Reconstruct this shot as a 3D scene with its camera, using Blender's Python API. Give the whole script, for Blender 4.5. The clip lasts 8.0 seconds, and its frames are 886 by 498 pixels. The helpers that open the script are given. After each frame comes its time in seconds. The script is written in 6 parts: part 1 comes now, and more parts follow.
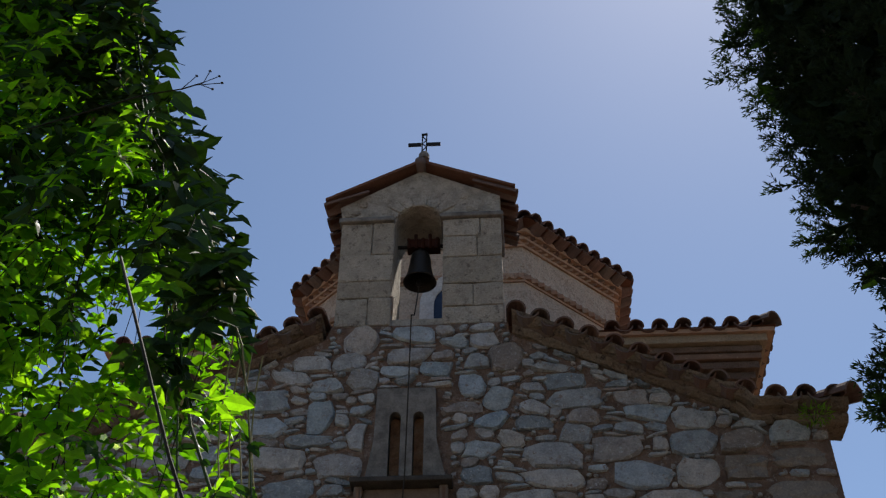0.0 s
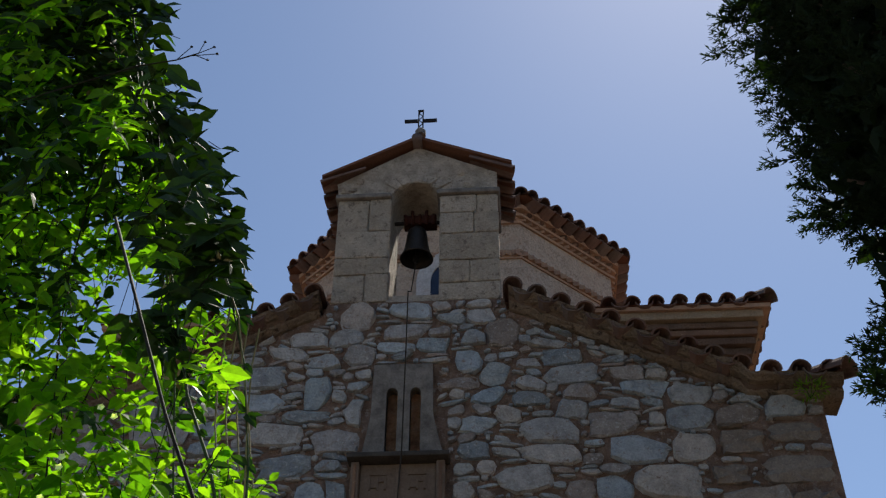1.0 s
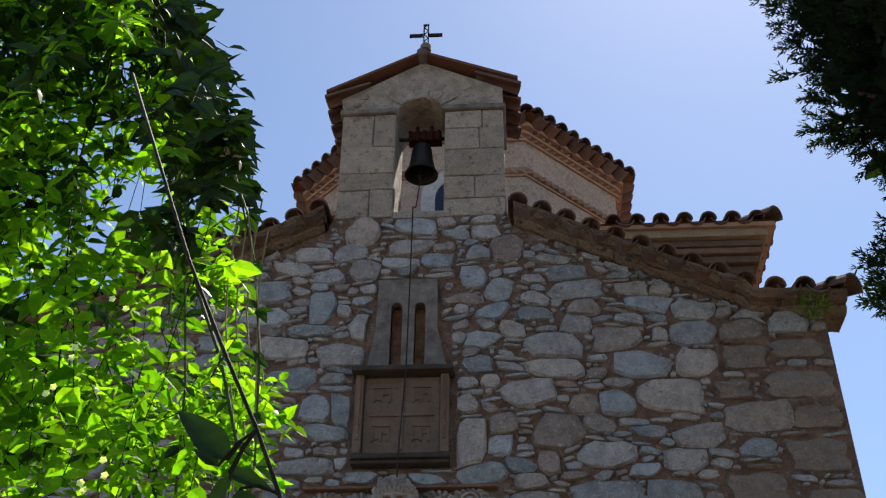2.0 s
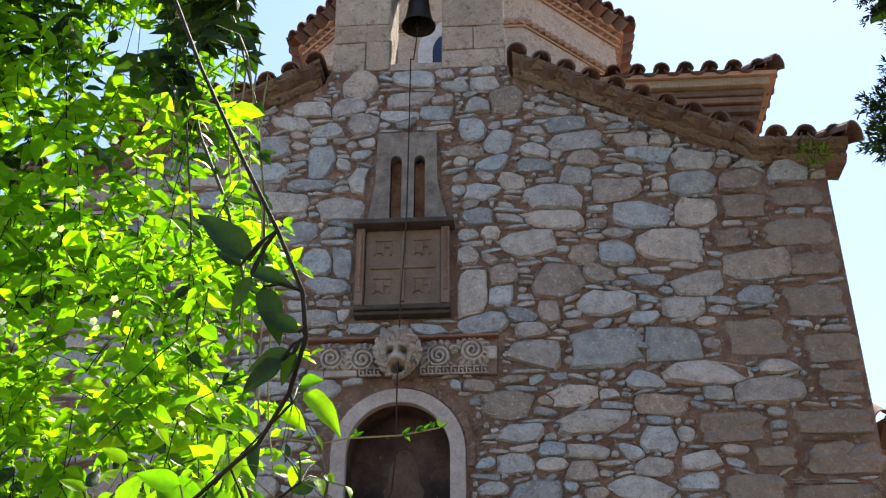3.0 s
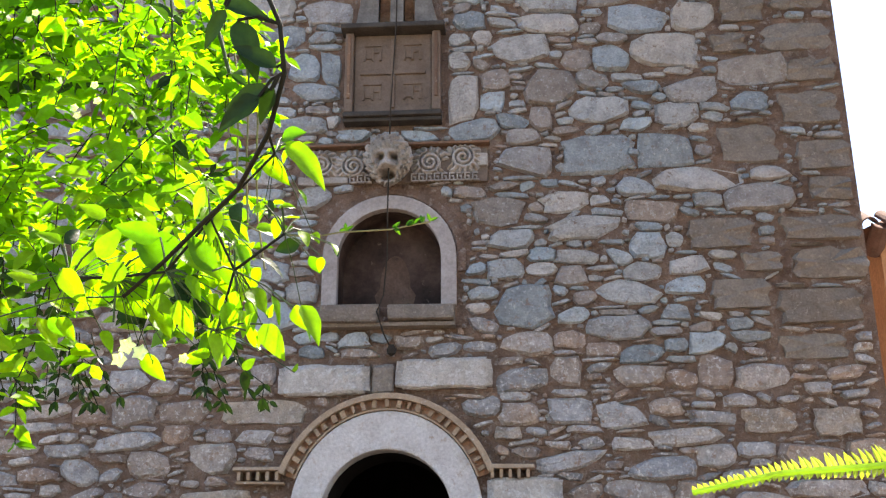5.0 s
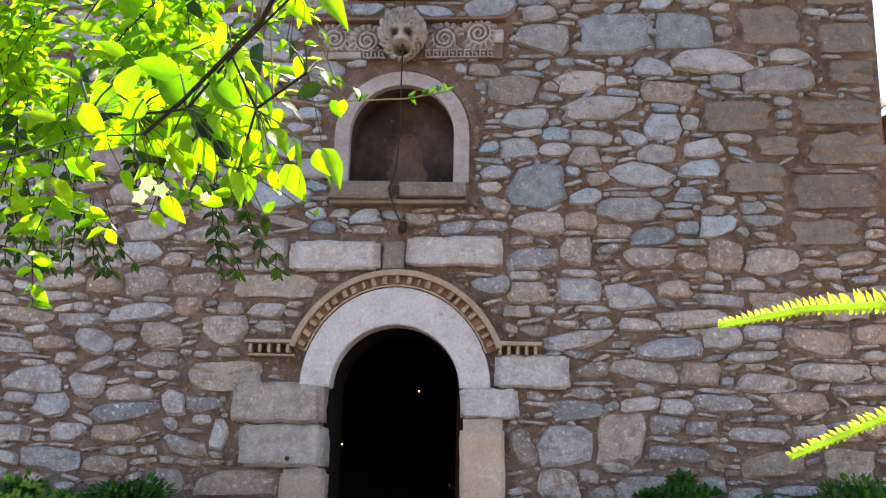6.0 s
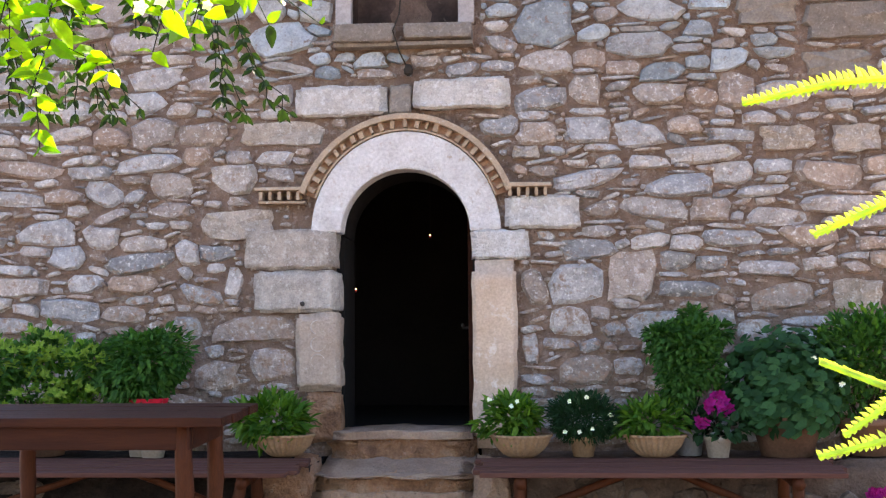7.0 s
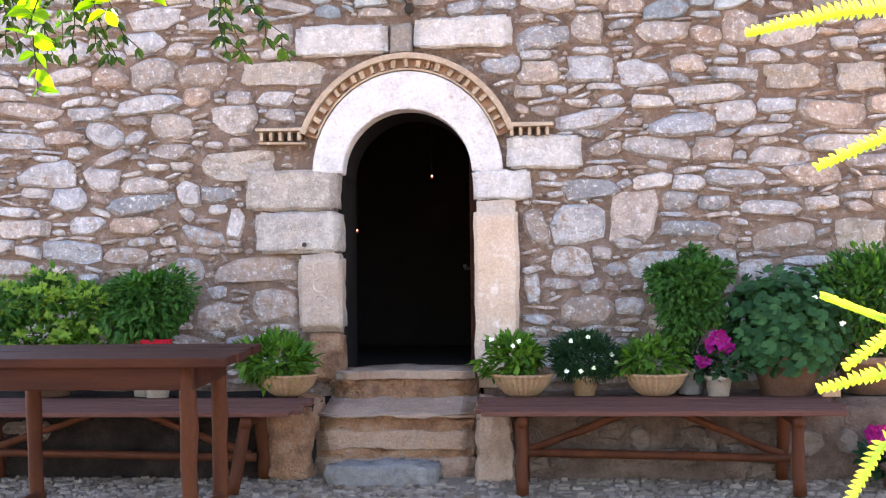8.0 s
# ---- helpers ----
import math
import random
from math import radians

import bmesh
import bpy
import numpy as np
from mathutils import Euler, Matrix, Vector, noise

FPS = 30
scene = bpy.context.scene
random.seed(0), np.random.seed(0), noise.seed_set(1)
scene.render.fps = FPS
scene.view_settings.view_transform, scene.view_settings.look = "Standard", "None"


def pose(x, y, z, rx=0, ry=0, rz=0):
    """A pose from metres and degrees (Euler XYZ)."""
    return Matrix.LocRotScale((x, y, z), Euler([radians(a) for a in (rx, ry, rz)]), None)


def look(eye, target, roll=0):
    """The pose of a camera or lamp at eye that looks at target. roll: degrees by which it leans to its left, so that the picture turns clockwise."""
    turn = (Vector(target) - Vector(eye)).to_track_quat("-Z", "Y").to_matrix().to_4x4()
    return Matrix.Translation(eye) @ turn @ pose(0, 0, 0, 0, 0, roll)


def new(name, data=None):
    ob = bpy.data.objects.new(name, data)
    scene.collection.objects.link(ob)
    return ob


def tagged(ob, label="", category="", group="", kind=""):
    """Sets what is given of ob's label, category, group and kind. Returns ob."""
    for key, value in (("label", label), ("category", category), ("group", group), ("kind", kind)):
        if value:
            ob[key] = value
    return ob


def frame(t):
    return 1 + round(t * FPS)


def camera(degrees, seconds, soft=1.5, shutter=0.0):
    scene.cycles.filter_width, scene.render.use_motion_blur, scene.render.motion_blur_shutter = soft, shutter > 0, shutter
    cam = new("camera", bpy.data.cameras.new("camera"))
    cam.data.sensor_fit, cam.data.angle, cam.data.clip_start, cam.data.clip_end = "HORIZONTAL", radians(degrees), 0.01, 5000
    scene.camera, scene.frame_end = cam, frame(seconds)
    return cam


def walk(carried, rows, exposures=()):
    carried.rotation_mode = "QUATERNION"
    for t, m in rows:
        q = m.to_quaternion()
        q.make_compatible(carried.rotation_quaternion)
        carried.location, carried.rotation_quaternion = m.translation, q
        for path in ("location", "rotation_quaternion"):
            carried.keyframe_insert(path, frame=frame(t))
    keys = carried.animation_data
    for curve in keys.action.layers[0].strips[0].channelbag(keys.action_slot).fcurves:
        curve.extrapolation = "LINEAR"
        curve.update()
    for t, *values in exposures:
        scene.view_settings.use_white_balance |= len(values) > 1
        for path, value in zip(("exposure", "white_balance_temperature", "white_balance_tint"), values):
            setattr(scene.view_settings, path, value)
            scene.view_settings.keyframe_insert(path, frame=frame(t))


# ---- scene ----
cam = camera(43.14, 8.0, soft=1.25)
# seconds, x, y, z, yaw, pitch, roll
PATH = [
    (0.0, 0.945, -8.005, 0.815, 3.99, 40.59, -0.58),
    (0.5, 0.951, -8.009, 0.806, 3.93, 40.22, -0.36),
    (1.0, 0.947, -7.996, 0.800, 3.92, 39.48, -0.42),
    (2.5, 0.915, -7.934, 0.742, 3.87, 32.10, -0.72),
    (3.0, 0.910, -7.927, 0.730, 4.15, 28.25, -0.07),
    (3.5, 0.912, -7.918, 0.721, 4.08, 25.76, 0.41),
    (4.0, 0.913, -7.901, 0.716, 3.87, 23.31, 0.36),
    (5.5, 0.904, -7.867, 0.690, 3.82, 16.06, -0.43),
    (6.0, 0.899, -7.860, 0.677, 3.95, 12.69, -1.16),
    (6.5, 0.897, -7.852, 0.663, 4.35, 8.58, -0.46),
    (7.0, 0.894, -7.844, 0.650, 4.64, 4.88, 0.44),
    (7.5, 0.895, -7.838, 0.647, 4.74, 2.86, 0.29),
    (8.0, 0.895, -7.840, 0.647, 4.75, 1.87, 0.60),
]
EXPOSURES = [(0.0, 0.16, 6500, 10), (1.2, 0.26, 6500, 10), (2.5, 1.22, 6750, 12), (3.5, 1.98, 6950, 14), (5.5, 2.23, 7100, 17), (6.5, 2.5, 7150, 21), (7.2, 3.06, 7280, 24), (8.0, 3.50, 7320, 25)]
walk(cam, [(t, pose(x, y, z, 90 + pitch, roll, yaw)) for t, x, y, z, yaw, pitch, roll in PATH], EXPOSURES)

# ---------------------------------------------------------------- light
SUN_DIR = Vector((0.36, 0.93, 1.70)).normalized()
world = bpy.data.worlds.new("sky")
scene.world = world
world.use_nodes = True
wn = world.node_tree.nodes
sky = wn.new("ShaderNodeTexSky")
sky.sky_type = "NISHITA"
sky.sun_disc = False
sky.sun_elevation = math.asin(SUN_DIR.z)
sky.sun_rotation = math.atan2(SUN_DIR.x, SUN_DIR.y)
sky.air_density, sky.dust_density, sky.ozone_density = 1.0, 0.32, 2.9
world.node_tree.links.new(sky.outputs[0], wn["Background"].inputs[0])
wn["Background"].inputs[1].default_value = 0.10
sun = new("sun", bpy.data.lights.new("sun", "SUN"))
sun.data.energy, sun.data.angle, sun.data.color = 5.0, radians(0.53), (1.0, 0.94, 0.84)
sun.matrix_world = look(SUN_DIR * 60, (0, 0, 0))


# ---------------------------------------------------------------- materials
def material(name, cols, scale=6.0, fine=70.0, rough=0.85, bump=0.35, source="", spots=None, metal=0.0, see=0.0, depth=0.01, stretch=(1, 1, 1), blotch=0.5, smear=None):
    """cols: the tones that a broad noise, or a random number for each piece, runs through. spots: (colour, threshold) of crust or lichen."""
    m = bpy.data.materials.new(name)
    m.use_nodes = True
    n, ln = m.node_tree.nodes, m.node_tree.links.new
    bsdf = n["Principled BSDF"]
    geo = n.new("ShaderNodeNewGeometry")
    mp = n.new("ShaderNodeMapping")
    mp.inputs["Scale"].default_value = stretch
    ln(geo.outputs["Position"], mp.inputs["Vector"])

    def noise_tex(sc, det, rgh=0.6):
        t = n.new("ShaderNodeTexNoise")
        t.inputs["Scale"].default_value, t.inputs["Detail"].default_value, t.inputs["Roughness"].default_value = sc, det, rgh
        ln(mp.outputs["Vector"], t.inputs["Vector"])
        return t.outputs["Fac"]

    def mix(kind, fac, a, b):
        x = n.new("ShaderNodeMix")
        x.data_type, x.blend_type = "RGBA", kind
        for socket, v in ((0, fac), (6, a), (7, b)):
            if isinstance(v, (int, float)):
                x.inputs[socket].default_value = v
            elif isinstance(v, tuple):
                x.inputs[socket].default_value = (*v, 1)
            else:
                ln(v, x.inputs[socket])
        return x.outputs[2]

    def ramp(fac, stops):
        r = n.new("ShaderNodeValToRGB")
        while len(r.color_ramp.elements) < len(stops):
            r.color_ramp.elements.new(0.5)
        for e, (at, c) in zip(r.color_ramp.elements, stops):
            e.position, e.color = at, (*c, 1)
        ln(fac, r.inputs[0])
        return r.outputs[0]

    broad, small = noise_tex(scale, 5), noise_tex(fine, 4)
    if source:
        if source == "object":
            pick = n.new("ShaderNodeObjectInfo").outputs["Random"]
        else:
            pick = geo.outputs["Random Per Island"]
        if source == "mixed":
            add = n.new("ShaderNodeMath")
            add.operation = "ADD"
            ln(n.new("ShaderNodeObjectInfo").outputs["Random"], add.inputs[0])
            ln(pick, add.inputs[1])
            wrap = n.new("ShaderNodeMath")
            wrap.operation = "FRACT"
            ln(add.outputs[0], wrap.inputs[0])
            pick = wrap.outputs[0]
        k = max(1, len(cols) - 1)
        base = ramp(pick, [(i / k, c) for i, c in enumerate(cols)])
        dark = ramp(broad, [(0.3, (0.55, 0.53, 0.52)), (0.62, (1.1, 1.08, 1.05))])
        base = mix("MULTIPLY", blotch, base, dark)
    else:
        k = max(1, len(cols) - 1)
        base = ramp(broad, [(0.3 + 0.4 * i / k, c) for i, c in enumerate(cols)])
    grain = ramp(small, [(0.3, (0.62, 0.62, 0.62)), (0.7, (1.2, 1.2, 1.2))])
    base = mix("MULTIPLY", 0.55, base, grain)
    if spots:
        colour, edge = spots
        mask = ramp(noise_tex(scale * 3.1, 6, 0.7), [(edge, (0, 0, 0)), (edge + 0.14, (1, 1, 1))])
        base = mix("MIX", mask, base, colour)
    if smear:
        colour, edge = smear
        mask = ramp(noise_tex(scale * 1.7, 7, 0.72), [(edge, (0, 0, 0)), (edge + 0.11, (1, 1, 1))])
        base = mix("MIX", mask, base, colour)
    ln(base, bsdf.inputs["Base Color"])
    bsdf.inputs["Roughness"].default_value = rough
    bsdf.inputs["Metallic"].default_value = metal
    bsdf.inputs["Specular IOR Level"].default_value = 0.15 if see or rough > 0.63 else 0.3
    if bump:
        h = n.new("ShaderNodeMath")
        h.operation = "MULTIPLY_ADD"
        ln(small, h.inputs[0])
        h.inputs[1].default_value = 0.45
        ln(noise_tex(scale * 4, 6, 0.65), h.inputs[2])
        bp = n.new("ShaderNodeBump")
        bp.inputs["Strength"].default_value, bp.inputs["Distance"].default_value = bump, depth
        ln(h.outputs[0], bp.inputs["Height"])
        ln(bp.outputs[0], bsdf.inputs["Normal"])
    if see:
        tr = n.new("ShaderNodeBsdfTranslucent")
        tint = mix("MULTIPLY", 1.0, base, (2.5, 3.1, 0.5))
        ln(tint, tr.inputs["Color"])
        ms = n.new("ShaderNodeMixShader")
        ms.inputs[0].default_value = see
        ln(bsdf.outputs[0], ms.inputs[1])
        ln(tr.outputs[0], ms.inputs[2])
        ln(ms.outputs[0], n["Material Output"].inputs["Surface"])
    return m


STONE_TONES = [(0.251, 0.293, 0.320), (0.470, 0.507, 0.525), (0.397, 0.323, 0.274), (0.367, 0.440, 0.482), (0.538, 0.513, 0.482), (0.330, 0.373, 0.397), (0.513, 0.581, 0.622), (0.311, 0.272, 0.244), (0.586, 0.562, 0.538), (0.421, 0.482, 0.525)]
M_RUBBLE = material("rubble_stone", STONE_TONES, 10, 60, 0.9, 0.9, "object", ((0.54, 0.56, 0.56), 0.56), depth=0.04, blotch=0.7, smear=((0.27, 0.205, 0.165), 0.57))
LOW_TONES = [(0.29, 0.285, 0.285), (0.52, 0.50, 0.49), (0.42, 0.31, 0.245), (0.40, 0.405, 0.42), (0.60, 0.545, 0.50), (0.46, 0.335, 0.26), (0.55, 0.55, 0.555), (0.35, 0.275, 0.225), (0.63, 0.575, 0.53), (0.48, 0.465, 0.465)]
M_RUBBLE_LOW = material("limewashed_stone", LOW_TONES, 10, 60, 0.9, 0.9, "mixed", ((0.76, 0.73, 0.69), 0.54), depth=0.04, blotch=0.8, smear=((0.35, 0.242, 0.178), 0.545))
M_RUBBLE_FOOT = material("mortar_smeared_stone", LOW_TONES, 9, 60, 0.92, 1.0, "mixed", ((0.78, 0.74, 0.69), 0.54), depth=0.04, blotch=0.8, smear=((0.36, 0.245, 0.178), 0.475))
M_RUBBLE_FILL = material("rubble_fill", STONE_TONES, 10, 60, 0.9, 0.9, "island", ((0.52, 0.51, 0.50), 0.56), depth=0.04, blotch=0.7, smear=((0.28, 0.212, 0.17), 0.56))
M_MORTAR = material("earth_mortar", [(0.19, 0.122, 0.088), (0.285, 0.19, 0.14), (0.385, 0.275, 0.212)], 6.0, 90, 0.95, 1.0, spots=((0.45, 0.385, 0.335), 0.55), depth=0.07)
M_BLOCK = material("dressed_limestone", [(0.54, 0.44, 0.355), (0.62, 0.54, 0.465), (0.57, 0.47, 0.38), (0.66, 0.59, 0.52)], 11, 80, 0.88, 1.0, "object", ((0.76, 0.72, 0.665), 0.53), depth=0.05, blotch=0.7, smear=((0.34, 0.25, 0.185), 0.60))
M_QUOIN = material("quoin_stone", [(0.235, 0.198, 0.165), (0.31, 0.268, 0.228), (0.27, 0.232, 0.195)], 9, 60, 0.9, 0.9, "object", ((0.40, 0.345, 0.29), 0.56), depth=0.03)
M_JAMB = material("tan_marble", [(0.40, 0.30, 0.23), (0.50, 0.395, 0.315)], 9, 60, 0.88, 0.9, spots=((0.52, 0.44, 0.36), 0.56), depth=0.03)
M_CORNICE = material("cornice_brick", [(0.15, 0.10, 0.072), (0.22, 0.15, 0.108), (0.18, 0.12, 0.086)], 6, 60, 0.9, 1.0, "object", ((0.27, 0.21, 0.165), 0.60), depth=0.05)
M_WHITESTONE = material("white_limestone", [(0.64, 0.59, 0.54), (0.72, 0.68, 0.635), (0.68, 0.635, 0.59)], 9, 80, 0.88, 1.0, "object", ((0.78, 0.755, 0.725), 0.50), depth=0.04, smear=((0.45, 0.335, 0.25), 0.60))
M_PINK = material("pink_marble", [(0.46, 0.33, 0.235), (0.55, 0.42, 0.315)], 3, 60, 0.85, 0.5, spots=((0.62, 0.55, 0.48), 0.58))
M_PLASTER = material("lime_plaster", [(0.46, 0.425, 0.40), (0.57, 0.54, 0.52), (0.63, 0.605, 0.585)], 6, 45, 0.9, 0.5, spots=((0.46, 0.39, 0.33), 0.58), depth=0.03, smear=((0.38, 0.305, 0.245), 0.595))
M_NICHE_RIM = material("niche_plaster", [(0.29, 0.255, 0.238), (0.42, 0.385, 0.368)], 5, 45, 0.9, 0.5, spots=((0.32, 0.27, 0.24), 0.62))
M_BRICK = material("fired_brick", [(0.19, 0.11, 0.075), (0.24, 0.15, 0.10), (0.16, 0.10, 0.072)], 9, 90, 0.9, 0.5, "object", ((0.46, 0.38, 0.28), 0.6))
M_BRICK_FILL = material("fired_brick_courses", [(0.34, 0.19, 0.125), (0.46, 0.30, 0.20), (0.29, 0.165, 0.115)], 9, 90, 0.9, 0.8, "island", ((0.28, 0.225, 0.175), 0.55))
M_DENTIL = material("pale_brick", [(0.32, 0.22, 0.145), (0.44, 0.335, 0.24), (0.36, 0.26, 0.175)], 9, 90, 0.9, 0.9, "object", ((0.52, 0.46, 0.39), 0.58))
M_TILE = material("roof_tile", [(0.15, 0.088, 0.07), (0.20, 0.125, 0.10), (0.125, 0.085, 0.075), (0.18, 0.14, 0.12)], 8, 80, 0.9, 0.5, "object", ((0.12, 0.105, 0.088), 0.56))
M_ROOF = material("roof_slope", [(0.12, 0.055, 0.036), (0.17, 0.085, 0.055)], 4, 60, 0.9, 0.4)
M_BELFRY = material("belfry_ashlar", [(0.44, 0.38, 0.30), (0.57, 0.50, 0.405), (0.49, 0.425, 0.34)], 7, 50, 0.9, 1.0, "object", ((0.44, 0.385, 0.31), 0.58), depth=0.05, smear=((0.20, 0.16, 0.125), 0.54))
M_BELFRY_WALL = material("belfry_masonry", [(0.33, 0.285, 0.23), (0.49, 0.43, 0.355), (0.62, 0.555, 0.465)], 8, 50, 0.9, 1.0, spots=((0.15, 0.125, 0.105), 0.58), depth=0.05)
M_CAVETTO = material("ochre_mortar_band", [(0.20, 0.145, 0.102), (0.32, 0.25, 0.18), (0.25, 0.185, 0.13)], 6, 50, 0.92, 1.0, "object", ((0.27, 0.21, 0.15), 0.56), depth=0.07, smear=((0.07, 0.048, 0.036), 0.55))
# mortar lip, its ochre made pale for sunlight bounced under the eave
M_LIP = material("bounce_pale_cornice_mortar", [(0.33, 0.25, 0.165), (0.42, 0.33, 0.225)], 5, 60, 0.92, 0.9, spots=((0.36, 0.26, 0.17), 0.58), depth=0.04)
M_ORANGE = material("ochre_render", [(0.50, 0.26, 0.13), (0.58, 0.34, 0.18)], 2, 30, 0.9, 0.3)
M_DRUM = material("drum_masonry", [(0.48, 0.325, 0.23), (0.70, 0.56, 0.44), (0.58, 0.41, 0.295)], 5, 40, 0.9, 1.0, spots=((0.68, 0.58, 0.47), 0.55), depth=0.06, smear=((0.27, 0.165, 0.11), 0.59))
M_GREYSTONE = material("weathered_grey_stone", [(0.11, 0.10, 0.088), (0.18, 0.165, 0.148), (0.25, 0.23, 0.205)], 9, 60, 0.9, 0.7, spots=((0.13, 0.12, 0.10), 0.6))
M_DARKSTONE = material("dark_stone", [(0.045, 0.04, 0.035), (0.085, 0.075, 0.065)], 6, 60, 0.9, 0.7)
M_SLAB = material("carved_slab", [(0.15, 0.11, 0.083), (0.21, 0.16, 0.125)], 6, 70, 0.9, 0.7, spots=((0.10, 0.075, 0.06), 0.60))
M_CARVED = material("carved_marble", [(0.25, 0.215, 0.185), (0.37, 0.335, 0.30), (0.46, 0.43, 0.395)], 7, 70, 0.85, 0.6, spots=((0.20, 0.15, 0.12), 0.60))
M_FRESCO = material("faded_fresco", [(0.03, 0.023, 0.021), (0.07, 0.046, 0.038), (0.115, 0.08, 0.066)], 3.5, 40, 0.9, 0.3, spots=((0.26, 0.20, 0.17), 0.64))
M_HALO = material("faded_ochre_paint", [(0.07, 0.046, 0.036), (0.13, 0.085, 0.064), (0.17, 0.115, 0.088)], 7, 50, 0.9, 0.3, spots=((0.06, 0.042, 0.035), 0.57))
# near-black colour stands in for the shade of the unlit room
M_INNER_SHADE = material("interior_shade_black", [(0.010, 0.009, 0.008), (0.018, 0.015, 0.013)], 2, 30, 0.95, 0.2)
M_WOOD = material("stained_wood", [(0.020, 0.0046, 0.0014), (0.036, 0.0085, 0.0026), (0.056, 0.0145, 0.0046)], 4, 60, 0.66, 0.3, stretch=(0.25, 2.5, 2.5))
M_GREYWOOD = material("weathered_bench_wood", [(0.05, 0.018, 0.012), (0.105, 0.042, 0.029), (0.068, 0.025, 0.016)], 4, 70, 0.72, 0.3, stretch=(0.2, 4, 2))
M_LEGWOOD = material("peeled_pole_wood", [(0.046, 0.0115, 0.0034), (0.088, 0.025, 0.0078)], 5, 70, 0.68, 0.3, stretch=(2, 2, 0.4))
M_STEP = material("worn_step_stone", [(0.27, 0.172, 0.115), (0.38, 0.26, 0.182)], 5, 60, 0.9, 0.9, spots=((0.40, 0.24, 0.155), 0.55), depth=0.03)
M_COURSE = material("rosy_step_course", [(0.34, 0.21, 0.14), (0.44, 0.29, 0.20), (0.39, 0.24, 0.155)], 6, 60, 0.93, 1.0, spots=((0.48, 0.27, 0.15), 0.56), depth=0.05, smear=((0.20, 0.135, 0.10), 0.60))
M_STEPEDGE = material("red_earth_riser", [(0.26, 0.135, 0.08), (0.50, 0.26, 0.14), (0.56, 0.36, 0.235)], 8, 60, 0.95, 1.0, spots=((0.46, 0.36, 0.28), 0.60), depth=0.09)
M_COBBLE = material("cobble", [(0.10, 0.07, 0.048), (0.19, 0.142, 0.104), (0.27, 0.21, 0.158), (0.14, 0.102, 0.074)], 6, 60, 0.85, 0.5, "object")
M_COBBLE_FILL = material("cobble_fill", [(0.10, 0.07, 0.048), (0.19, 0.142, 0.104), (0.27, 0.21, 0.158), (0.14, 0.102, 0.074)], 6, 60, 0.85, 0.5, "island")
M_LEDGE = material("ledge_rubble", [(0.11, 0.078, 0.058), (0.18, 0.13, 0.098), (0.25, 0.19, 0.145)], 6, 60, 0.95, 0.9, "object", ((0.18, 0.145, 0.118), 0.58), depth=0.04)
# ledge masonry darkened for the shade under the west bench and table
M_LEDGE_SHADE = material("shade_dark_masonry", [(0.010, 0.007, 0.005), (0.024, 0.016, 0.012), (0.045, 0.031, 0.023)], 5, 60, 0.95, 1.0, depth=0.05)
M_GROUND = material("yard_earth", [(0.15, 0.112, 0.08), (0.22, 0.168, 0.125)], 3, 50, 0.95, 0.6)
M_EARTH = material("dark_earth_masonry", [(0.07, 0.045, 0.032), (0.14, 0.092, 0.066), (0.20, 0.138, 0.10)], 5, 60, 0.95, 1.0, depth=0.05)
M_BRONZE = material("dark_bronze", [(0.035, 0.032, 0.028), (0.06, 0.05, 0.04)], 8, 60, 0.5, 0.2, metal=0.7)
M_IRON = material("black_iron", [(0.015, 0.014, 0.014), (0.03, 0.025, 0.02)], 8, 60, 0.6, 0.2, metal=0.5)
M_ROPE = material("dark_rope", [(0.03, 0.026, 0.022), (0.05, 0.04, 0.03)], 20, 90, 0.95, 0.2)
M_CLAY = material("terracotta", [(0.13, 0.07, 0.043), (0.19, 0.108, 0.068)], 7, 60, 0.85, 0.2)
M_SANDCLAY = material("sand_coloured_clay", [(0.25, 0.145, 0.075), (0.34, 0.215, 0.12)], 7, 60, 0.85, 0.2)
M_WHITEPOT = material("pale_plastic", [(0.38, 0.325, 0.26), (0.46, 0.40, 0.33)], 5, 60, 0.5, 0.05)
M_GREYPOT = material("grey_plastic", [(0.28, 0.27, 0.26), (0.33, 0.32, 0.31)], 5, 60, 0.5, 0.05)
M_RED = material("red_foil", [(0.34, 0.004, 0.018), (0.48, 0.010, 0.03)], 12, 60, 0.4, 0.2)
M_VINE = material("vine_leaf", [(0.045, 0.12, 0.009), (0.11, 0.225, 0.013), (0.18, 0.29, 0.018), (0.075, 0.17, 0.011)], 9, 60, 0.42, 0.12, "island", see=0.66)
# the vine leaf again, its colour darkened to stand for shade
M_VINE_SHADE = material("shade_tone_vine_leaf", [(0.012, 0.032, 0.007), (0.022, 0.055, 0.010), (0.032, 0.075, 0.012)], 9, 60, 0.40, 0.12, "island", see=0.28)
# darkest leaf colour, standing for backlit and deeply shaded leaves
M_VINE_DARK = material("deep_shade_vine_leaf", [(0.012, 0.030, 0.008), (0.020, 0.045, 0.010)], 30, 200, 0.5, 0.15, "island", see=0.10)
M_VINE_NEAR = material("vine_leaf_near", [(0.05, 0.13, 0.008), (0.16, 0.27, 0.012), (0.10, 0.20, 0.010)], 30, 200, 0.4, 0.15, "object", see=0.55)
M_STEM = material("vine_stem", [(0.010, 0.010, 0.005), (0.024, 0.021, 0.010)], 30, 200, 0.7, 0.3)
M_GREENSTEM = material("green_stem", [(0.028, 0.05, 0.012), (0.05, 0.085, 0.018)], 30, 200, 0.6, 0.2)
M_SHOOT = material("pale_shoot", [(0.20, 0.19, 0.07), (0.28, 0.24, 0.12)], 30, 200, 0.6, 0.2)
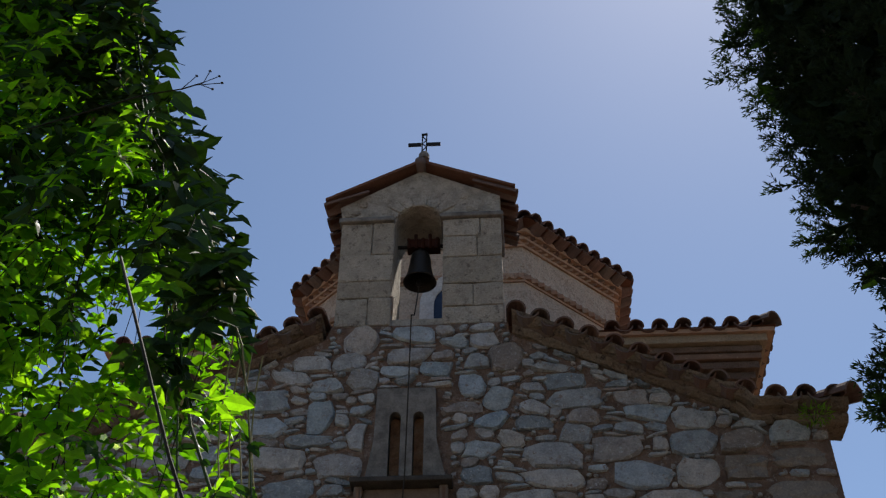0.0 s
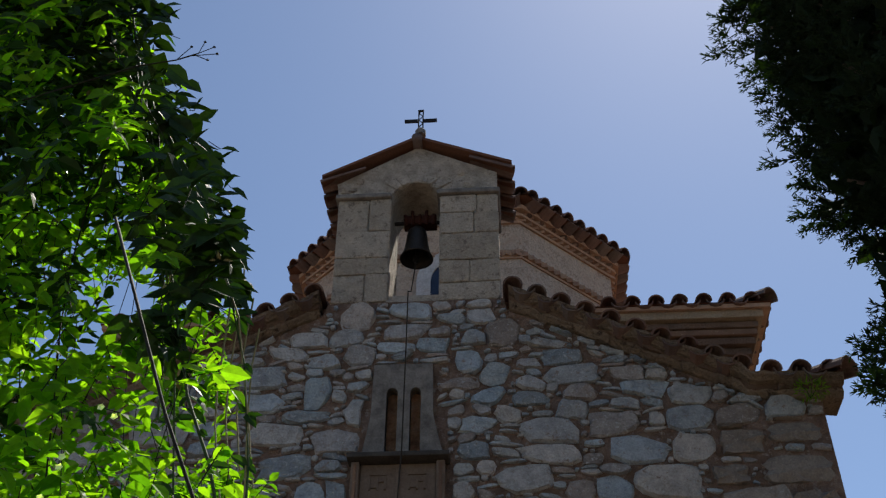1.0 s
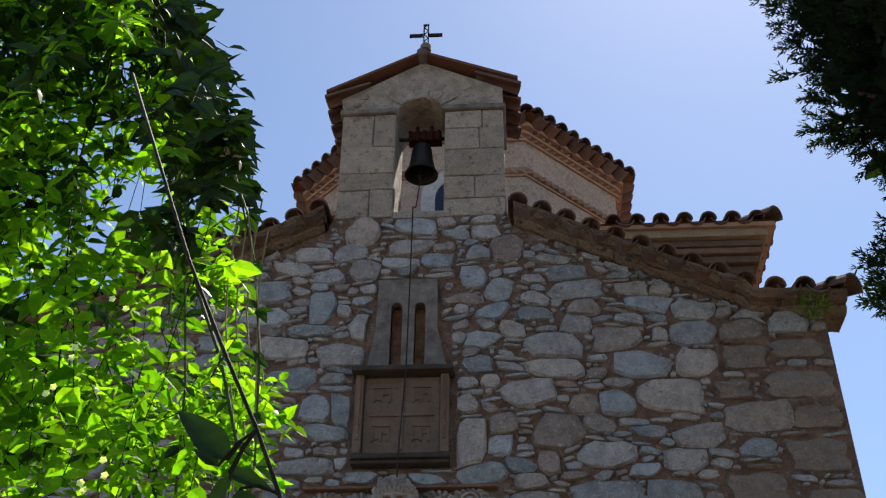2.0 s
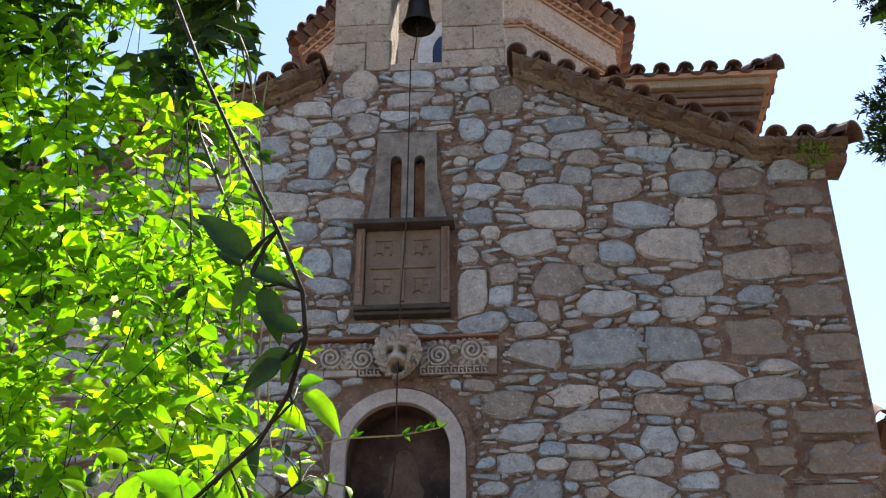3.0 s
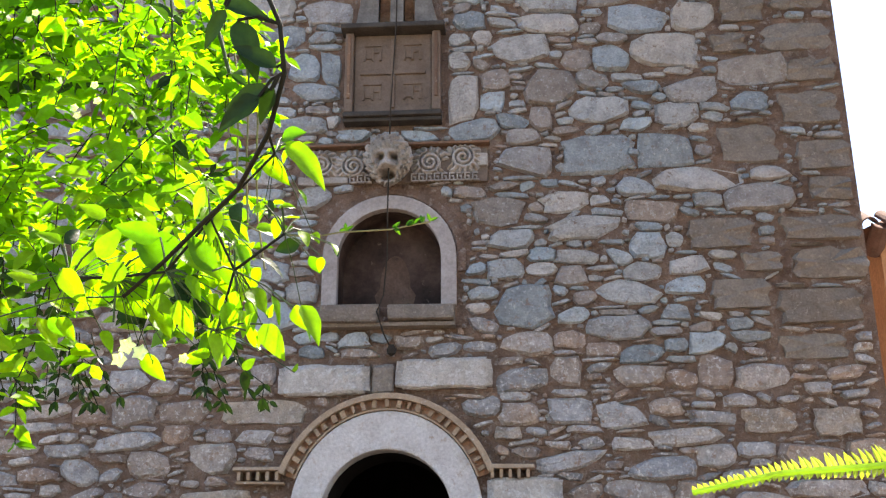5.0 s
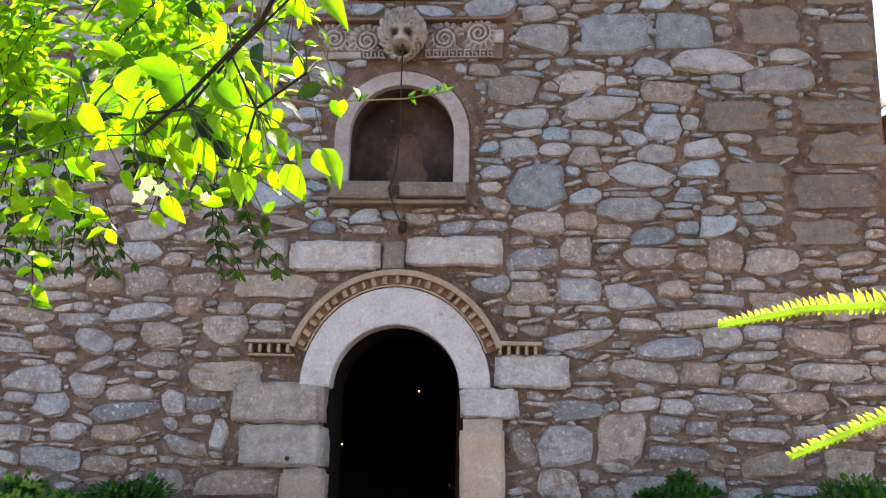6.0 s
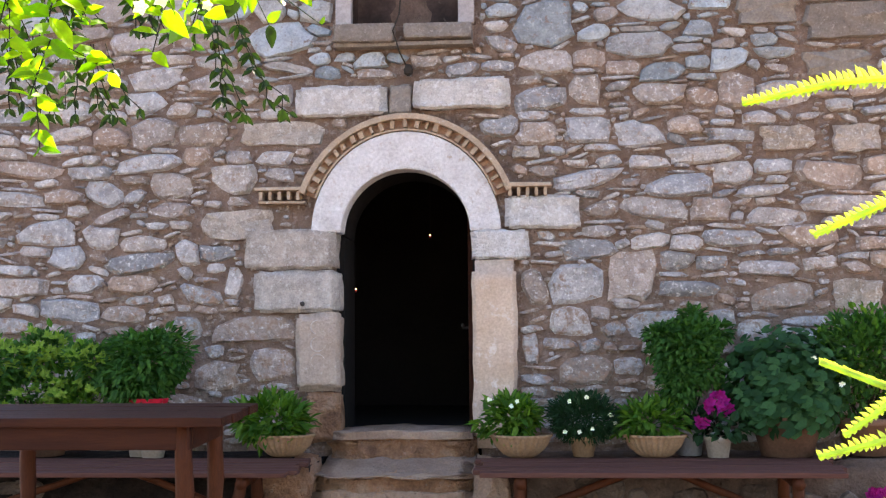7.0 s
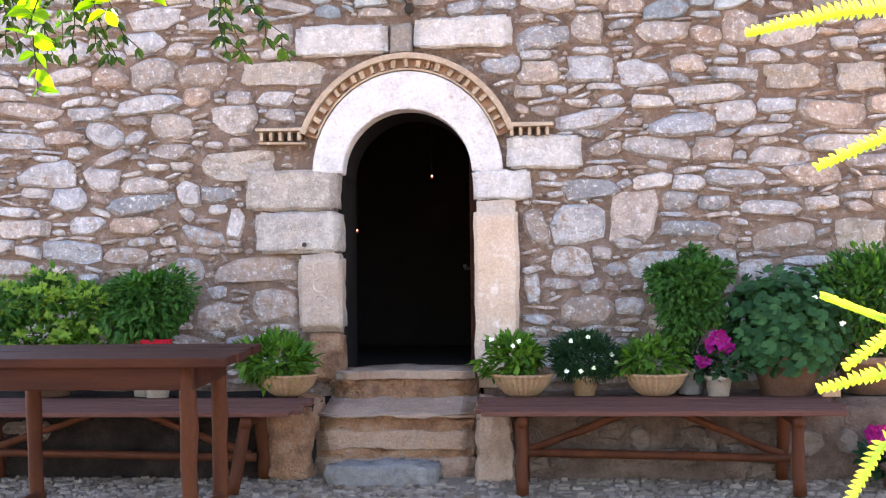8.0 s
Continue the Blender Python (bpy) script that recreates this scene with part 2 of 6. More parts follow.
M_BLOSSOM = material("white_blossom", [(0.72, 0.70, 0.66), (0.80, 0.79, 0.76)], 20, 90, 0.6, 0.05, see=0.35)
M_CYPRESS = material("cypress_spray", [(0.012, 0.024, 0.011), (0.02, 0.036, 0.016), (0.009, 0.019, 0.009)], 5, 60, 0.7, 0.1, "island", see=0.15)
M_BARK = material("grey_bark", [(0.08, 0.06, 0.045), (0.14, 0.11, 0.085)], 12, 80, 0.95, 0.8, stretch=(2, 2, 0.4))
M_FROND = material("frond_leaf", [(0.25, 0.29, 0.075), (0.34, 0.37, 0.12)], 20, 100, 0.45, 0.1, see=0.55)
M_BASIL = material("basil_leaf", [(0.016, 0.066, 0.013), (0.030, 0.105, 0.019), (0.05, 0.14, 0.026)], 9, 60, 0.65, 0.1, "island", see=0.2)
M_BRIGHT = material("bright_leaf", [(0.022, 0.082, 0.010), (0.05, 0.135, 0.014), (0.10, 0.20, 0.025)], 9, 60, 0.6, 0.1, "island", see=0.25)
M_TIPS = material("yellow_green_leaf", [(0.10, 0.20, 0.022), (0.17, 0.28, 0.04), (0.13, 0.23, 0.03)], 9, 60, 0.55, 0.1, "island", see=0.25)
M_GERANIUM = material("geranium_leaf", [(0.009, 0.042, 0.013), (0.017, 0.066, 0.020), (0.030, 0.095, 0.028)], 9, 60, 0.7, 0.1, "island", see=0.15)
M_DAISYLEAF = material("dark_fine_leaf", [(0.008, 0.034, 0.011), (0.014, 0.048, 0.015)], 9, 60, 0.7, 0.1, "island", see=0.1)
M_MAGENTA = material("magenta_petal", [(0.26, 0.008, 0.15), (0.36, 0.02, 0.22)], 15, 90, 0.5, 0.05, "island", see=0.25)
M_WHITEPETAL = material("white_petal", [(0.75, 0.74, 0.72), (0.82, 0.81, 0.80)], 15, 90, 0.5, 0.05, see=0.2)


# ---------------------------------------------------------------- building blocks
def ground_z(y):
    return -0.54 + 0.045 * y


def mesh_of(name, verts, faces, mat, smooth=False):
    me = bpy.data.meshes.new(name)
    me.from_pydata([tuple(v) for v in verts], [], [tuple(f) for f in faces])
    me.materials.append(mat)
    if smooth:
        me.polygons.foreach_set("use_smooth", [True] * len(me.polygons))
    me.update()
    return me


class Shape:
    """Gathers boxes, tubes, lathes and leaves into one mesh."""

    def __init__(self):
        self.v, self.f = [], []

    def add(self, verts, faces):
        k = len(self.v)
        self.v += [tuple(p) for p in verts]
        self.f += [tuple(i + k for i in f) for f in faces]
        return self

    def box(self, x0, x1, y0, y1, z0, z1, m=None, rough=0.0):
        pts = [Vector((x, y, z)) for z in (z0, z1) for y in (y0, y1) for x in (x0, x1)]
        if rough:
            pts = [p + Vector([random.uniform(-rough, rough) for _ in range(3)]) for p in pts]
        if m:
            pts = [m @ p for p in pts]
        return self.add(pts, [(0, 2, 3, 1), (4, 5, 7, 6), (0, 1, 5, 4), (2, 6, 7, 3), (0, 4, 6, 2), (1, 3, 7, 5)])

    def tube(self, path, radii, sides=8, cap=True):
        path = [Vector(p) for p in path]
        if isinstance(radii, (int, float)):
            radii = [radii] * len(path)
        rings = []
        for i, p in enumerate(path):
            t = (path[min(i + 1, len(path) - 1)] - path[max(i - 1, 0)]).normalized()
            a = t.orthogonal().normalized() if i == 0 else (rings[-1][1] - t * rings[-1][1].dot(t)).normalized()
            rings.append((p, a, t.cross(a), radii[i]))
        verts = [p + r * (a * math.cos(q) + b * math.sin(q)) for p, a, b, r in rings for q in (2 * math.pi * j / sides for j in range(sides))]
        faces = [(i * sides + j, i * sides + (j + 1) % sides, (i + 1) * sides + (j + 1) % sides, (i + 1) * sides + j) for i in range(len(path) - 1) for j in range(sides)]
        if cap:
            faces += [tuple(range(sides - 1, -1, -1)), tuple((len(path) - 1) * sides + j for j in range(sides))]
        return self.add(verts, faces)

    def lathe(self, profile, at=(0, 0, 0), sides=24, flutes=0, flute=0.0):
        verts, faces = [], []
        for r, z in profile:
            for j in range(sides):
                q = 2 * math.pi * j / sides
                rr = r * (1 + flute * abs(math.cos(flutes * q / 2))) if flutes else r
                verts.append((at[0] + rr * math.cos(q), at[1] + rr * math.sin(q), at[2] + z))
        for i in range(len(profile) - 1):
            for j in range(sides):
                faces.append((i * sides + j, i * sides + (j + 1) % sides, (i + 1) * sides + (j + 1) % sides, (i + 1) * sides + j))
        return self.add(verts, faces)

    def leaf(self, at, along, up, length, width, curl=0.15):
        a = Vector(along).normalized()
        s = a.cross(Vector(up))
        s = (s if s.length > 1e-4 else a.orthogonal()).normalized()
        n = s.cross(a)
        at = Vector(at)
        w = width / 2
        pts = [at, at + a * length * 0.26 + s * w * 0.86 + n * w * 0.3, at + a * length * 0.60 + s * w * 0.84 + n * (w * 0.3 - 0.3 * curl * length), at + a * length - n * curl * length]
        pts += [at + a * length * 0.60 - s * w * 0.84 + n * (w * 0.3 - 0.3 * curl * length), at + a * length * 0.26 - s * w * 0.86 + n * w * 0.3, at + a * length * 0.45 - n * 0.02 * length]
        return self.add(pts, [(0, 1, 6), (1, 2, 6), (2, 3, 6), (3, 4, 6), (4, 5, 6), (5, 0, 6)])

    def mesh(self, name, mat, smooth=False):
        return mesh_of(name, self.v, self.f, mat, smooth)


def part(name, shape, mat, parent, label="", smooth=False, bevel=0.0):
    me = shape.mesh(name, mat, smooth) if isinstance(shape, Shape) else shape
    if bevel:
        bm = bmesh.new()
        bm.from_mesh(me)
        bmesh.ops.remove_doubles(bm, verts=bm.verts, dist=1e-5)
        bmesh.ops.bevel(bm, geom=bm.edges[:], offset=bevel, segments=2, profile=0.6, affect="EDGES", clamp_overlap=True)
        bm.to_mesh(me)
        bm.free()
    ob = new(name, me)
    ob.parent = parent
    if label:
        ob["label"] = label
    return ob


def thing(name, label, category, at=(0, 0, 0), group="", kind=""):
    ob = new(name)
    ob.location = at
    ob.empty_display_size = 0.1
    return tagged(ob, label, category, group, kind)


def arch_points(half, spring, rise, steps=16, x=0.0):
    """A round-headed outline from its lower right over the top to its lower left, arch alone."""
    return [(x + half * math.cos(math.pi * i / steps), spring + rise * math.sin(math.pi * i / steps)) for i in range(steps + 1)]


def plate(outer, holes, y0, y1, name, mat):
    """A slab between y0 (front) and y1 (back) with the outline and the openings given as (x, z) loops."""
    bm = bmesh.new()
    edges = []
    for loop in (outer, *holes):
        vs = [bm.verts.new((x, y0, z)) for x, z in loop]
        edges += [bm.edges.new((vs[i], vs[(i + 1) % len(vs)])) for i in range(len(vs))]
    bmesh.ops.triangle_fill(bm, use_beauty=True, use_dissolve=False, edges=edges)
    front = bm.faces[:]
    for f in front:
        if f.normal.y > 0:
            f.normal_flip()
    out = bmesh.ops.extrude_face_region(bm, geom=front, use_keep_orig=True)
    bmesh.ops.translate(bm, verts=[g for g in out["geom"] if isinstance(g, bmesh.types.BMVert)], vec=(0, y1 - y0, 0))
    bmesh.ops.recalc_face_normals(bm, faces=bm.faces)
    me = bpy.data.meshes.new(name)
    bm.to_mesh(me)
    bm.free()
    me.materials.append(mat)
    return me


def stone_mesh(seed, name, mat, square=3.2, n=12, soft=0.80):
    """A rough stone that fills a unit box: its back at y = 0.5, its proud face about y = -0.5."""
    rnd = random.Random(seed)
    ring = []
    for i in range(n):
        q = 2 * math.pi * (i + rnd.uniform(-0.2, 0.2)) / n
        c, s = math.cos(q), math.sin(q)
        r = 0.5 / (abs(c) ** square + abs(s) ** square) ** (1 / square) * rnd.uniform(0.83, 1.04)
        ring.append((r * c, r * s))
    verts = [(x, 0.5, z) for x, z in ring] + [(x * 0.985, -0.12 + rnd.uniform(-0.1, 0.1), z * 0.985) for x, z in ring]
    verts += [(x * soft * rnd.uniform(0.94, 1.06), -0.42 + rnd.uniform(-0.2, 0.2), z * soft * rnd.uniform(0.94, 1.06)) for x, z in ring]
    verts.append((rnd.uniform(-0.1, 0.1), -0.5 + rnd.uniform(-0.08, 0.08), rnd.uniform(-0.1, 0.1)))
    faces = [(k * n + i, k * n + (i + 1) % n, (k + 1) * n + (i + 1) % n, (k + 1) * n + i) for k in range(2) for i in range(n)]
    faces += [(2 * n + i, 2 * n + (i + 1) % n, 3 * n) for i in range(n)]
    return mesh_of(name, verts, faces, mat)


STONES = [stone_mesh(100 + i, "rubble", M_RUBBLE, random.choice((3.2, 5.0, 8.0)), random.choice((9, 11, 14)), 0.91) for i in range(26)]
BLOCKS = [stone_mesh(300 + i, "block", M_BLOCK, 9.0, 16, 0.93) for i in range(8)]
QUOINS = [stone_mesh(400 + i, "quoin", M_QUOIN, 9.0, 16, 0.94) for i in range(6)]


def put_piece(name, me, parent, x, y, z, w, d, h, turn=0.0):
    ob = new(name, me)
    ob.parent = parent
    ob.matrix_local = Matrix.LocRotScale((x, y, z), Euler((0, turn, 0)), (w, d, h))
    return ob


# ---------------------------------------------------------------- ground
g = Shape()
g.add([(-400, -400, ground_z(-9) - 0.02), (400, -400, ground_z(-9) - 0.02), (400, -9, ground_z(-9) - 0.02), (-400, -9, ground_z(-9) - 0.02), (400, 0.5, ground_z(0.5) - 0.02), (-400, 0.5, ground_z(0.5) - 0.02), (400, 400, ground_z(0.5) - 0.02), (-400, 400, ground_z(0.5) - 0.02)],
      [(0, 1, 2, 3), (3, 2, 4, 5), (5, 4, 6, 7)])
ground = tagged(new("ground", g.mesh("ground", M_GROUND)), "trodden brown earth between the cobbles of a churchyard", "ground", kind="structure")

# ---------------------------------------------------------------- facade wall
DOOR = [(-0.52, -0.75), (0.52, -0.75)] + arch_points(0.52, 1.435, 0.52, 18)
NICHE = [(-0.43, 2.85), (0.43, 2.85)] + arch_points(0.43, 3.31, 0.43, 16)
SLIT_A = [(-0.11, 5.23), (-0.015, 5.23)] + arch_points(0.0475, 5.83, 0.055, 8, -0.0625)
SLIT_B = [(0.09, 5.23), (0.18, 5.23)] + arch_points(0.045, 5.83, 0.055, 8, 0.135)
OUTLINE = [(-3.36, -0.9), (3.52, -0.9), (3.45, 5.74), (2.82, 5.80), (0.92, 6.70), (0.9, 6.82), (-0.68, 6.82), (-0.72, 6.70), (-2.62, 5.80), (-3.3, 5.74)]
wall = new("wall_front", plate(OUTLINE, [DOOR, NICHE, SLIT_A, SLIT_B], 0.014, 0.62, "wall_front", M_MORTAR))
tagged(wall, "rubble stone church front bedded in brown earth mortar", "wall", kind="structure")

# side and rear walls of the church, so that it is closed
shell = Shape()
shell.box(-3.3, -2.75, 0.625, 9.0, -0.9, 5.6)
shell.box(2.9, 3.45, 0.625, 9.0, -0.9, 5.6)
shell.box(-2.745, 2.895, 8.4, 9.0, -0.9, 5.6)
tagged(new("wall_sides", shell.mesh("wall_sides", M_MORTAR)), "rubble side walls of the church", "wall", kind="structure")
tagged(new("floor_inside", Shape().box(-2.7, 2.85, 0.3, 8.35, -0.2, 0.05).mesh("floor_inside", M_INNER_SHADE)), "stone floor inside the church, coloured near black for shade", "floor", kind="structure")
tagged(new("partition_inside", Shape().box(-2.7, 2.85, 3.2, 3.4, 0.06, 5.2).mesh("partition_inside", M_INNER_SHADE)), "plastered inner wall, coloured near black for shade", "wall", kind="structure")
tagged(new("ceiling_inside", Shape().box(-2.72, 2.87, 0.66, 8.35, 2.55, 2.7).mesh("ceiling_inside", M_INNER_SHADE)), "vault over the entrance, coloured near black for shade", "ceiling", kind="structure")

# sloping roofs behind the gable
roofs = Shape()
for side in (1, -1):
    ends = [0.1 + side * q for q in (0.0, 0.8, 2.75, 3.5)]
    tops = [7.1, 7.0, 6.0, 5.96]
    for (xa, za), (xb, zb) in zip(list(zip(ends, tops)), list(zip(ends, tops))[1:]):
        roofs.add([(xa, 0.1, za - 0.15), (xb, 0.1, zb - 0.15), (xb, 2.4, zb + 0.4), (xa, 2.4, za + 0.4), (xa, 0.1, za - 0.22), (xb, 0.1, zb - 0.22), (xb, 2.4, zb + 0.3), (xa, 2.4, za + 0.3)],
                  [(0, 1, 2, 3), (7, 6, 5, 4), (0, 4, 5, 1), (1, 5, 6, 2), (2, 6, 7, 3), (3, 7, 4, 0)])
tagged(new("roof_front", roofs.mesh("roof_front", M_ROOF)), "terracotta roof slopes behind the gable", "roof", kind="structure")

# raking cornice of flat stones and mortar under the tiles
corn = thing("gable_cornice", "projecting cornice of flat stones and lime mortar", "cornice", kind="structure")


def rake_z(x):
    """Height of the tile tops along the gable."""
    q = abs(x - 0.1)
    if q < 2.75:
        return 7.0 - (q - 0.8) * (1.02 / 1.95) * 0.93
    return 6.0 - (q - 2.75) * 0.05


def cornice_band(xa, xb, top, bot, out, lean, seed, mat, label=""):
    """One length of a raking mortar course: its face leans in by lean, with a worn wavy edge."""
    rn = random.Random(seed)
    n = max(3, int(abs(xb - xa) / 0.055))
    v, f = [], []
    for i in range(n + 1):
        x = xa + (xb - xa) * i / n
        z = rake_z(x)
        a, b, c = (0.020 * noise.noise(Vector((x * 6, k * 3.1, seed))) + 0.012 * noise.noise(Vector((x * 21, k * 3.1, seed))) + rn.uniform(-0.006, 0.006) for k in range(3))
        zt, zb = z - top + a, z - bot + b
        v += [(x, 0.25, zt), (x, out + c, zt), (x, out + c + 0.006, zt * 0.6 + zb * 0.4), (x, out + lean + c * 1.5, zb), (x, 0.25, zb)]
    for i in range(n):
        for k in range(5):
            f.append((5 * i + k, 5 * i + (k + 1) % 5, 5 * i + 5 + (k + 1) % 5, 5 * i + 5 + k))
    f += [(4, 3, 2, 1, 0), tuple(5 * n + k for k in range(5))]
    part("cornice_band", Shape().add(v, f), mat, corn, label)


rnd = random.Random(5)
for side in (1, -1):
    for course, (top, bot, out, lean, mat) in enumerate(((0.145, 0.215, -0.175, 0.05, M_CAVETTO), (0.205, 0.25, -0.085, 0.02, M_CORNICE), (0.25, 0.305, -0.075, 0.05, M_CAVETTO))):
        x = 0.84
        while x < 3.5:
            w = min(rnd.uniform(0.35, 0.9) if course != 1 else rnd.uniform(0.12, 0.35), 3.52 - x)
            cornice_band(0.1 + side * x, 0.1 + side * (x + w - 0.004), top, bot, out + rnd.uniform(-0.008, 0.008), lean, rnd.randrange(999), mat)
            x += w
    # flat packing stones below the bands
    x = 1.0
    while x < 3.02:
        w = rnd.uniform(0.10, 0.26)
        xm = 0.1 + side * (x + w / 2)
        tilt = side * 0.45 if x < 2.7 else 0.0
        if rnd.random() < 0.75:
            put_piece("packing_stone", STONES[rnd.randrange(26)], corn, xm, 0.03, rake_z(xm) - 0.335 - rnd.uniform(0, 0.02), w, 0.12, rnd.uniform(0.035, 0.06), tilt + rnd.uniform(-0.1, 0.1))
        x += w


# ---------------------------------------------------------------- roof tiles
def tile_mesh(name="roof_tile", length=0.46, r0=0.088, r1=0.072, thick=0.014, seg=8):
    v, f = [], []
    for y, r in ((0, r0), (length, r1)):
        for rr in (r, r - thick):
            v += [(rr * math.cos(math.pi * i / seg), y, rr * 0.95 * math.sin(math.pi * i / seg)) for i in range(seg + 1)]
    k = seg + 1
    for i in range(seg):
        f += [(i, i + 1, 2 * k + i + 1, 2 * k + i), (k + i + 1, k + i, 3 * k + i, 3 * k + i + 1), (i + 1, i, k + i, k + i + 1), (2 * k + i, 2 * k + i + 1, 3 * k + i + 1, 3 * k + i)]
    f += [(0, 2 * k, 3 * k, k), (seg, k + seg, 3 * k + seg, 2 * k + seg)]
    return mesh_of(name, v, f, M_TILE, False)


TILE = tile_mesh()
PAN = tile_mesh("pan_tile", 0.40, 0.10, 0.09, 0.014, 6)


def eave_tiles(owner, a, b, step, back, pitch, rows=2, pans=True):
    """Rows of barrel tiles with their round ends along the line from a to b; back: the level way up the slope."""
    a, b, back = Vector(a), Vector(b), Vector(back).normalized()
    n = max(2, round((b - a).length / step))
    turn = math.atan2(-back.x, back.y)
    for i in range(n + 1):
        for k in range(rows):
            p = a.lerp(b, i / n) + back * (0.36 * k) + Vector((0, 0, 0.36 * k * math.tan(pitch) + 0.012 * k))
            ob = new("roof_tile", TILE)
            ob.parent = owner
            ob.matrix_local = Matrix.Translation(p) @ Euler((pitch + random.uniform(-0.04, 0.04), random.uniform(-0.08, 0.08), turn + random.uniform(-0.05, 0.05))).to_matrix().to_4x4()
        if pans and i < n:
            p = a.lerp(b, (i + 0.5) / n) + back * 0.03 + Vector((0, 0, 0.035))
            ob = new("pan_tile", PAN)
            ob.parent = owner
            ob.matrix_local = Matrix.Translation(p) @ Euler((pitch, math.pi, turn)).to_matrix().to_4x4()


tiles_front = thing("front_tiles", "weathered terracotta barrel tiles along the gable edge", "roof tiles", kind="structure")
for side in (1, -1):
    eave_tiles(tiles_front, (0.1 + side * 0.88, -0.2, rake_z(0.1 + side * 0.88) - 0.15), (0.1 + side * 2.72, -0.2, rake_z(0.1 + side * 2.72) - 0.15), 0.235, (0, 1, 0), 0.22)
    eave_tiles(tiles_front, (0.1 + side * 2.95, -0.2, rake_z(0.1 + side * 2.95) - 0.14), (0.1 + side * 3.42, -0.2, rake_z(0.1 + side * 3.42) - 0.13), 0.235, (0, 1, 0), 0.22)
    ob = new("hip_tile", tile_mesh("hip_tile", 0.5, 0.13, 0.11, 0.016))
    ob.parent = tiles_front
    ob.matrix_local = Matrix.Translation((0.1 + side * 3.56, -0.22, 5.80)) @ Euler((0.2, 0, side * 0.75)).to_matrix().to_4x4()

# ---------------------------------------------------------------- belfry
GABLE_STONES = []
BELFRY_STONES = [stone_mesh(500 + i, "gable_stone", M_BELFRY, 3.2, 11, 0.9) for i in range(8)]
belfry = thing("belfry", "small gabled stone belfry with one arched opening on the church front", "belfry", (0, 0, 0))
OPEN_B = [(-0.15, 6.90), (0.313, 6.90)] + arch_points(0.2315, 8.05, 0.235, 16, 0.0815)
BEL = [(-0.66, 6.80), (0.88, 6.80), (0.86, 8.10), (0.87, 8.38), (0.09, 8.765), (-0.70, 8.30), (-0.67, 8.10)]
part("masonry", plate(BEL, [OPEN_B], 0.03, 0.60, "masonry", M_BELFRY_WALL), M_BELFRY_WALL, belfry)
for px0, px1, top in ((-0.665, -0.152, 8.06), (0.315, 0.875, 8.08)):
    z = 6.82
    while z < top - 0.05:
        h = min(random.choice((0.2, 0.26, 0.32)), top - z)
        if top - z - h < 0.12:
            h = top - z
        cuts = [px0, px1] if random.random() < 0.4 else [px0, px0 + (px1 - px0) * random.uniform(0.35, 0.65), px1]
        for xa, xb in zip(cuts, cuts[1:]):
            m = Shape().box(xa + 0.004, xb - 0.004, 0.004 + random.uniform(-0.006, 0.006), 0.1, z + 0.003, z + h - 0.003, rough=0.006)
            part("ashlar", m, M_BELFRY, belfry, bevel=0.014)
        z += h
    part("capital", Shape().box(px0 - 0.03, px1 + (0.0 if px0 < 0 else 0.02), -0.035, 0.62, top, top + 0.055), M_GREYSTONE, belfry, "dark weathered moulded capital", bevel=0.018)
arch_rnd = random.Random(8)
q1 = 0.55
while q1 < math.pi - 0.6:
    q0, q1 = q1, q1 + arch_rnd.uniform(0.28, 0.5)
    deep = arch_rnd.uniform(0.33, 0.42)
    pts = [(0.0815 + r * math.cos(q), y, 8.05 + r * 1.01 * math.sin(q)) for y in (0.016 + arch_rnd.uniform(-0.008, 0.008), 0.14) for r, q in ((0.238, q0 + 0.012), (deep, q0 + 0.012), (deep, q1 - 0.012), (0.238, q1 - 0.012))]
    part("voussoir", Shape().add(pts, [(0, 1, 2, 3), (7, 6, 5, 4), (0, 4, 5, 1), (1, 5, 6, 2), (2, 6, 7, 3), (3, 7, 4, 0)]), M_BELFRY_WALL, belfry, bevel=0.012)
rb = random.Random(12)
for k in range(150):
    w, h = rb.uniform(0.08, 0.22), rb.uniform(0.05, 0.11)
    x, z = rb.uniform(-0.62, 0.82), rb.uniform(8.2, 8.7)
    room = 8.70 - abs(x - 0.09) * 0.53 - h / 2 - w * 0.26
    if z > room or math.hypot(x - 0.0815, z - 8.05) < 0.46 + w / 2 or any(abs(x - a) < (w + c) / 2 and abs(z - b) < (h + d) / 2 for a, b, c, d in GABLE_STONES):
        continue
    GABLE_STONES.append((x, z, w, h))
    put_piece("gable_stone", BELFRY_STONES[rb.randrange(8)], belfry, x, 0.045, z, w, 0.06, h, rb.uniform(-0.3, 0.3))
for side, (xa, za), (xb, zb) in ((0, (0.085, 8.835), (-0.84, 8.35)), (1, (0.085, 8.835), (1.02, 8.44))):
    m = Shape()
    m.add([(xa, -0.07, za), (xb, -0.07, zb), (xb, 0.76, zb), (xa, 0.76, za), (xa, -0.07, za - 0.036), (xb, -0.07, zb - 0.03), (xb, 0.76, zb - 0.03), (xa, 0.76, za - 0.036)],
          [(0, 1, 2, 3), (7, 6, 5, 4), (0, 4, 5, 1), (1, 5, 6, 2), (2, 6, 7, 3), (3, 7, 4, 0)])
    part("roof_slab", m, M_ROOF, belfry, "terracotta slab roof")
    back = (1, 0, 0.0) if side == 0 else (-1, 0, 0)
    eave_tiles(belfry, (xb, 0.03, zb - 0.085), (xb, 0.7, zb - 0.085), 0.22, back, 0.40, 1, False)
part("ridge_tile", Shape().tube([(0.085, -0.09, 8.80), (0.085, 0.78, 8.80)], 0.055, 12), M_TILE, belfry, smooth=True)
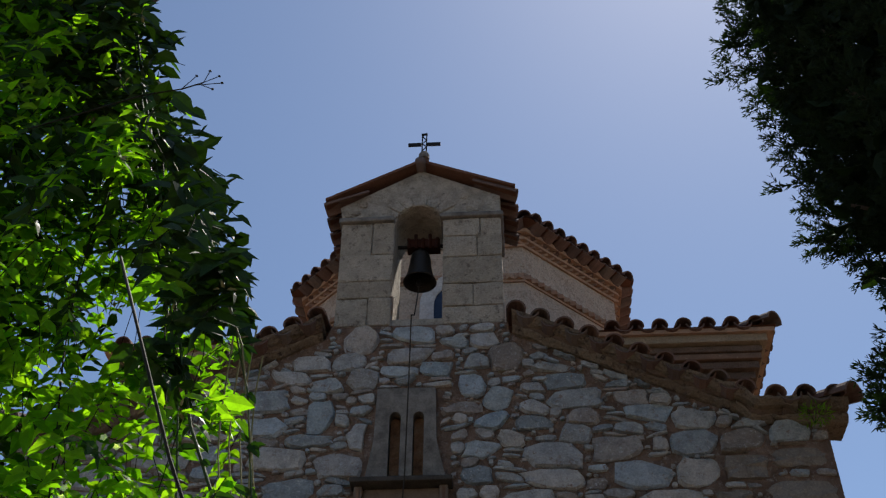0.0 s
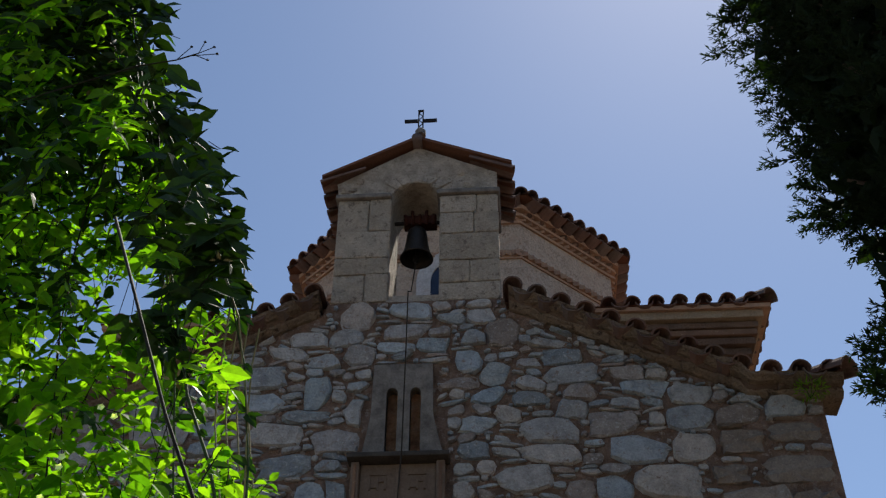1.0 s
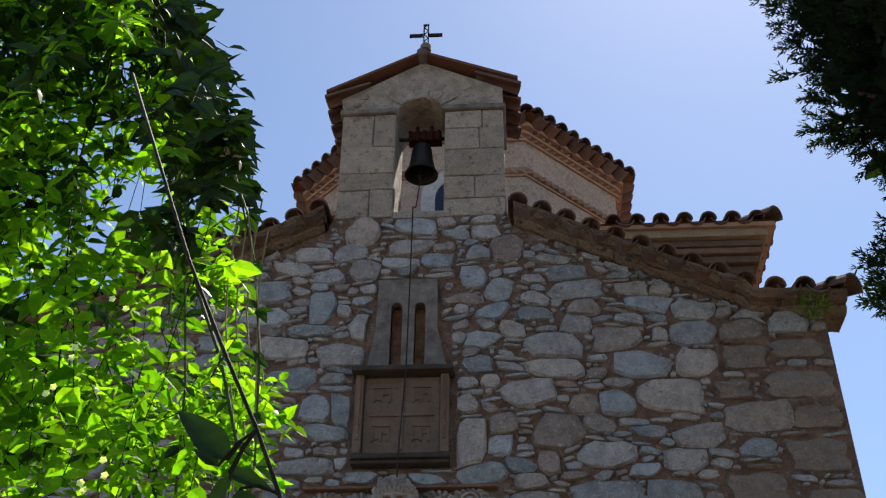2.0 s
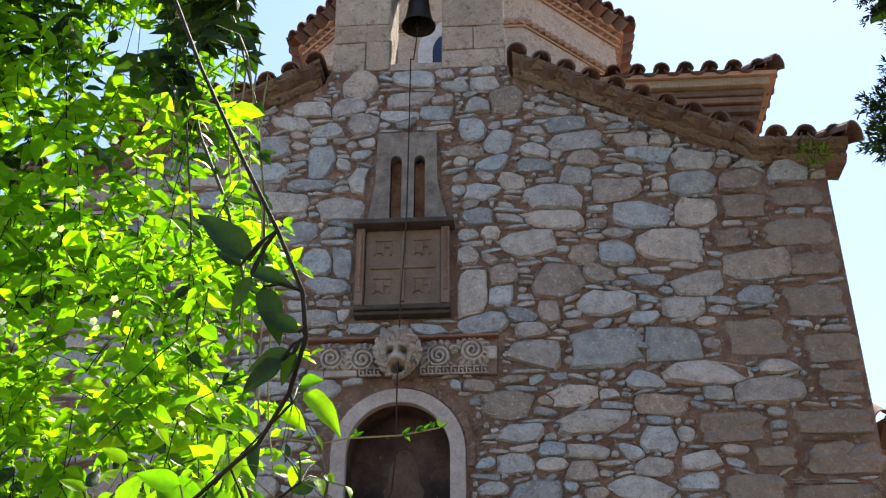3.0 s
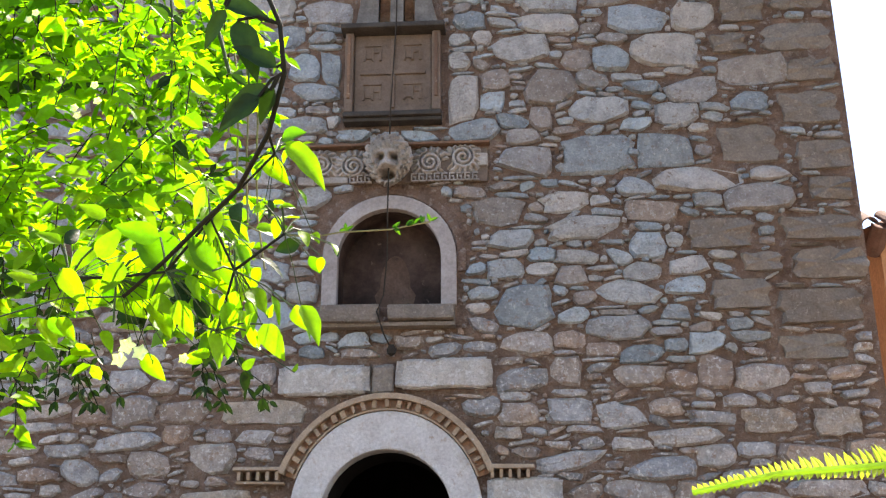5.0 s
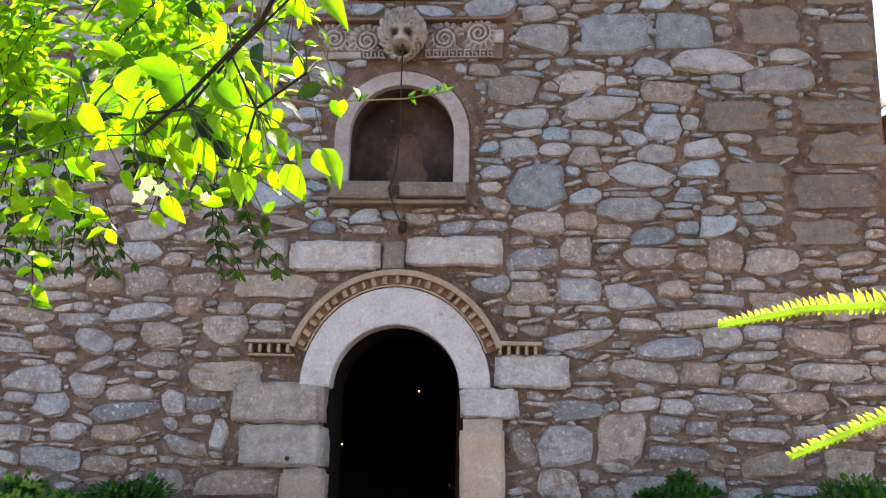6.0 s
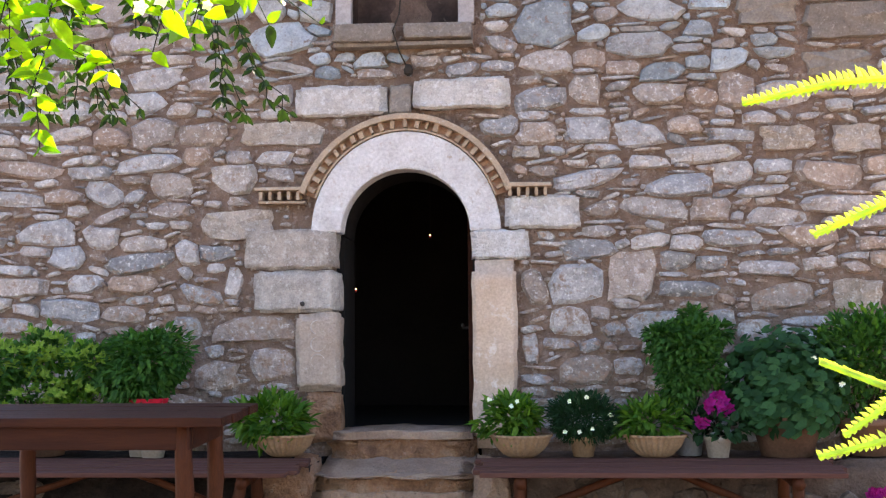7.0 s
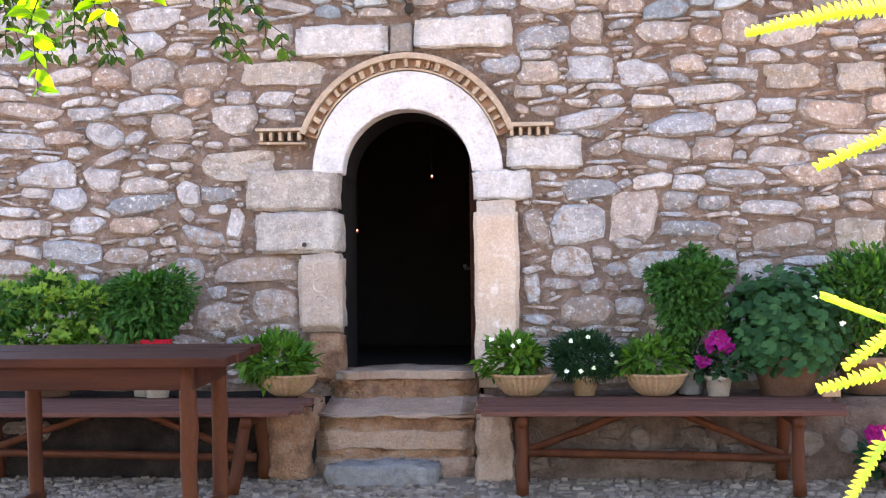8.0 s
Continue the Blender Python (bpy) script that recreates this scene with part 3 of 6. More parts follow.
cross = thing("iron_cross", "small black openwork iron cross on the belfry ridge", "cross", (0.115, -0.04, 8.92))
m = Shape()
for dx in (-0.022, 0.022):
    m.tube([(dx, 0, 0), (dx, 0, 0.31)], 0.007, 6)
for i in range(6):
    m.tube([(-0.022 if i % 2 else 0.022, 0, 0.02 + i * 0.05), (0.022 if i % 2 else -0.022, 0, 0.07 + i * 0.05)], 0.006, 5)
m.box(-0.03, 0.03, -0.008, 0.008, 0.295, 0.312)
part("upright", m, M_IRON, cross)
m = Shape()
m.box(-0.165, -0.03, -0.009, 0.009, 0.135, 0.175)
m.box(0.03, 0.165, -0.009, 0.009, 0.135, 0.175)
part("arm", m, M_IRON, cross)
part("foot", Shape().lathe([(0.0, -0.06), (0.055, -0.06), (0.055, 0.0), (0.035, 0.03), (0.0, 0.035)], sides=12), M_GREYSTONE, cross, "stone socket")

bell = thing("church_bell", "dark bronze bell hanging from a wooden yoke in the belfry", "bell", (0.075, 0.30, 7.54))
part("bell_body", Shape().lathe([(0.0, 0.37), (0.06, 0.365), (0.085, 0.345), (0.098, 0.29), (0.108, 0.19), (0.126, 0.09), (0.150, 0.02), (0.162, 0.0), (0.150, 0.0), (0.12, 0.05), (0.10, 0.17), (0.0, 0.32)], sides=28), M_BRONZE, bell, smooth=True)
part("clapper", Shape().tube([(0, 0, 0.31), (0, 0, 0.02)], 0.012, 6).lathe([(0.0, -0.05), (0.035, -0.03), (0.035, 0.01), (0.0, 0.03)], sides=10), M_IRON, bell)
m = Shape().box(-0.13, 0.19, -0.06, 0.06, 0.40, 0.50)
for i in range(5):
    m.tube([(-0.10 + i * 0.065, -0.065, 0.37), (-0.115 + i * 0.07, -0.065, 0.50 + 0.05 * (i % 2))], 0.018, 6)
part("yoke", m, M_WOOD, bell, "dark wooden yoke bound with iron")
part("axle", Shape().tube([(-0.235, 0, 0.45), (0.24, 0, 0.45)], 0.02, 8), M_IRON, bell)
part("crown", Shape().tube([(0, 0, 0.35), (0, 0, 0.42)], 0.045, 8), M_BRONZE, bell)

rope = thing("bell_rope", "thin dark bell rope hanging down the church front", "rope")
pts = [(0.075, 0.29, 7.52), (0.055, 0.10, 7.0), (0.05, -0.10, 6.85), (0.055, -0.16, 6.2), (0.05, -0.18, 5.2), (0.02, -0.24, 4.4), (0.0, -0.16, 3.7), (-0.005, -0.10, 3.3), (-0.03, -0.09, 3.0), (-0.07, -0.15, 2.86), (-0.02, -0.14, 2.7), (0.02, -0.10, 2.62)]
part("cord", Shape().tube(pts, 0.006, 6), M_ROPE, rope)
part("knot", Shape().lathe([(0.0, -0.05), (0.03, -0.03), (0.035, 0.0), (0.02, 0.035), (0.0, 0.04)], (0.03, -0.06, 2.6), 10), M_ROPE, rope)

# ---------------------------------------------------------------- drum and cross arm behind
DX, DY, DR, DTOP = 0.30, 4.0, 2.08, 9.70


def octagon(r, z):
    return [(DX + r * math.sin(math.radians(22.5 + 45 * i)), DY - r * math.cos(math.radians(22.5 + 45 * i)), z) for i in range(8)]


def ring8(shape, r0, r1, z0, z1):
    v = octagon(r1, z0) + octagon(r1, z1) + octagon(r0, z0) + octagon(r0, z1)
    f = []
    for i in range(8):
        j = (i + 1) % 8
        f += [(i, j, 8 + j, 8 + i), (16 + j, 16 + i, 24 + i, 24 + j), (8 + i, 8 + j, 24 + j, 24 + i), (j, i, 16 + i, 16 + j)]
    return shape.add(v, f)


drum = thing("dome_drum", "octagonal masonry drum with brick bands under a tiled dome", "dome drum", kind="structure")
part("drum_wall", ring8(Shape(), 1.6, DR, 6.6, DTOP), M_DRUM, drum)
for z0, z1, proud, mat in ((9.46, 9.495, 0.03, M_BRICK_FILL), (9.54, 9.575, 0.07, M_BRICK_FILL), (9.615, 9.67, 0.12, M_BRICK_FILL), (8.93, 8.96, 0.02, M_BRICK_FILL), (9.025, 9.055, 0.025, M_BRICK_FILL)):
    part("brick_band", ring8(Shape(), DR - 0.05, DR + proud, z0, z1), mat, drum)
teeth = Shape()
o8 = octagon(DR, 0)
for i in (7, 0, 1, 6):
    a, b = Vector(o8[i]), Vector(o8[(i + 1) % 8])
    for k in range(15):
        p = a.lerp(b, (k + 0.5) / 15)
        mtx = Matrix.Translation(p) @ Matrix.Rotation(math.atan2(b.y - a.y, b.x - a.x) + 0.7, 4, "Z")
        teeth.box(-0.05, 0.05, -0.05, 0.05, 8.963, 9.022, mtx)
        teeth.box(-0.04, 0.04, -0.045, 0.045, 9.498, 9.537, mtx)
        teeth.box(-0.05, 0.05, -0.065, 0.065, 9.578, 9.612, mtx)
tagged(part("dentils", teeth, M_BRICK_FILL, drum), kind="stuff")
dome = Shape()
prof = [(DR + 0.25, DTOP + 0.03), (DR - 0.15, DTOP + 0.25), (1.5, DTOP + 0.55), (0.8, DTOP + 0.8), (0.05, DTOP + 0.92)]
for (r0, z0), (r1, z1) in zip(prof, prof[1:]):
    v = octagon(r0, z0) + octagon(r1, z1)
    dome.add(v, [(i, (i + 1) % 8, 8 + (i + 1) % 8, 8 + i) for i in range(8)])
dome.add(octagon(DR + 0.25, DTOP + 0.01), [tuple(range(7, -1, -1))])
part("dome_roof", dome, M_ROOF, drum)
e8 = octagon(DR + 0.27, DTOP + 0.03)
for i in (7, 0, 1, 6, 5):
    a, b = Vector(e8[i]), Vector(e8[(i + 1) % 8])
    eave_tiles(drum, a.lerp(b, 0.06), a.lerp(b, 0.96), 0.215, (-(b - a).y, (b - a).x, 0), 0.42, 1)
# arched window of the drum seen through the belfry
part("window_frame", plate([(-0.10, 7.6), (0.78, 7.6)] + arch_points(0.44, 8.62, 0.44, 14, 0.34), [[(0.06, 7.75), (0.62, 7.75)] + arch_points(0.28, 8.62, 0.28, 12, 0.34)], DY - DR * 0.924 - 0.05, DY - DR * 0.924 + 0.02, "window_frame", M_PLASTER), M_PLASTER, drum, "white plastered window arch")
part("pane", Shape().box(0.05, 0.63, DY - DR * 0.924 - 0.03, DY - DR * 0.924 - 0.02, 7.7, 8.93), material("dark_glass", [(0.02, 0.03, 0.06), (0.03, 0.045, 0.08)], 3, 30, 0.15, 0.0), drum, "dark blue glass")

arm = thing("cross_arm", "raised cross arm of brick and stone with a tiled eave", "church wing", kind="structure")
part("arm_wall", Shape().box(-3.2, 3.40, 1.95, 6.5, 5.4, 7.60), M_DRUM, arm)
for z0, z1, out, mat in ((7.40, 7.48, 0.05, M_CORNICE), (7.50, 7.58, 0.10, M_CORNICE), (7.60, 7.67, 0.13, M_BRICK), (7.68, 7.75, 0.15, M_CORNICE), (7.765, 7.86, 0.21, M_LIP)):
    part("cornice_course", Shape().box(-3.2 - out, 3.40 + out, 1.95 - out, 6.5 + out, z0, z1), mat, arm, bevel=0.01)
part("eave_slab", Shape().box(-3.5, 3.69, 1.70, 6.8, 7.86, 7.91), M_BRICK_FILL, arm)
m = Shape().add([(-3.52, 1.68, 7.92), (3.71, 1.68, 7.92), (3.71, 6.8, 7.92), (-3.52, 6.8, 7.92), (-1.9, 3.4, 8.42), (2.1, 3.4, 8.42), (2.1, 5, 8.42), (-1.9, 5, 8.42)], [(0, 1, 5, 4), (1, 2, 6, 5), (2, 3, 7, 6), (3, 0, 4, 7), (4, 5, 6, 7), (3, 2, 1, 0)])
part("arm_roof", m, M_ROOF, arm)
eave_tiles(arm, (2.0, 1.66, 7.94), (3.50, 1.66, 7.94), 0.245, (0, 1, 0), 0.3, 2)
eave_tiles(arm, (-3.3, 1.66, 7.94), (-1.5, 1.66, 7.94), 0.245, (0, 1, 0), 0.3, 2)
eave_tiles(arm, (3.73, 1.95, 7.93), (3.73, 4.4, 7.93), 0.245, (-1, 0, 0), 0.3, 1)
ob = new("hip_tile", tile_mesh("hip_tile", 0.6, 0.12, 0.10, 0.016))
ob.parent = arm
ob.matrix_local = Matrix.Translation((3.70, 1.66, 7.95)) @ Euler((0.22, 0, 0.75)).to_matrix().to_4x4()

# ---------------------------------------------------------------- neighbouring house
house = thing("house", "ochre rendered house with a tiled roof beyond the church corner", "house")
part("house_wall", Shape().box(4.62, 9.5, 3.1, 8.5, -0.6, 4.45), M_ORANGE, house)
part("house_roof", Shape().add([(4.4, 2.85, 4.45), (9.7, 2.85, 4.45), (9.7, 8.7, 4.45), (4.4, 8.7, 4.45), (6.5, 5.2, 5.9), (7.6, 5.2, 5.9)], [(0, 1, 5, 4), (1, 2, 5), (2, 3, 4, 5), (3, 0, 4), (3, 2, 1, 0)]), M_ROOF, house)
eave_tiles(house, (4.45, 2.8, 4.47), (6.2, 2.8, 4.47), 0.24, (0, 1, 0), 0.5, 1)

# ---------------------------------------------------------------- slit windows, carved slab, frieze, niche
slit = thing("window_1", "pair of narrow round-headed slit windows in a grey stone frame", "window", kind="structure")
part("window_frame", plate([(-0.30, 5.21), (0.375, 5.21), (0.285, 5.62), (0.275, 6.12), (-0.225, 6.12), (-0.235, 5.62)], [SLIT_A, SLIT_B], -0.035, 0.16, "window_frame", M_GREYSTONE), M_GREYSTONE, slit, bevel=0.008)
part("back_wall", Shape().box(-0.14, 0.21, 0.075, 0.12, 5.2, 5.92), M_STEPEDGE, slit, "reddish brick blocking inside the slits")

panel = thing("relief_slab", "brown carved stone slab with a cross between projecting mouldings", "relief slab", (0, 0, 0))
part("slab", Shape().box(-0.295, 0.315, -0.02, 0.06, 4.49, 5.175), M_SLAB, panel, bevel=0.01)
part("ledge", Shape().box(-0.395, 0.425, -0.15, 0.06, 5.178, 5.222), M_DARKSTONE, panel, "dark projecting ledge", bevel=0.01)
for z0, z1, out in ((4.395, 4.425, -0.09), (4.428, 4.46, -0.12), (4.463, 4.487, -0.08)):
    part("sill_moulding", Shape().box(-0.365, 0.395, out, 0.06, z0, z1), M_DARKSTONE, panel, "dark stepped moulding", bevel=0.008)
for xa, xb in ((-0.365, -0.298), (0.318, 0.388)):
    part("side_post", Shape().box(xa, xb, -0.075, 0.06, 4.49, 5.176), M_SLAB, panel, bevel=0.012)
    part("side_bead", Shape().box((xa + xb) / 2 - 0.012, (xa + xb) / 2 + 0.012, -0.09, -0.07, 4.6, 5.15), M_BRICK, panel, bevel=0.005)
part("cross_upright", Shape().box(-0.006, 0.026, -0.04, -0.018, 4.53, 5.13), M_SLAB, panel, bevel=0.008)
part("cross_arm_bar", Shape().box(-0.25, 0.27, -0.04, -0.018, 4.82, 4.85), M_SLAB, panel, bevel=0.008)
for cx in (-0.15, 0.165):
    for cz in (4.66, 5.0):
        m = Shape()
        for k, (dx, dz, w, h) in enumerate(((-0.065, 0, 0.016, 0.11), (0.0, 0, 0.016, 0.11), (0.06, 0, 0.016, 0.11), (0.03, 0.02, 0.05, 0.016), (-0.03, -0.03, 0.05, 0.016), (0, 0.08, 0.14, 0.014))):
            m.box(cx + dx - w / 2, cx + dx + w / 2, -0.034, -0.018, cz + dz - h / 2, cz + dz + h / 2, rough=0.003)
        part("carved_sign", m, M_SLAB, panel, "worn raised bars of carved writing")

frieze = thing("carved_frieze", "pale carved marble frieze with spiral scrolls and a meander band", "frieze")
SCROLLS = ((-0.53, 4.062, 1), (-0.285, 4.045, -1), (0.30, 4.062, -1), (0.555, 4.10, 1))


def carving(x, z):
    """Height of the relief: spirals, a ring of acanthus lobes round them, and stems that join them."""
    h = 0.0
    for cx, cz, way in SCROLLS:
        dx, dz = (x - cx) * way, z - cz
        r, q = math.hypot(dx, dz), math.atan2(dz, dx)
        if r < 0.092:
            turn = (r / 0.036 - q / (2 * math.pi)) % 1.0
            h = max(h, 0.034 * min(1.0, 1.5 * math.sin(math.pi * turn) ** 1.2) * (1 if r > 0.012 else 0.6) + 0.004)
        elif r < 0.15 and (-2.6 < q < 2.9):
            lobes = abs(math.sin(q * 8 + 14 * (r - 0.09)))
            h = max(h, (0.040 - 0.30 * (r - 0.092)) * (0.35 + 0.65 * lobes))
    return h + 0.005 * noise.noise(Vector((x * 40, 0, z * 40)))


def relief(x0, x1, z0, z1, step=0.005):
    nx, nz = int((x1 - x0) / step), int((z1 - z0) / step)
    s = Shape()
    v = []
    for j in range(nz + 1):
        for i in range(nx + 1):
            x, z = x0 + (x1 - x0) * i / nx, z0 + (z1 - z0) * j / nz
            edge = i in (0, nx) or j in (0, nz)
            deep = carving(x, z)
            # low ground sinks behind the slab, whose dark colour gives the recess shade
            v.append((x, 0.05 if edge else 0.02 - 1.9 * deep, z))
    return s.add(v, [(j * (nx + 1) + i, j * (nx + 1) + i + 1, (j + 1) * (nx + 1) + i + 1, (j + 1) * (nx + 1) + i) for j in range(nz) for i in range(nx)])


# dark slab puts shade between the pale scrolls by its colour
part("frieze_slab", Shape().box(-0.70, 0.745, 0.0, 0.08, 3.905, 4.185), M_SLAB, frieze, bevel=0.012)
part("top_course", Shape().box(-0.72, 0.76, -0.06, 0.08, 4.205, 4.228), M_BRICK, frieze, "thin brick course", bevel=0.01)
part("scroll_relief", relief(-0.70, -0.15, 3.965, 4.195), M_CARVED, frieze, smooth=True)
part("scroll_relief", relief(0.14, 0.72, 3.975, 4.20), M_CARVED, frieze, smooth=True)
part("plain_fillet", Shape().box(-0.58, -0.32, -0.035, 0.05, 3.91, 3.962, rough=0.006), M_CARVED, frieze, "broken whitish edge", bevel=0.01)
part("plain_fillet", Shape().box(-0.70, -0.585, -0.045, 0.05, 3.90, 3.962, rough=0.008), M_CARVED, frieze, bevel=0.01)
part("end_block", Shape().box(0.66, 0.745, -0.03, 0.05, 4.03, 4.13, rough=0.006), M_CARVED, frieze, "broken whitish edge", bevel=0.01)
for xa, xb in ((-0.315, -0.14), (0.155, 0.735)):
    part("meander_fillet", Shape().box(xa, xb, -0.02, 0.05, 3.905, 3.972), M_SLAB, frieze)
    m = Shape()
    for k in range(int((xb - xa) / 0.058)):
        x0 = xa + 0.004 + k * 0.058
        m.box(x0, x0 + 0.046, -0.045, -0.018, 3.961, 3.972)
        m.box(x0, x0 + 0.010, -0.045, -0.018, 3.912, 3.962)
        m.box(x0 + 0.012, x0 + 0.056, -0.045, -0.018, 3.906, 3.916)
        m.box(x0 + 0.030, x0 + 0.040, -0.045, -0.018, 3.917, 3.948)
        m.box(x0 + 0.018, x0 + 0.030, -0.045, -0.018, 3.938, 3.948)
    part("meander", m, M_CARVED, frieze)

# lion-head spout as one mesh
bm = bmesh.new()
bmesh.ops.create_icosphere(bm, subdivisions=5, radius=1.0)


def dent(p, x, z, wx, wz):
    return math.exp(-(((abs(p.x) - x) / wx) ** 2 + ((p.z - z) / wz) ** 2))


for v in bm.verts:
    p = v.co.copy()
    q = Vector((p.x * 0.175, p.y * 0.12, p.z * 0.19))
    face = math.hypot(p.x / 0.62, (p.z + 0.14) / 0.72)
    ang = math.atan2(p.z + 0.14, p.x)
    if p.y < 0.3:
        mane = min(1.0, max(0.0, (face - 0.66) * 5))
        lock = abs(math.sin(ang * 11 + 2.5 * math.sin(face * 5))) ** 0.8
        curl = abs(math.sin(face * 9.0 + 1.5 * math.sin(ang * 17)))
        q *= 1.0 + mane * (0.10 * lock - 0.05 + 0.07 * curl)
        q.y -= mane * (0.035 * lock + 0.03 * curl)
        if p.y < 0:
            flat = 1 - mane
            q.y -= flat * (0.075 * dent(p, 0.0, -0.30, 0.34, 0.20) + 0.060 * dent(p, 0.0, 0.05, 0.13, 0.36) + 0.055 * dent(p, 0.28, 0.24, 0.17, 0.10) + 0.03 * dent(p, 0.22, -0.30, 0.14, 0.14) + 0.04 * dent(p, 0.0, -0.80, 0.22, 0.10))
            q.y += flat * (0.13 * dent(p, 0.27, 0.06, 0.12, 0.09) + 0.05 * dent(p, 0.40, -0.12, 0.10, 0.16) + 0.02 * dent(p, 0.0, 0.42, 0.07, 0.2)) + 0.24 * dent(p, 0.0, -0.60, 0.32, 0.15)
    q.x *= 1.0 - 0.28 * max(0.0, -p.z) ** 1.5
    q += Vector((1, 1, 1)) * 0.005 * noise.noise(p * 7)
    v.co = q
me = bpy.data.meshes.new("lion_head_spout")
bm.to_mesh(me)
bm.free()
me.materials.append(M_CARVED)
me.polygons.foreach_set("use_smooth", [True] * len(me.polygons))
lion = tagged(new("lion_head_spout", me), "weathered carved marble lion head projecting from the frieze", "sculpture")
lion.location = (-0.005, -0.09, 4.06)
lion.rotation_euler = (0.22, 0, 0)

niche = thing("niche", "arched wall niche with a pale plaster rim and a faded fresco", "niche", kind="structure")
ring = [(0.385, 2.935)] + arch_points(0.385, 3.31, 0.385, 18) + [(-0.385, 2.935), (-0.50, 2.935)] + arch_points(0.50, 3.31, 0.495, 18)[::-1] + [(0.50, 2.935)]
part("rim", plate(ring, [], -0.035, 0.05, "rim", M_NICHE_RIM), M_NICHE_RIM, niche, "pale plaster band", bevel=0.01)
outer = [(0.505, 3.2)] + arch_points(0.505, 3.32, 0.50, 18)[:10] + arch_points(0.57, 3.32, 0.56, 18)[:10][::-1] + [(0.57, 3.2)]
part("outer_band", plate(outer, [], -0.006, 0.1, "outer_band", M_MORTAR), M_MORTAR, niche, "worn brown plaster band")
lining = [(0.395, 2.90)] + arch_points(0.395, 3.31, 0.395, 18) + [(-0.395, 2.90), (-0.44, 2.90)] + arch_points(0.44, 3.31, 0.44, 18)[::-1] + [(0.44, 2.90)]
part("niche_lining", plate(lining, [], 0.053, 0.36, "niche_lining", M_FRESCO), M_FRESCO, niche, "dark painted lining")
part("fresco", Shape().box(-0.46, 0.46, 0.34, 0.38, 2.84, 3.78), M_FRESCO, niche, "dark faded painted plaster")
m = Shape()
v = [(0.01 + 0.13 * math.cos(q) * (1.25 if math.sin(q) < 0 else 0.9), 0.336, 3.18 + 0.26 * math.sin(q)) for q in [2 * math.pi * k / 28 for k in range(28)]]
m.add(v, [tuple(range(27, -1, -1))])
part("painted_oval", m, M_HALO, niche, "faint brownish oval of old paint")
for xa, xb in ((-0.495, -0.06), (0.0, 0.495)):
    part("sill_block", Shape().box(xa, xb, -0.14, 0.335, 2.80, 2.932, rough=0.012), M_QUOIN, niche, "pale worn sill block", bevel=0.02)
part("sill_gap", Shape().box(-0.065, 0.005, -0.05, 0.2, 2.79, 2.92, rough=0.006), M_MORTAR, niche)
part("sill_bed", Shape().box(-0.50, 0.49, -0.09, 0.2, 2.765, 2.797, rough=0.006), M_QUOIN, niche, "thin stone bed")

def rough_slab(x0, x1, y0, y1, z0, z1, amp=0.02, seed=0, tilt=0.0):
    bm = bmesh.new()
    bmesh.ops.create_cube(bm, size=1)
    bmesh.ops.bevel(bm, geom=bm.edges[:], offset=0.06, segments=2, affect="EDGES")
    bmesh.ops.subdivide_edges(bm, edges=[e for e in bm.edges if e.calc_length() > 0.3], cuts=15, use_grid_fill=True)
    for v in bm.verts:
        p = Vector((x0 + (v.co.x + 0.5) * (x1 - x0), y0 + (v.co.y + 0.5) * (y1 - y0), z0 + (v.co.z + 0.5) * (z1 - z0)))
        n3 = noise.noise_vector(p * 6 + Vector((seed, seed * 2, 0))) * 0.7 + noise.noise_vector(p * 17 + Vector((seed, 0, 3))) * 0.4
        p += n3 * amp
        p.z += tilt * (p.y - y1) * (v.co.z + 0.5)
        v.co = p
    s = Shape()
    bm.verts.index_update()
    s.add([v.co for v in bm.verts], [[v.index for v in f.verts] for f in bm.faces])
    bm.free()
    return s


# ---------------------------------------------------------------- doorway
door = thing("door_1", "round-arched church doorway with a whitewashed arch, standing open on a dark interior", "doorway", kind="structure")


def ellipse_ring(rx0, rz0, rx1, rz1, zc, q0=0.0, q1=math.pi, n=24):
    a = [(rx0 * math.cos(q0 + (q1 - q0) * i / n), zc + rz0 * math.sin(q0 + (q1 - q0) * i / n)) for i in range(n + 1)]
    b = [(rx1 * math.cos(q0 + (q1 - q0) * i / n), zc + rz1 * math.sin(q0 + (q1 - q0) * i / n)) for i in range(n + 1)]
    return a + b[::-1]


part("white_arch", plate(ellipse_ring(0.457, 0.455, 0.675, 0.728, 1.435, 0.02, math.pi - 0.02), [], -0.045, 0.13, "white_arch", M_PLASTER), M_PLASTER, door, "whitewashed stone arch", bevel=0.015)
part("arch_bed", plate(ellipse_ring(0.678, 0.732, 0.79, 0.835, 1.435, 0.36, math.pi - 0.36), [], -0.012, 0.05, "arch_bed", M_BRICK_FILL), M_BRICK_FILL, door, "brick bed of the arch band")
part("outer_fillet", plate(ellipse_ring(0.765, 0.808, 0.808, 0.85, 1.435, 0.36, math.pi - 0.36), [], -0.085, 0.05, "outer_fillet", M_DENTIL), M_DENTIL, door, "pale brick edging of the arch", bevel=0.006)
part("inner_fillet", plate(ellipse_ring(0.678, 0.732, 0.69, 0.745, 1.435, 0.36, math.pi - 0.36), [], -0.05, 0.05, "inner_fillet", M_DENTIL), M_DENTIL, door)
tooth = Shape().box(-0.011, 0.011, -0.072, 0.02, -0.03, 0.03).mesh("dentil", M_DENTIL)
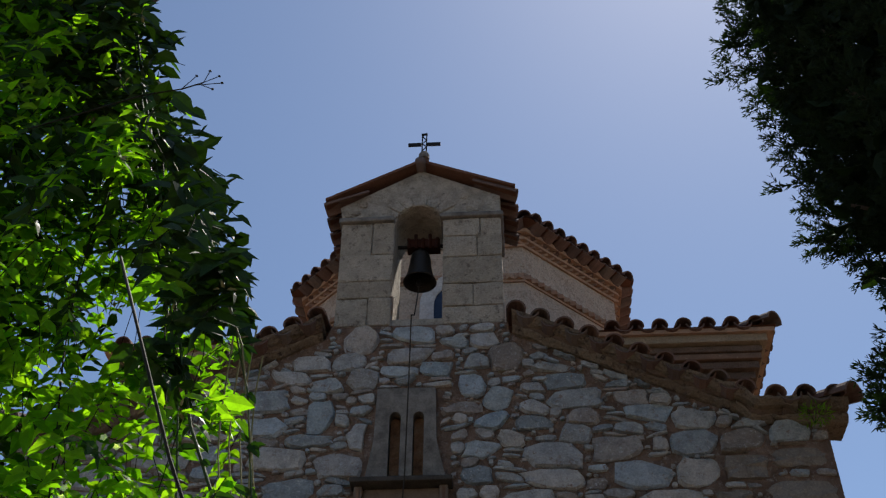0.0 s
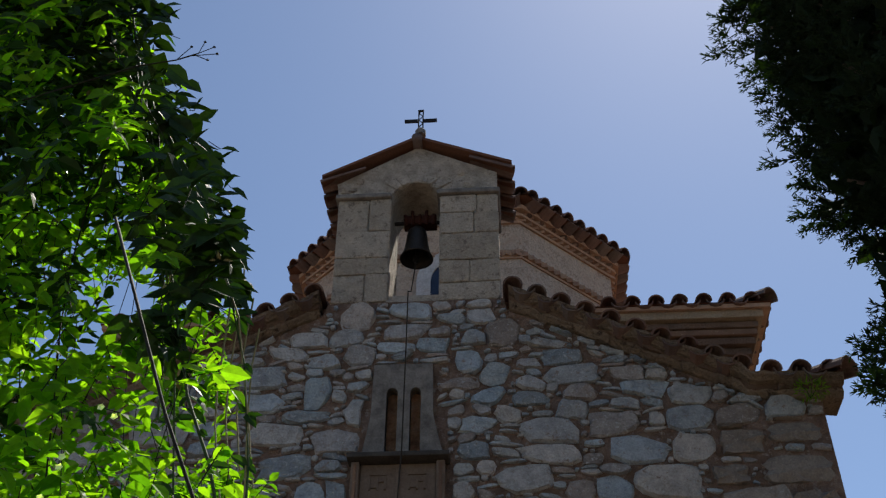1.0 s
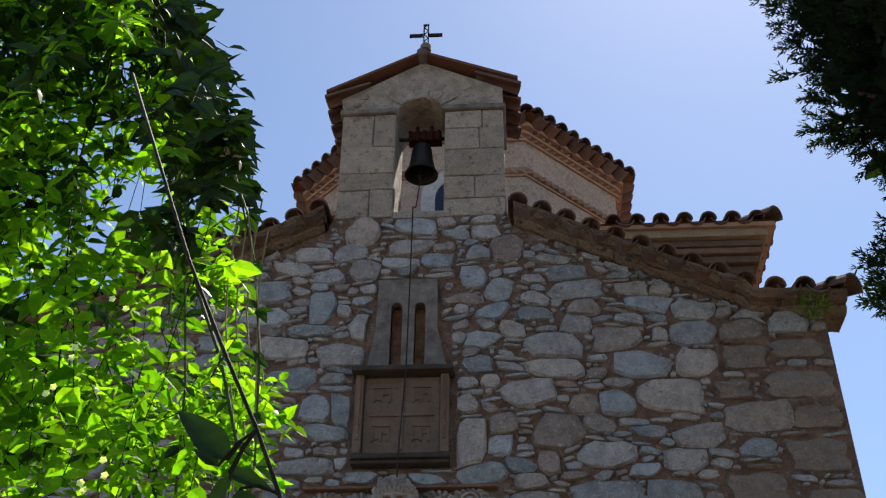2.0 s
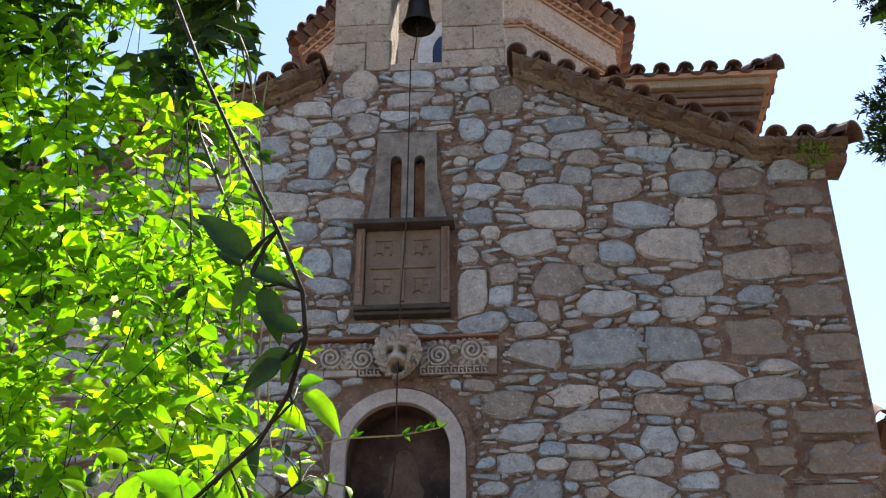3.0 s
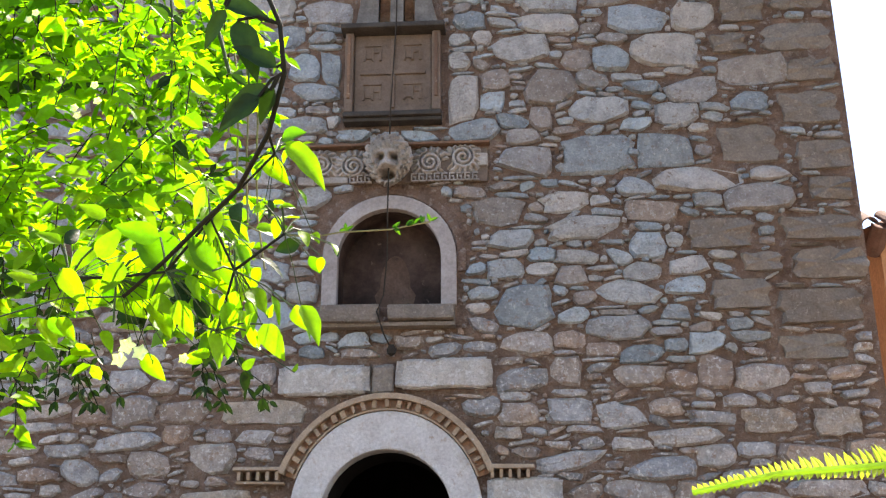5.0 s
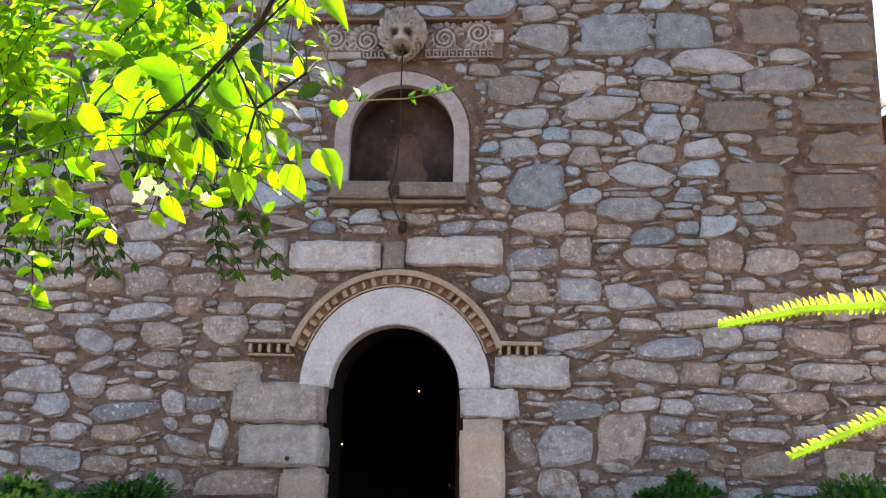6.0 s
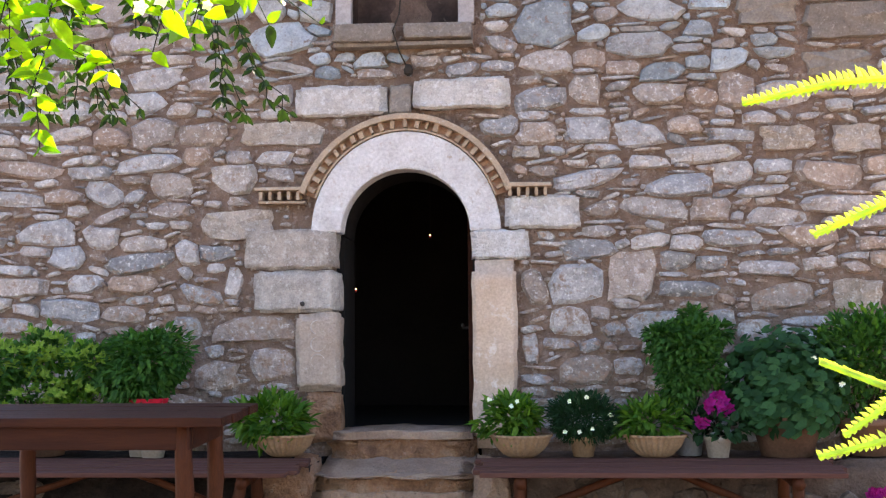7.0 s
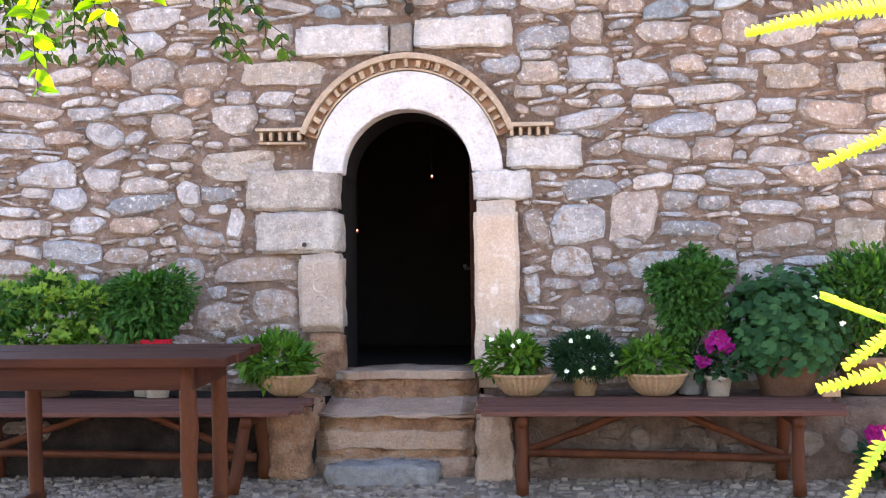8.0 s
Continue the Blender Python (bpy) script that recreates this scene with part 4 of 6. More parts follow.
for i in range(23):
    q = 0.40 + (math.pi - 0.8) * (i + random.uniform(-0.22, 0.22)) / 22
    ob = new("dentil", tooth)
    ob.parent = door
    ob.matrix_local = Matrix.Translation((0.73 * math.cos(q), random.uniform(0, 0.02), 1.435 + 0.778 * math.sin(q))) @ Euler((random.uniform(-0.05, 0.05), -q + math.pi / 2 + random.uniform(-0.16, 0.16), 0)).to_matrix().to_4x4() @ Matrix.Diagonal((random.uniform(0.8, 1.7), 1, random.uniform(0.8, 1.1), 1))
for xa, xb in ((-1.07, -0.715), (0.70, 1.03)):
    part("end_fillet", Shape().box(xa, xb, -0.085, 0.05, 1.745, 1.775, rough=0.004), M_DENTIL, door, "pale brick edging", bevel=0.006)
    if xa < 0:
        part("end_fillet", Shape().box(xa + 0.02, xb, -0.065, 0.05, 1.655, 1.675, rough=0.004), M_DENTIL, door, bevel=0.005)
    for k in range(5):
        ob = new("dentil", tooth)
        ob.parent = door
        ob.matrix_local = Matrix.Translation((xa + 0.04 + k * (xb - xa - 0.06) / 4.4, 0, 1.712))
for xa, xb, za, zb, mat, lab in (
        (-1.15, -0.49, 1.19, 1.475, M_BLOCK, ""), (-1.085, -0.475, 0.885, 1.18, M_BLOCK, ""), (-0.775, -0.463, 0.33, 0.875, M_JAMB, "jamb stone with small carved rings"), (-0.70, -0.463, -0.02, 0.32, M_STEPEDGE, "eroded jamb base"),
        (0.466, 0.868, 1.245, 1.447, M_WHITESTONE, ""), (0.466, 0.778, -0.06, 1.235, M_PINK, "tall pinkish marble jamb"), (0.70, 1.225, 1.452, 1.684, M_WHITESTONE, "whitish rounded block"),
        (-0.785, -0.122, 2.285, 2.50, M_WHITESTONE, ""), (-0.105, 0.045, 2.29, 2.49, M_QUOIN, ""), (0.062, 0.745, 2.318, 2.535, M_WHITESTONE, "long whitish block")):
    part("door_block", rough_slab(xa, xb, -0.05, 0.14, za, zb, 0.021, xa * 7 + za), mat, door, lab, smooth=True)
for k, z in enumerate((0.78, 0.66, 0.54)):
    path = [(-0.62 + 0.05 * math.cos(q), -0.047, z + 0.05 * math.sin(q)) for q in [2 * math.pi * j / 14 for j in range(15)]]
    part("carved_ring", Shape().tube(path, 0.005, 5), M_BLOCK, door)
# reveals and lining coloured near black for the shade within the doorway
part("reveal_left", Shape().box(-0.52, -0.462, 0.145, 0.60, 0.05, 1.43), M_INNER_SHADE, door, "door lining, coloured near black for shade")
part("reveal_right", Shape().box(0.462, 0.52, 0.145, 0.60, 0.05, 1.43), M_INNER_SHADE, door, "door lining, coloured near black for shade")
part("arch_lining", plate(ellipse_ring(0.462, 0.46, 0.515, 0.515, 1.435), [], 0.135, 0.60, "arch_lining", M_INNER_SHADE), M_INNER_SHADE, door)
leaf_door = part("door_leaf", Shape().box(0.40, 0.45, 0.64, 1.5, 0.06, 1.86), M_WOOD, door, "dark wooden leaf folded inwards", bevel=0.008)
part("door_handle", Shape().tube([(0.40, 0.95, 0.78), (0.34, 0.95, 0.78), (0.34, 0.95, 0.80), (0.34, 0.86, 0.80)], 0.012, 8), M_BRONZE, leaf_door, "small metal lever")
part("paper_notice", Shape().box(0.392, 0.397, 0.86, 0.91, 1.14, 1.26), M_WHITEPOT, leaf_door, "small pale paper notice")
# slightly proud plug whose dark colour gives the shade of a hole
part("bolt_hole", Shape().tube([(-0.73, -0.068, 0.945), (-0.73, 0.0, 0.945)], [0.016, 0.019], 10), M_DARKSTONE, door, "dark round plug in place of a shaded hole", smooth=True)
glow = material("flame", [(1, 0.4, 0.15)], 5, 30, 0.5, 0)
glow.node_tree.nodes["Principled BSDF"].inputs["Emission Color"].default_value = (1.0, 0.35, 0.12, 1)
glow.node_tree.nodes["Principled BSDF"].inputs["Emission Strength"].default_value = 6.0
for x, z in ((-0.71, 1.16), (-0.03, 1.64)):
    lamp = thing("oil_lamp", "tiny lit oil lamp hanging in the dark church", "lamp", (x, 2.2, z), "oil lamps in the church")
    part("glass_cup", Shape().lathe([(0.0, -0.03), (0.008, -0.028), (0.011, -0.013), (0.010, -0.010), (0.0, -0.013)], sides=12), M_RED, lamp)
    part("flame", Shape().lathe([(0.0, -0.012), (0.005, -0.006), (0.004, 0.001), (0.0, 0.006)], sides=8), glow, lamp)
    part("chain", Shape().tube([(0, 0, -0.012), (0, 0, 2.55 - z)], 0.004, 5), M_IRON, lamp)

# ---------------------------------------------------------------- steps and ledges
steps = thing("steps", "worn stone doorsteps with crumbling red earth risers", "steps", kind="structure")


part("threshold", rough_slab(-0.50, 0.46, -0.16, 0.5, 0.0, 0.06, 0.02, 1), M_STEP, steps, smooth=True)
part("riser", rough_slab(-0.52, 0.47, -0.14, 0.3, -0.20, 0.01, 0.085, 2), M_STEPEDGE, steps, smooth=True)
part("tread", rough_slab(-0.53, 0.49, -0.62, 0.1, -0.20, -0.09, 0.03, 3, 0.14), M_STEP, steps, smooth=True)
part("riser", rough_slab(-0.54, 0.49, -0.555, 0.1, -0.30, -0.20, 0.05, 4), M_STEPEDGE, steps, smooth=True)
part("step_course", rough_slab(-0.56, 0.50, -0.60, 0.1, -0.415, -0.285, 0.03, 5), M_COURSE, steps, "rosy stone course", smooth=True)
part("riser", rough_slab(-0.56, 0.50, -0.585, 0.1, -0.47, -0.40, 0.045, 7), M_STEPEDGE, steps, smooth=True)
part("step_course", rough_slab(-0.57, 0.51, -0.61, 0.1, -0.64, -0.455, 0.03, 9), M_COURSE, steps, "rosy stone course", smooth=True)
part("foot_slab", rough_slab(-0.42, 0.27, -0.88, -0.5, -0.64, -0.475, 0.045, 6), M_GREYSTONE, steps, "grey boulder at the foot", smooth=True)
LEDGE_STONES = [stone_mesh(400 + i, "ledge_stone", M_LEDGE, 2.6, 11, 0.85) for i in range(8)]
for side, x0, x1 in (("east", 0.51, 3.45), ("west", -3.3, -0.56)):
    led = thing("ledge_" + side, "rubble masonry ledge along the foot of the church wall", "ledge", kind="structure")
    # the west core's near-black colour stands for shade behind the table
    part("ledge_core", rough_slab(x0, x1, -0.66, 0.05, -0.75, -0.085, 0.02, 8 + x0), M_EARTH if side == "east" else M_LEDGE_SHADE, led, smooth=True)
    ends = (0.505, 0.74) if side == "east" else (-0.86, -0.558)
    part("ledge_end", rough_slab(*ends, -0.72, -0.2, -0.62, -0.10, 0.05, 12 + x0), M_STEP if side == "east" else M_STEPEDGE, led, "worn plastered end of the ledge", smooth=True)
    rr = random.Random(int(x0 * 10) + 50)
    for k in range(16 if side == "east" else 2):
        w, h = rr.uniform(0.12, 0.34), rr.uniform(0.08, 0.2)
        put_piece("ledge_stone", LEDGE_STONES[rr.randrange(8)], led, rr.uniform(x0 + 0.2, x1 - 0.2), -0.65, rr.uniform(-0.55, -0.2), w, 0.10, h, rr.uniform(-0.15, 0.15))

# ---------------------------------------------------------------- table and benches
SLOPE = math.atan(0.045)


def plank(shape, x0, x1, y0, y1, z0, z1, wave=0.004, n=8, seed=0):
    """A board along x with slightly uneven long edges."""
    rr = random.Random(seed)
    v = []
    for i in range(n + 1):
        x = x0 + (x1 - x0) * i / n
        a, b, c = (rr.uniform(-wave, wave) for _ in range(3))
        v += [(x, y0 + a, z0), (x, y1 + b, z0), (x, y1 + b, z1 + c * 0.4), (x, y0 + a, z1 + c * 0.4)]
    f = [(4 * i + k, 4 * i + (k + 1) % 4, 4 * i + 4 + (k + 1) % 4, 4 * i + 4 + k) for i in range(n) for k in range(4)]
    f += [(3, 2, 1, 0), (4 * n, 4 * n + 1, 4 * n + 2, 4 * n + 3)]
    return shape.add(v, f)


def pole(a, b, r, bend=0.01, seed=0, sides=9):
    rr = random.Random(seed)
    a, b = Vector(a), Vector(b)
    pts = [a.lerp(b, i / 6) + (Vector((rr.uniform(-bend, bend), rr.uniform(-bend, bend), 0)) if 0 < i < 6 else Vector()) for i in range(7)]
    return Shape().tube(pts, [r * rr.uniform(0.92, 1.08) for _ in range(7)], sides)


table = thing("table", "rustic table of dark red-brown stained wood on pole legs", "table", (-0.56, -2.25, ground_z(-2.25)))
table.rotation_euler = (SLOPE, 0, 0)
for k in range(4):
    y0 = -0.36 + k * 0.18
    part("top_board", plank(Shape(), -1.47, -0.01 + 0.012 * math.sin(k * 2), y0 + 0.002, y0 + 0.178, 0.930, 0.975, 0.004, 10, k), M_WOOD, table, bevel=0.006)
for y in (-0.30, 0.24):
    part("apron", Shape().box(-1.2, -0.18, y, y + 0.04, 0.815, 0.928), M_WOOD, table, bevel=0.006)
part("apron_end", Shape().box(-0.22, -0.18, -0.25, 0.235, 0.815, 0.928), M_WOOD, table, bevel=0.006)
for i, (x, y) in enumerate(((-0.22, -0.27), (-0.22, 0.26), (-1.21, -0.27), (-1.23, 0.26))):
    part("leg", pole((x, y, 0.0), (x, y, 0.928), 0.042, 0.006, 20 + i), M_LEGWOOD, table, smooth=True)
part("stretcher", pole((-1.22, -0.02, 0.19), (-0.22, -0.02, 0.19), 0.035, 0.012, 31), M_LEGWOOD, table, smooth=True)
part("stretcher_end", pole((-0.22, -0.30, 0.17), (-0.22, 0.30, 0.17), 0.035, 0.006, 32), M_LEGWOOD, table, smooth=True)
part("stretcher_end", pole((-1.22, -0.30, 0.17), (-1.22, 0.30, 0.17), 0.035, 0.006, 33), M_LEGWOOD, table, smooth=True)


def bench(x0, x1, y, label, legs, seed):
    b = thing("bench", label, "bench", ((x0 + x1) / 2, y, ground_z(y)), "benches along the church wall")
    b.rotation_euler = (SLOPE, 0, 0)
    h = (x1 - x0) / 2
    for k in range(6):
        y0 = -0.26 + k * 0.104
        part("slat", plank(Shape(), -h + 0.03 * math.sin(k * 1.7 + seed), h + 0.03 * math.cos(k * 2.1 + seed), y0 + 0.006, y0 + 0.098, 0.465, 0.495, 0.005, 10, k + seed), M_GREYWOOD, b, bevel=0.006)
    for i, lx in enumerate(legs):
        lx -= (x0 + x1) / 2
        for sy in (-1, 1):
            part("leg", pole((lx - (0.08 if seed == 60 and i == 1 and sy < 0 else 0.0), sy * 0.24, 0.0), (lx, sy * 0.17, 0.465), 0.038, 0.006, seed + i * 2 + sy, 7), M_LEGWOOD, b, smooth=True)
        part("cross_rail", pole((lx, -0.24, 0.425), (lx, 0.24, 0.425), 0.035, 0.004, seed + 9 + i), M_LEGWOOD, b, smooth=True)
    la, lb = legs[0] - (x0 + x1) / 2, legs[1] - (x0 + x1) / 2
    part("stretcher", pole((la, 0.02, 0.20), (lb, 0.02, 0.17), 0.026, 0.015, seed + 13), M_LEGWOOD, b, smooth=True)
    mid = (la + lb) / 2
    part("brace", pole((la + 0.04, 0.03, 0.22), (mid - 0.12, 0.03, 0.455), 0.024, 0.01, seed + 14), M_LEGWOOD, b, smooth=True)
    part("brace", pole((lb - 0.04, 0.03, 0.19), (mid + 0.12, 0.03, 0.455), 0.024, 0.01, seed + 15), M_LEGWOOD, b, smooth=True)
    return b


bench(0.54, 2.69, -0.93, "weathered slatted wooden bench with pole legs beside the steps", (0.80, 2.40), 40)
bench(-3.05, -0.56, -0.95, "weathered slatted wooden bench with pole legs behind the table", (-2.62, -0.86), 60)

# ---------------------------------------------------------------- potted plants on the ledges
LEDGE = -0.075


def bush(owner, name, mat, centre, radii, count, length, width, seed, droop=0.2, inner=0.45, label="", lumps=9, bite=0.28):
    """Leaves set on and inside a lumpy body, pointing outwards."""
    rr = random.Random(seed)
    bumps = [(Vector([rr.gauss(0, 1) for _ in range(3)]).normalized(), rr.uniform(-bite, bite)) for _ in range(lumps)]
    s = Shape()
    for _ in range(count):
        d = Vector([rr.gauss(0, 1) for _ in range(3)]).normalized()
        k = 1 + sum(a * max(0, d.dot(b)) ** 6 for b, a in bumps)
        r = k * (inner + (1 - inner) * rr.random() ** 0.4)
        p = Vector(centre) + Vector((d.x * radii[0], d.y * radii[1], d.z * radii[2])) * r
        along = (d + Vector([rr.gauss(0, 0.5) for _ in range(3)]) + Vector((0, 0, 0.25 - droop))).normalized()
        up = Vector((rr.gauss(0, 0.4), rr.gauss(0, 0.4) - 0.3, 1))
        f = rr.uniform(0.65, 1.25)
        s.leaf(p, along, up, length * f, width * f, rr.uniform(0, 0.3))
    return part(name, s, mat, owner, label)


def sprigs(owner, mat, base, tips, seed, r=0.006):
    rr = random.Random(seed)
    for t in tips:
        a, b = Vector(base), Vector(t)
        pts = [a.lerp(b, i / 4) + Vector((rr.uniform(-0.015, 0.015), rr.uniform(-0.015, 0.015), 0)) * (0 < i < 4) for i in range(5)]
        part("stem", Shape().tube(pts, [r, r * 0.9, r * 0.8, r * 0.7, r * 0.5], 6), mat, owner, smooth=True)


def blooms(owner, name, mat, places, size, petals=5, flat=0.3, seed=0):
    rr = random.Random(seed)
    for p in places:
        s = Shape()
        for k in range(petals):
            q = 2 * math.pi * k / petals + rr.random()
            d = Vector((math.cos(q), -0.5 + rr.uniform(-0.2, 0.2), math.sin(q) * 0.9 + flat * 0.4))
            s.leaf(p, d, (0, -1, 0.3), size, size * 0.75, -0.1)
        part(name, s, mat, owner)


def spread(rr, centre, radii, n, front=True):
    out = []
    for _ in range(n):
        d = Vector((rr.uniform(-0.9, 0.9), -abs(rr.gauss(0.7, 0.2)) if front else rr.uniform(-1, 1), rr.uniform(-0.6, 0.9)))
        d.normalize()
        out.append(Vector(centre) + Vector((d.x * radii[0], d.y * radii[1], d.z * radii[2])))
    return out


BOWL = [(0.0, 0.0), (0.075, 0.0), (0.105, 0.02), (0.15, 0.07), (0.168, 0.115), (0.172, 0.125), (0.182, 0.13), (0.182, 0.145), (0.165, 0.146), (0.15, 0.12), (0.0, 0.115)]


def pot_profile(r0, r1, h):
    return [(0.0, 0.0), (r0, 0.0), (r0 + (r1 - r0) * 0.8, h * 0.8), (r1 * 1.0, h * 0.8), (r1 * 1.06, h * 0.82), (r1 * 1.06, h), (r1 * 0.95, h), (r1 * 0.9, h * 0.9), (0.0, h * 0.88)]


def planter(name, label, x, y, profile, mat, z=LEDGE, flutes=0, group="flower pots on the ledge"):
    t = thing(name, label, "potted plant", (x, y, z), group)
    part("pot", Shape().lathe(profile, sides=104 if flutes else 24, flutes=flutes, flute=0.13 if flutes else 0), mat, t, smooth=True)
    part("soil", Shape().lathe([(0.0, profile[-1][1] + 0.004), (profile[-2][0] * 0.96, profile[-1][1] + 0.002)], sides=16), M_GROUND, t, "dark potting soil")
    return t


rr = random.Random(9)
p = planter("potted_periwinkle", "fluted sand-coloured bowl of bright green leaves with white flowers", 0.80, -0.50, BOWL, M_SANDCLAY, flutes=26)
bush(p, "foliage", M_BRIGHT, (-0.06, 0, 0.245), (0.20, 0.15, 0.13), 620, 0.085, 0.034, 11, 0.1, 0.2)
sprigs(p, M_BASIL, (0, 0, 0.12), spread(rr, (-0.05, 0, 0.25), (0.15, 0.1, 0.1), 7), 3)
blooms(p, "flower", M_WHITEPETAL, [(-0.02, -0.14, 0.36), (-0.06, -0.13, 0.33), (-0.20, -0.08, 0.37)], 0.022)

p = planter("potted_daisies", "dark green ball of white daisies in a clay pot", 1.20, -0.48, pot_profile(0.065, 0.09, 0.13), M_SANDCLAY)
bush(p, "foliage", M_DAISYLEAF, (0, 0, 0.245), (0.235, 0.2, 0.155), 4200, 0.05, 0.010, 12, 0.0, 0.15, lumps=5, bite=0.12)
blooms(p, "flower", M_WHITEPETAL, [(0.05, -0.18, 0.19), (0.17, -0.12, 0.27), (-0.09, -0.16, 0.36), (-0.03, -0.19, 0.17), (-0.12, -0.17, 0.17), (0.02, -0.14, 0.385), (0.20, -0.10, 0.22)], 0.02, 7)

p = planter("potted_periwinkle", "fluted sand-coloured bowl with low bright green leaves", 1.655, -0.50, BOWL, M_SANDCLAY, flutes=26)
bush(p, "foliage", M_BRIGHT, (-0.03, 0, 0.225), (0.24, 0.15, 0.11), 560, 0.08, 0.032, 13, 0.15, 0.2)
sprigs(p, M_BASIL, (0, 0, 0.12), spread(rr, (0, 0, 0.23), (0.2, 0.1, 0.08), 7), 4)

p = planter("potted_basil", "clipped round bush of basil on thin stems in a grey pot", 1.89, -0.38, pot_profile(0.075, 0.095, 0.17), M_GREYPOT)
for k, (cx, cz, rx, rz, count) in enumerate(((0.0, 0.72, 0.24, 0.15, 1700), (0.05, 0.86, 0.08, 0.10, 260), (0.17, 0.79, 0.10, 0.09, 330), (-0.17, 0.77, 0.10, 0.09, 330), (-0.05, 0.56, 0.17, 0.15, 900), (-0.06, 0.42, 0.12, 0.14, 520), (0.10, 0.55, 0.11, 0.12, 420))):
    bush(p, "foliage", M_BASIL, (cx, -0.015 * k, cz), (rx, rx * 0.9, rz), count, 0.052, 0.027, 140 + k, 0.35, 0.15, lumps=14, bite=0.35)
sprigs(p, M_STEM, (0, 0, 0.14), [(-0.06, 0, 0.55), (0.02, 0.03, 0.6), (0.08, -0.02, 0.58), (0.14, 0, 0.6)], 5, 0.008)

p = planter("potted_cyclamen", "cyclamen with magenta flowers over dark leaves in a pale pot", 2.05, -0.52, pot_profile(0.065, 0.085, 0.13), M_WHITEPOT)
bush(p, "foliage", M_DAISYLEAF, (0, 0, 0.20), (0.17, 0.14, 0.09), 170, 0.07, 0.055, 16, 0.15)
cyc = spread(rr, (0.0, -0.02, 0.33), (0.09, 0.07, 0.07), 16) + [Vector((-0.12, -0.08, 0.20)), Vector((-0.09, -0.09, 0.22)), Vector((-0.13, -0.07, 0.23))]
blooms(p, "flower", M_MAGENTA, cyc, 0.048, 5, 1.2, 2)
sprigs(p, M_STEM, (0, 0, 0.12), cyc[:8], 6, 0.004)

p = planter("potted_geranium", "large geranium with round scalloped leaves in a big terracotta pot", 2.50, -0.42, pot_profile(0.16, 0.23, 0.26), M_CLAY)


def round_leaves(owner, mat, centre, radii, count, size, seed):
    rr = random.Random(seed)
    s = Shape()
    for _ in range(count):
        d = Vector([rr.gauss(0, 1) for _ in range(3)]).normalized()
        pos = Vector(centre) + Vector((d.x * radii[0], d.y * radii[1], d.z * radii[2])) * (0.35 + 0.65 * rr.random() ** 0.6)
        n = (d * 0.7 + Vector((rr.gauss(0, 0.3), -0.5 + rr.gauss(0, 0.3), 0.6))).normalized()
        a = n.orthogonal().normalized()
        b = n.cross(a)
        f = size * rr.uniform(0.6, 1.2)
        ring = [pos + (a * math.cos(q) + b * math.sin(q)) * f * (1 + 0.07 * math.cos(q * 7)) + n * f * 0.18 for q in [2 * math.pi * k / 14 for k in range(13)]]
        s.add([pos] + ring, [(0, k + 1, k + 2) for k in range(12)])
    return part("foliage", s, mat, owner)


round_leaves(p, M_GERANIUM, (0.0, -0.04, 0.46), (0.40, 0.30, 0.37), 1000, 0.043, 17)
round_leaves(p, M_GERANIUM, (-0.02, -0.10, 0.30), (0.36, 0.26, 0.17), 190, 0.046, 18)
sprigs(p, M_STEM, (0, 0, 0.2), spread(rr, (0, 0, 0.5), (0.3, 0.2, 0.25), 12), 7, 0.008)
blooms(p, "flower", M_WHITEPETAL, [(0.12, -0.27, 0.62), (0.30, -0.22, 0.46)], 0.025, 6)

p = planter("potted_shrub", "leafy evergreen shrub in a terracotta pot", 3.03, -0.36, pot_profile(0.14, 0.2, 0.24), M_CLAY)
bush(p, "foliage", M_BASIL, (0.02, 0, 0.62), (0.40, 0.3, 0.31), 2900, 0.065, 0.03, 18, 0.0, 0.15, lumps=16, bite=0.4)
bush(p, "young_leaves", M_BRIGHT, (0.02, -0.06, 0.66), (0.37, 0.27, 0.27), 420, 0.055, 0.026, 19, -0.1, 0.8, "lighter young leaves")
sprigs(p, M_STEM, (0, 0, 0.2), spread(rr, (0, 0, 0.6), (0.3, 0.2, 0.25), 9), 8, 0.009)

brick = tagged(new("loose_brick", Shape().box(-0.055, 0.055, -0.04, 0.04, 0, 0.05, rough=0.004).mesh("loose_brick", M_SANDCLAY)), "small yellowish brick lying on the ledge", "brick")
brick.location = (2.72, -0.62, LEDGE + 0.008)
p = planter("potted_cyclamen", "cyclamen with magenta flowers standing on the ground by the bench", 3.02, -0.92, pot_profile(0.07, 0.09, 0.13), M_CLAY, ground_z(-0.92))
bush(p, "foliage", M_DAISYLEAF, (0, 0, 0.17), (0.20, 0.16, 0.10), 220, 0.075, 0.055, 20, 0.2)
blooms(p, "flower", M_MAGENTA, spread(rr, (-0.06, -0.02, 0.31), (0.16, 0.08, 0.05), 24), 0.05, 5, 1.2, 4)
sprigs(p, M_STEM, (0, 0, 0.12), spread(rr, (-0.05, 0, 0.3), (0.12, 0.06, 0.04), 8), 9, 0.004)

p = planter("potted_periwinkle", "fluted sand-coloured bowl of bright green leaves by the doorway", -0.76, -0.46, BOWL, M_SANDCLAY, flutes=26)
bush(p, "foliage", M_BRIGHT, (-0.08, -0.02, 0.235), (0.26, 0.17, 0.14), 760, 0.095, 0.036, 21, 0.1, 0.2)
sprigs(p, M_BASIL, (0, 0, 0.12), spread(rr, (-0.05, 0, 0.25), (0.15, 0.1, 0.1), 7), 10)
p = planter("potted_basil", "drooping round basil bush in a pot wrapped in red foil", -1.72, -0.45, pot_profile(0.09, 0.12, 0.18), M_WHITEPOT)
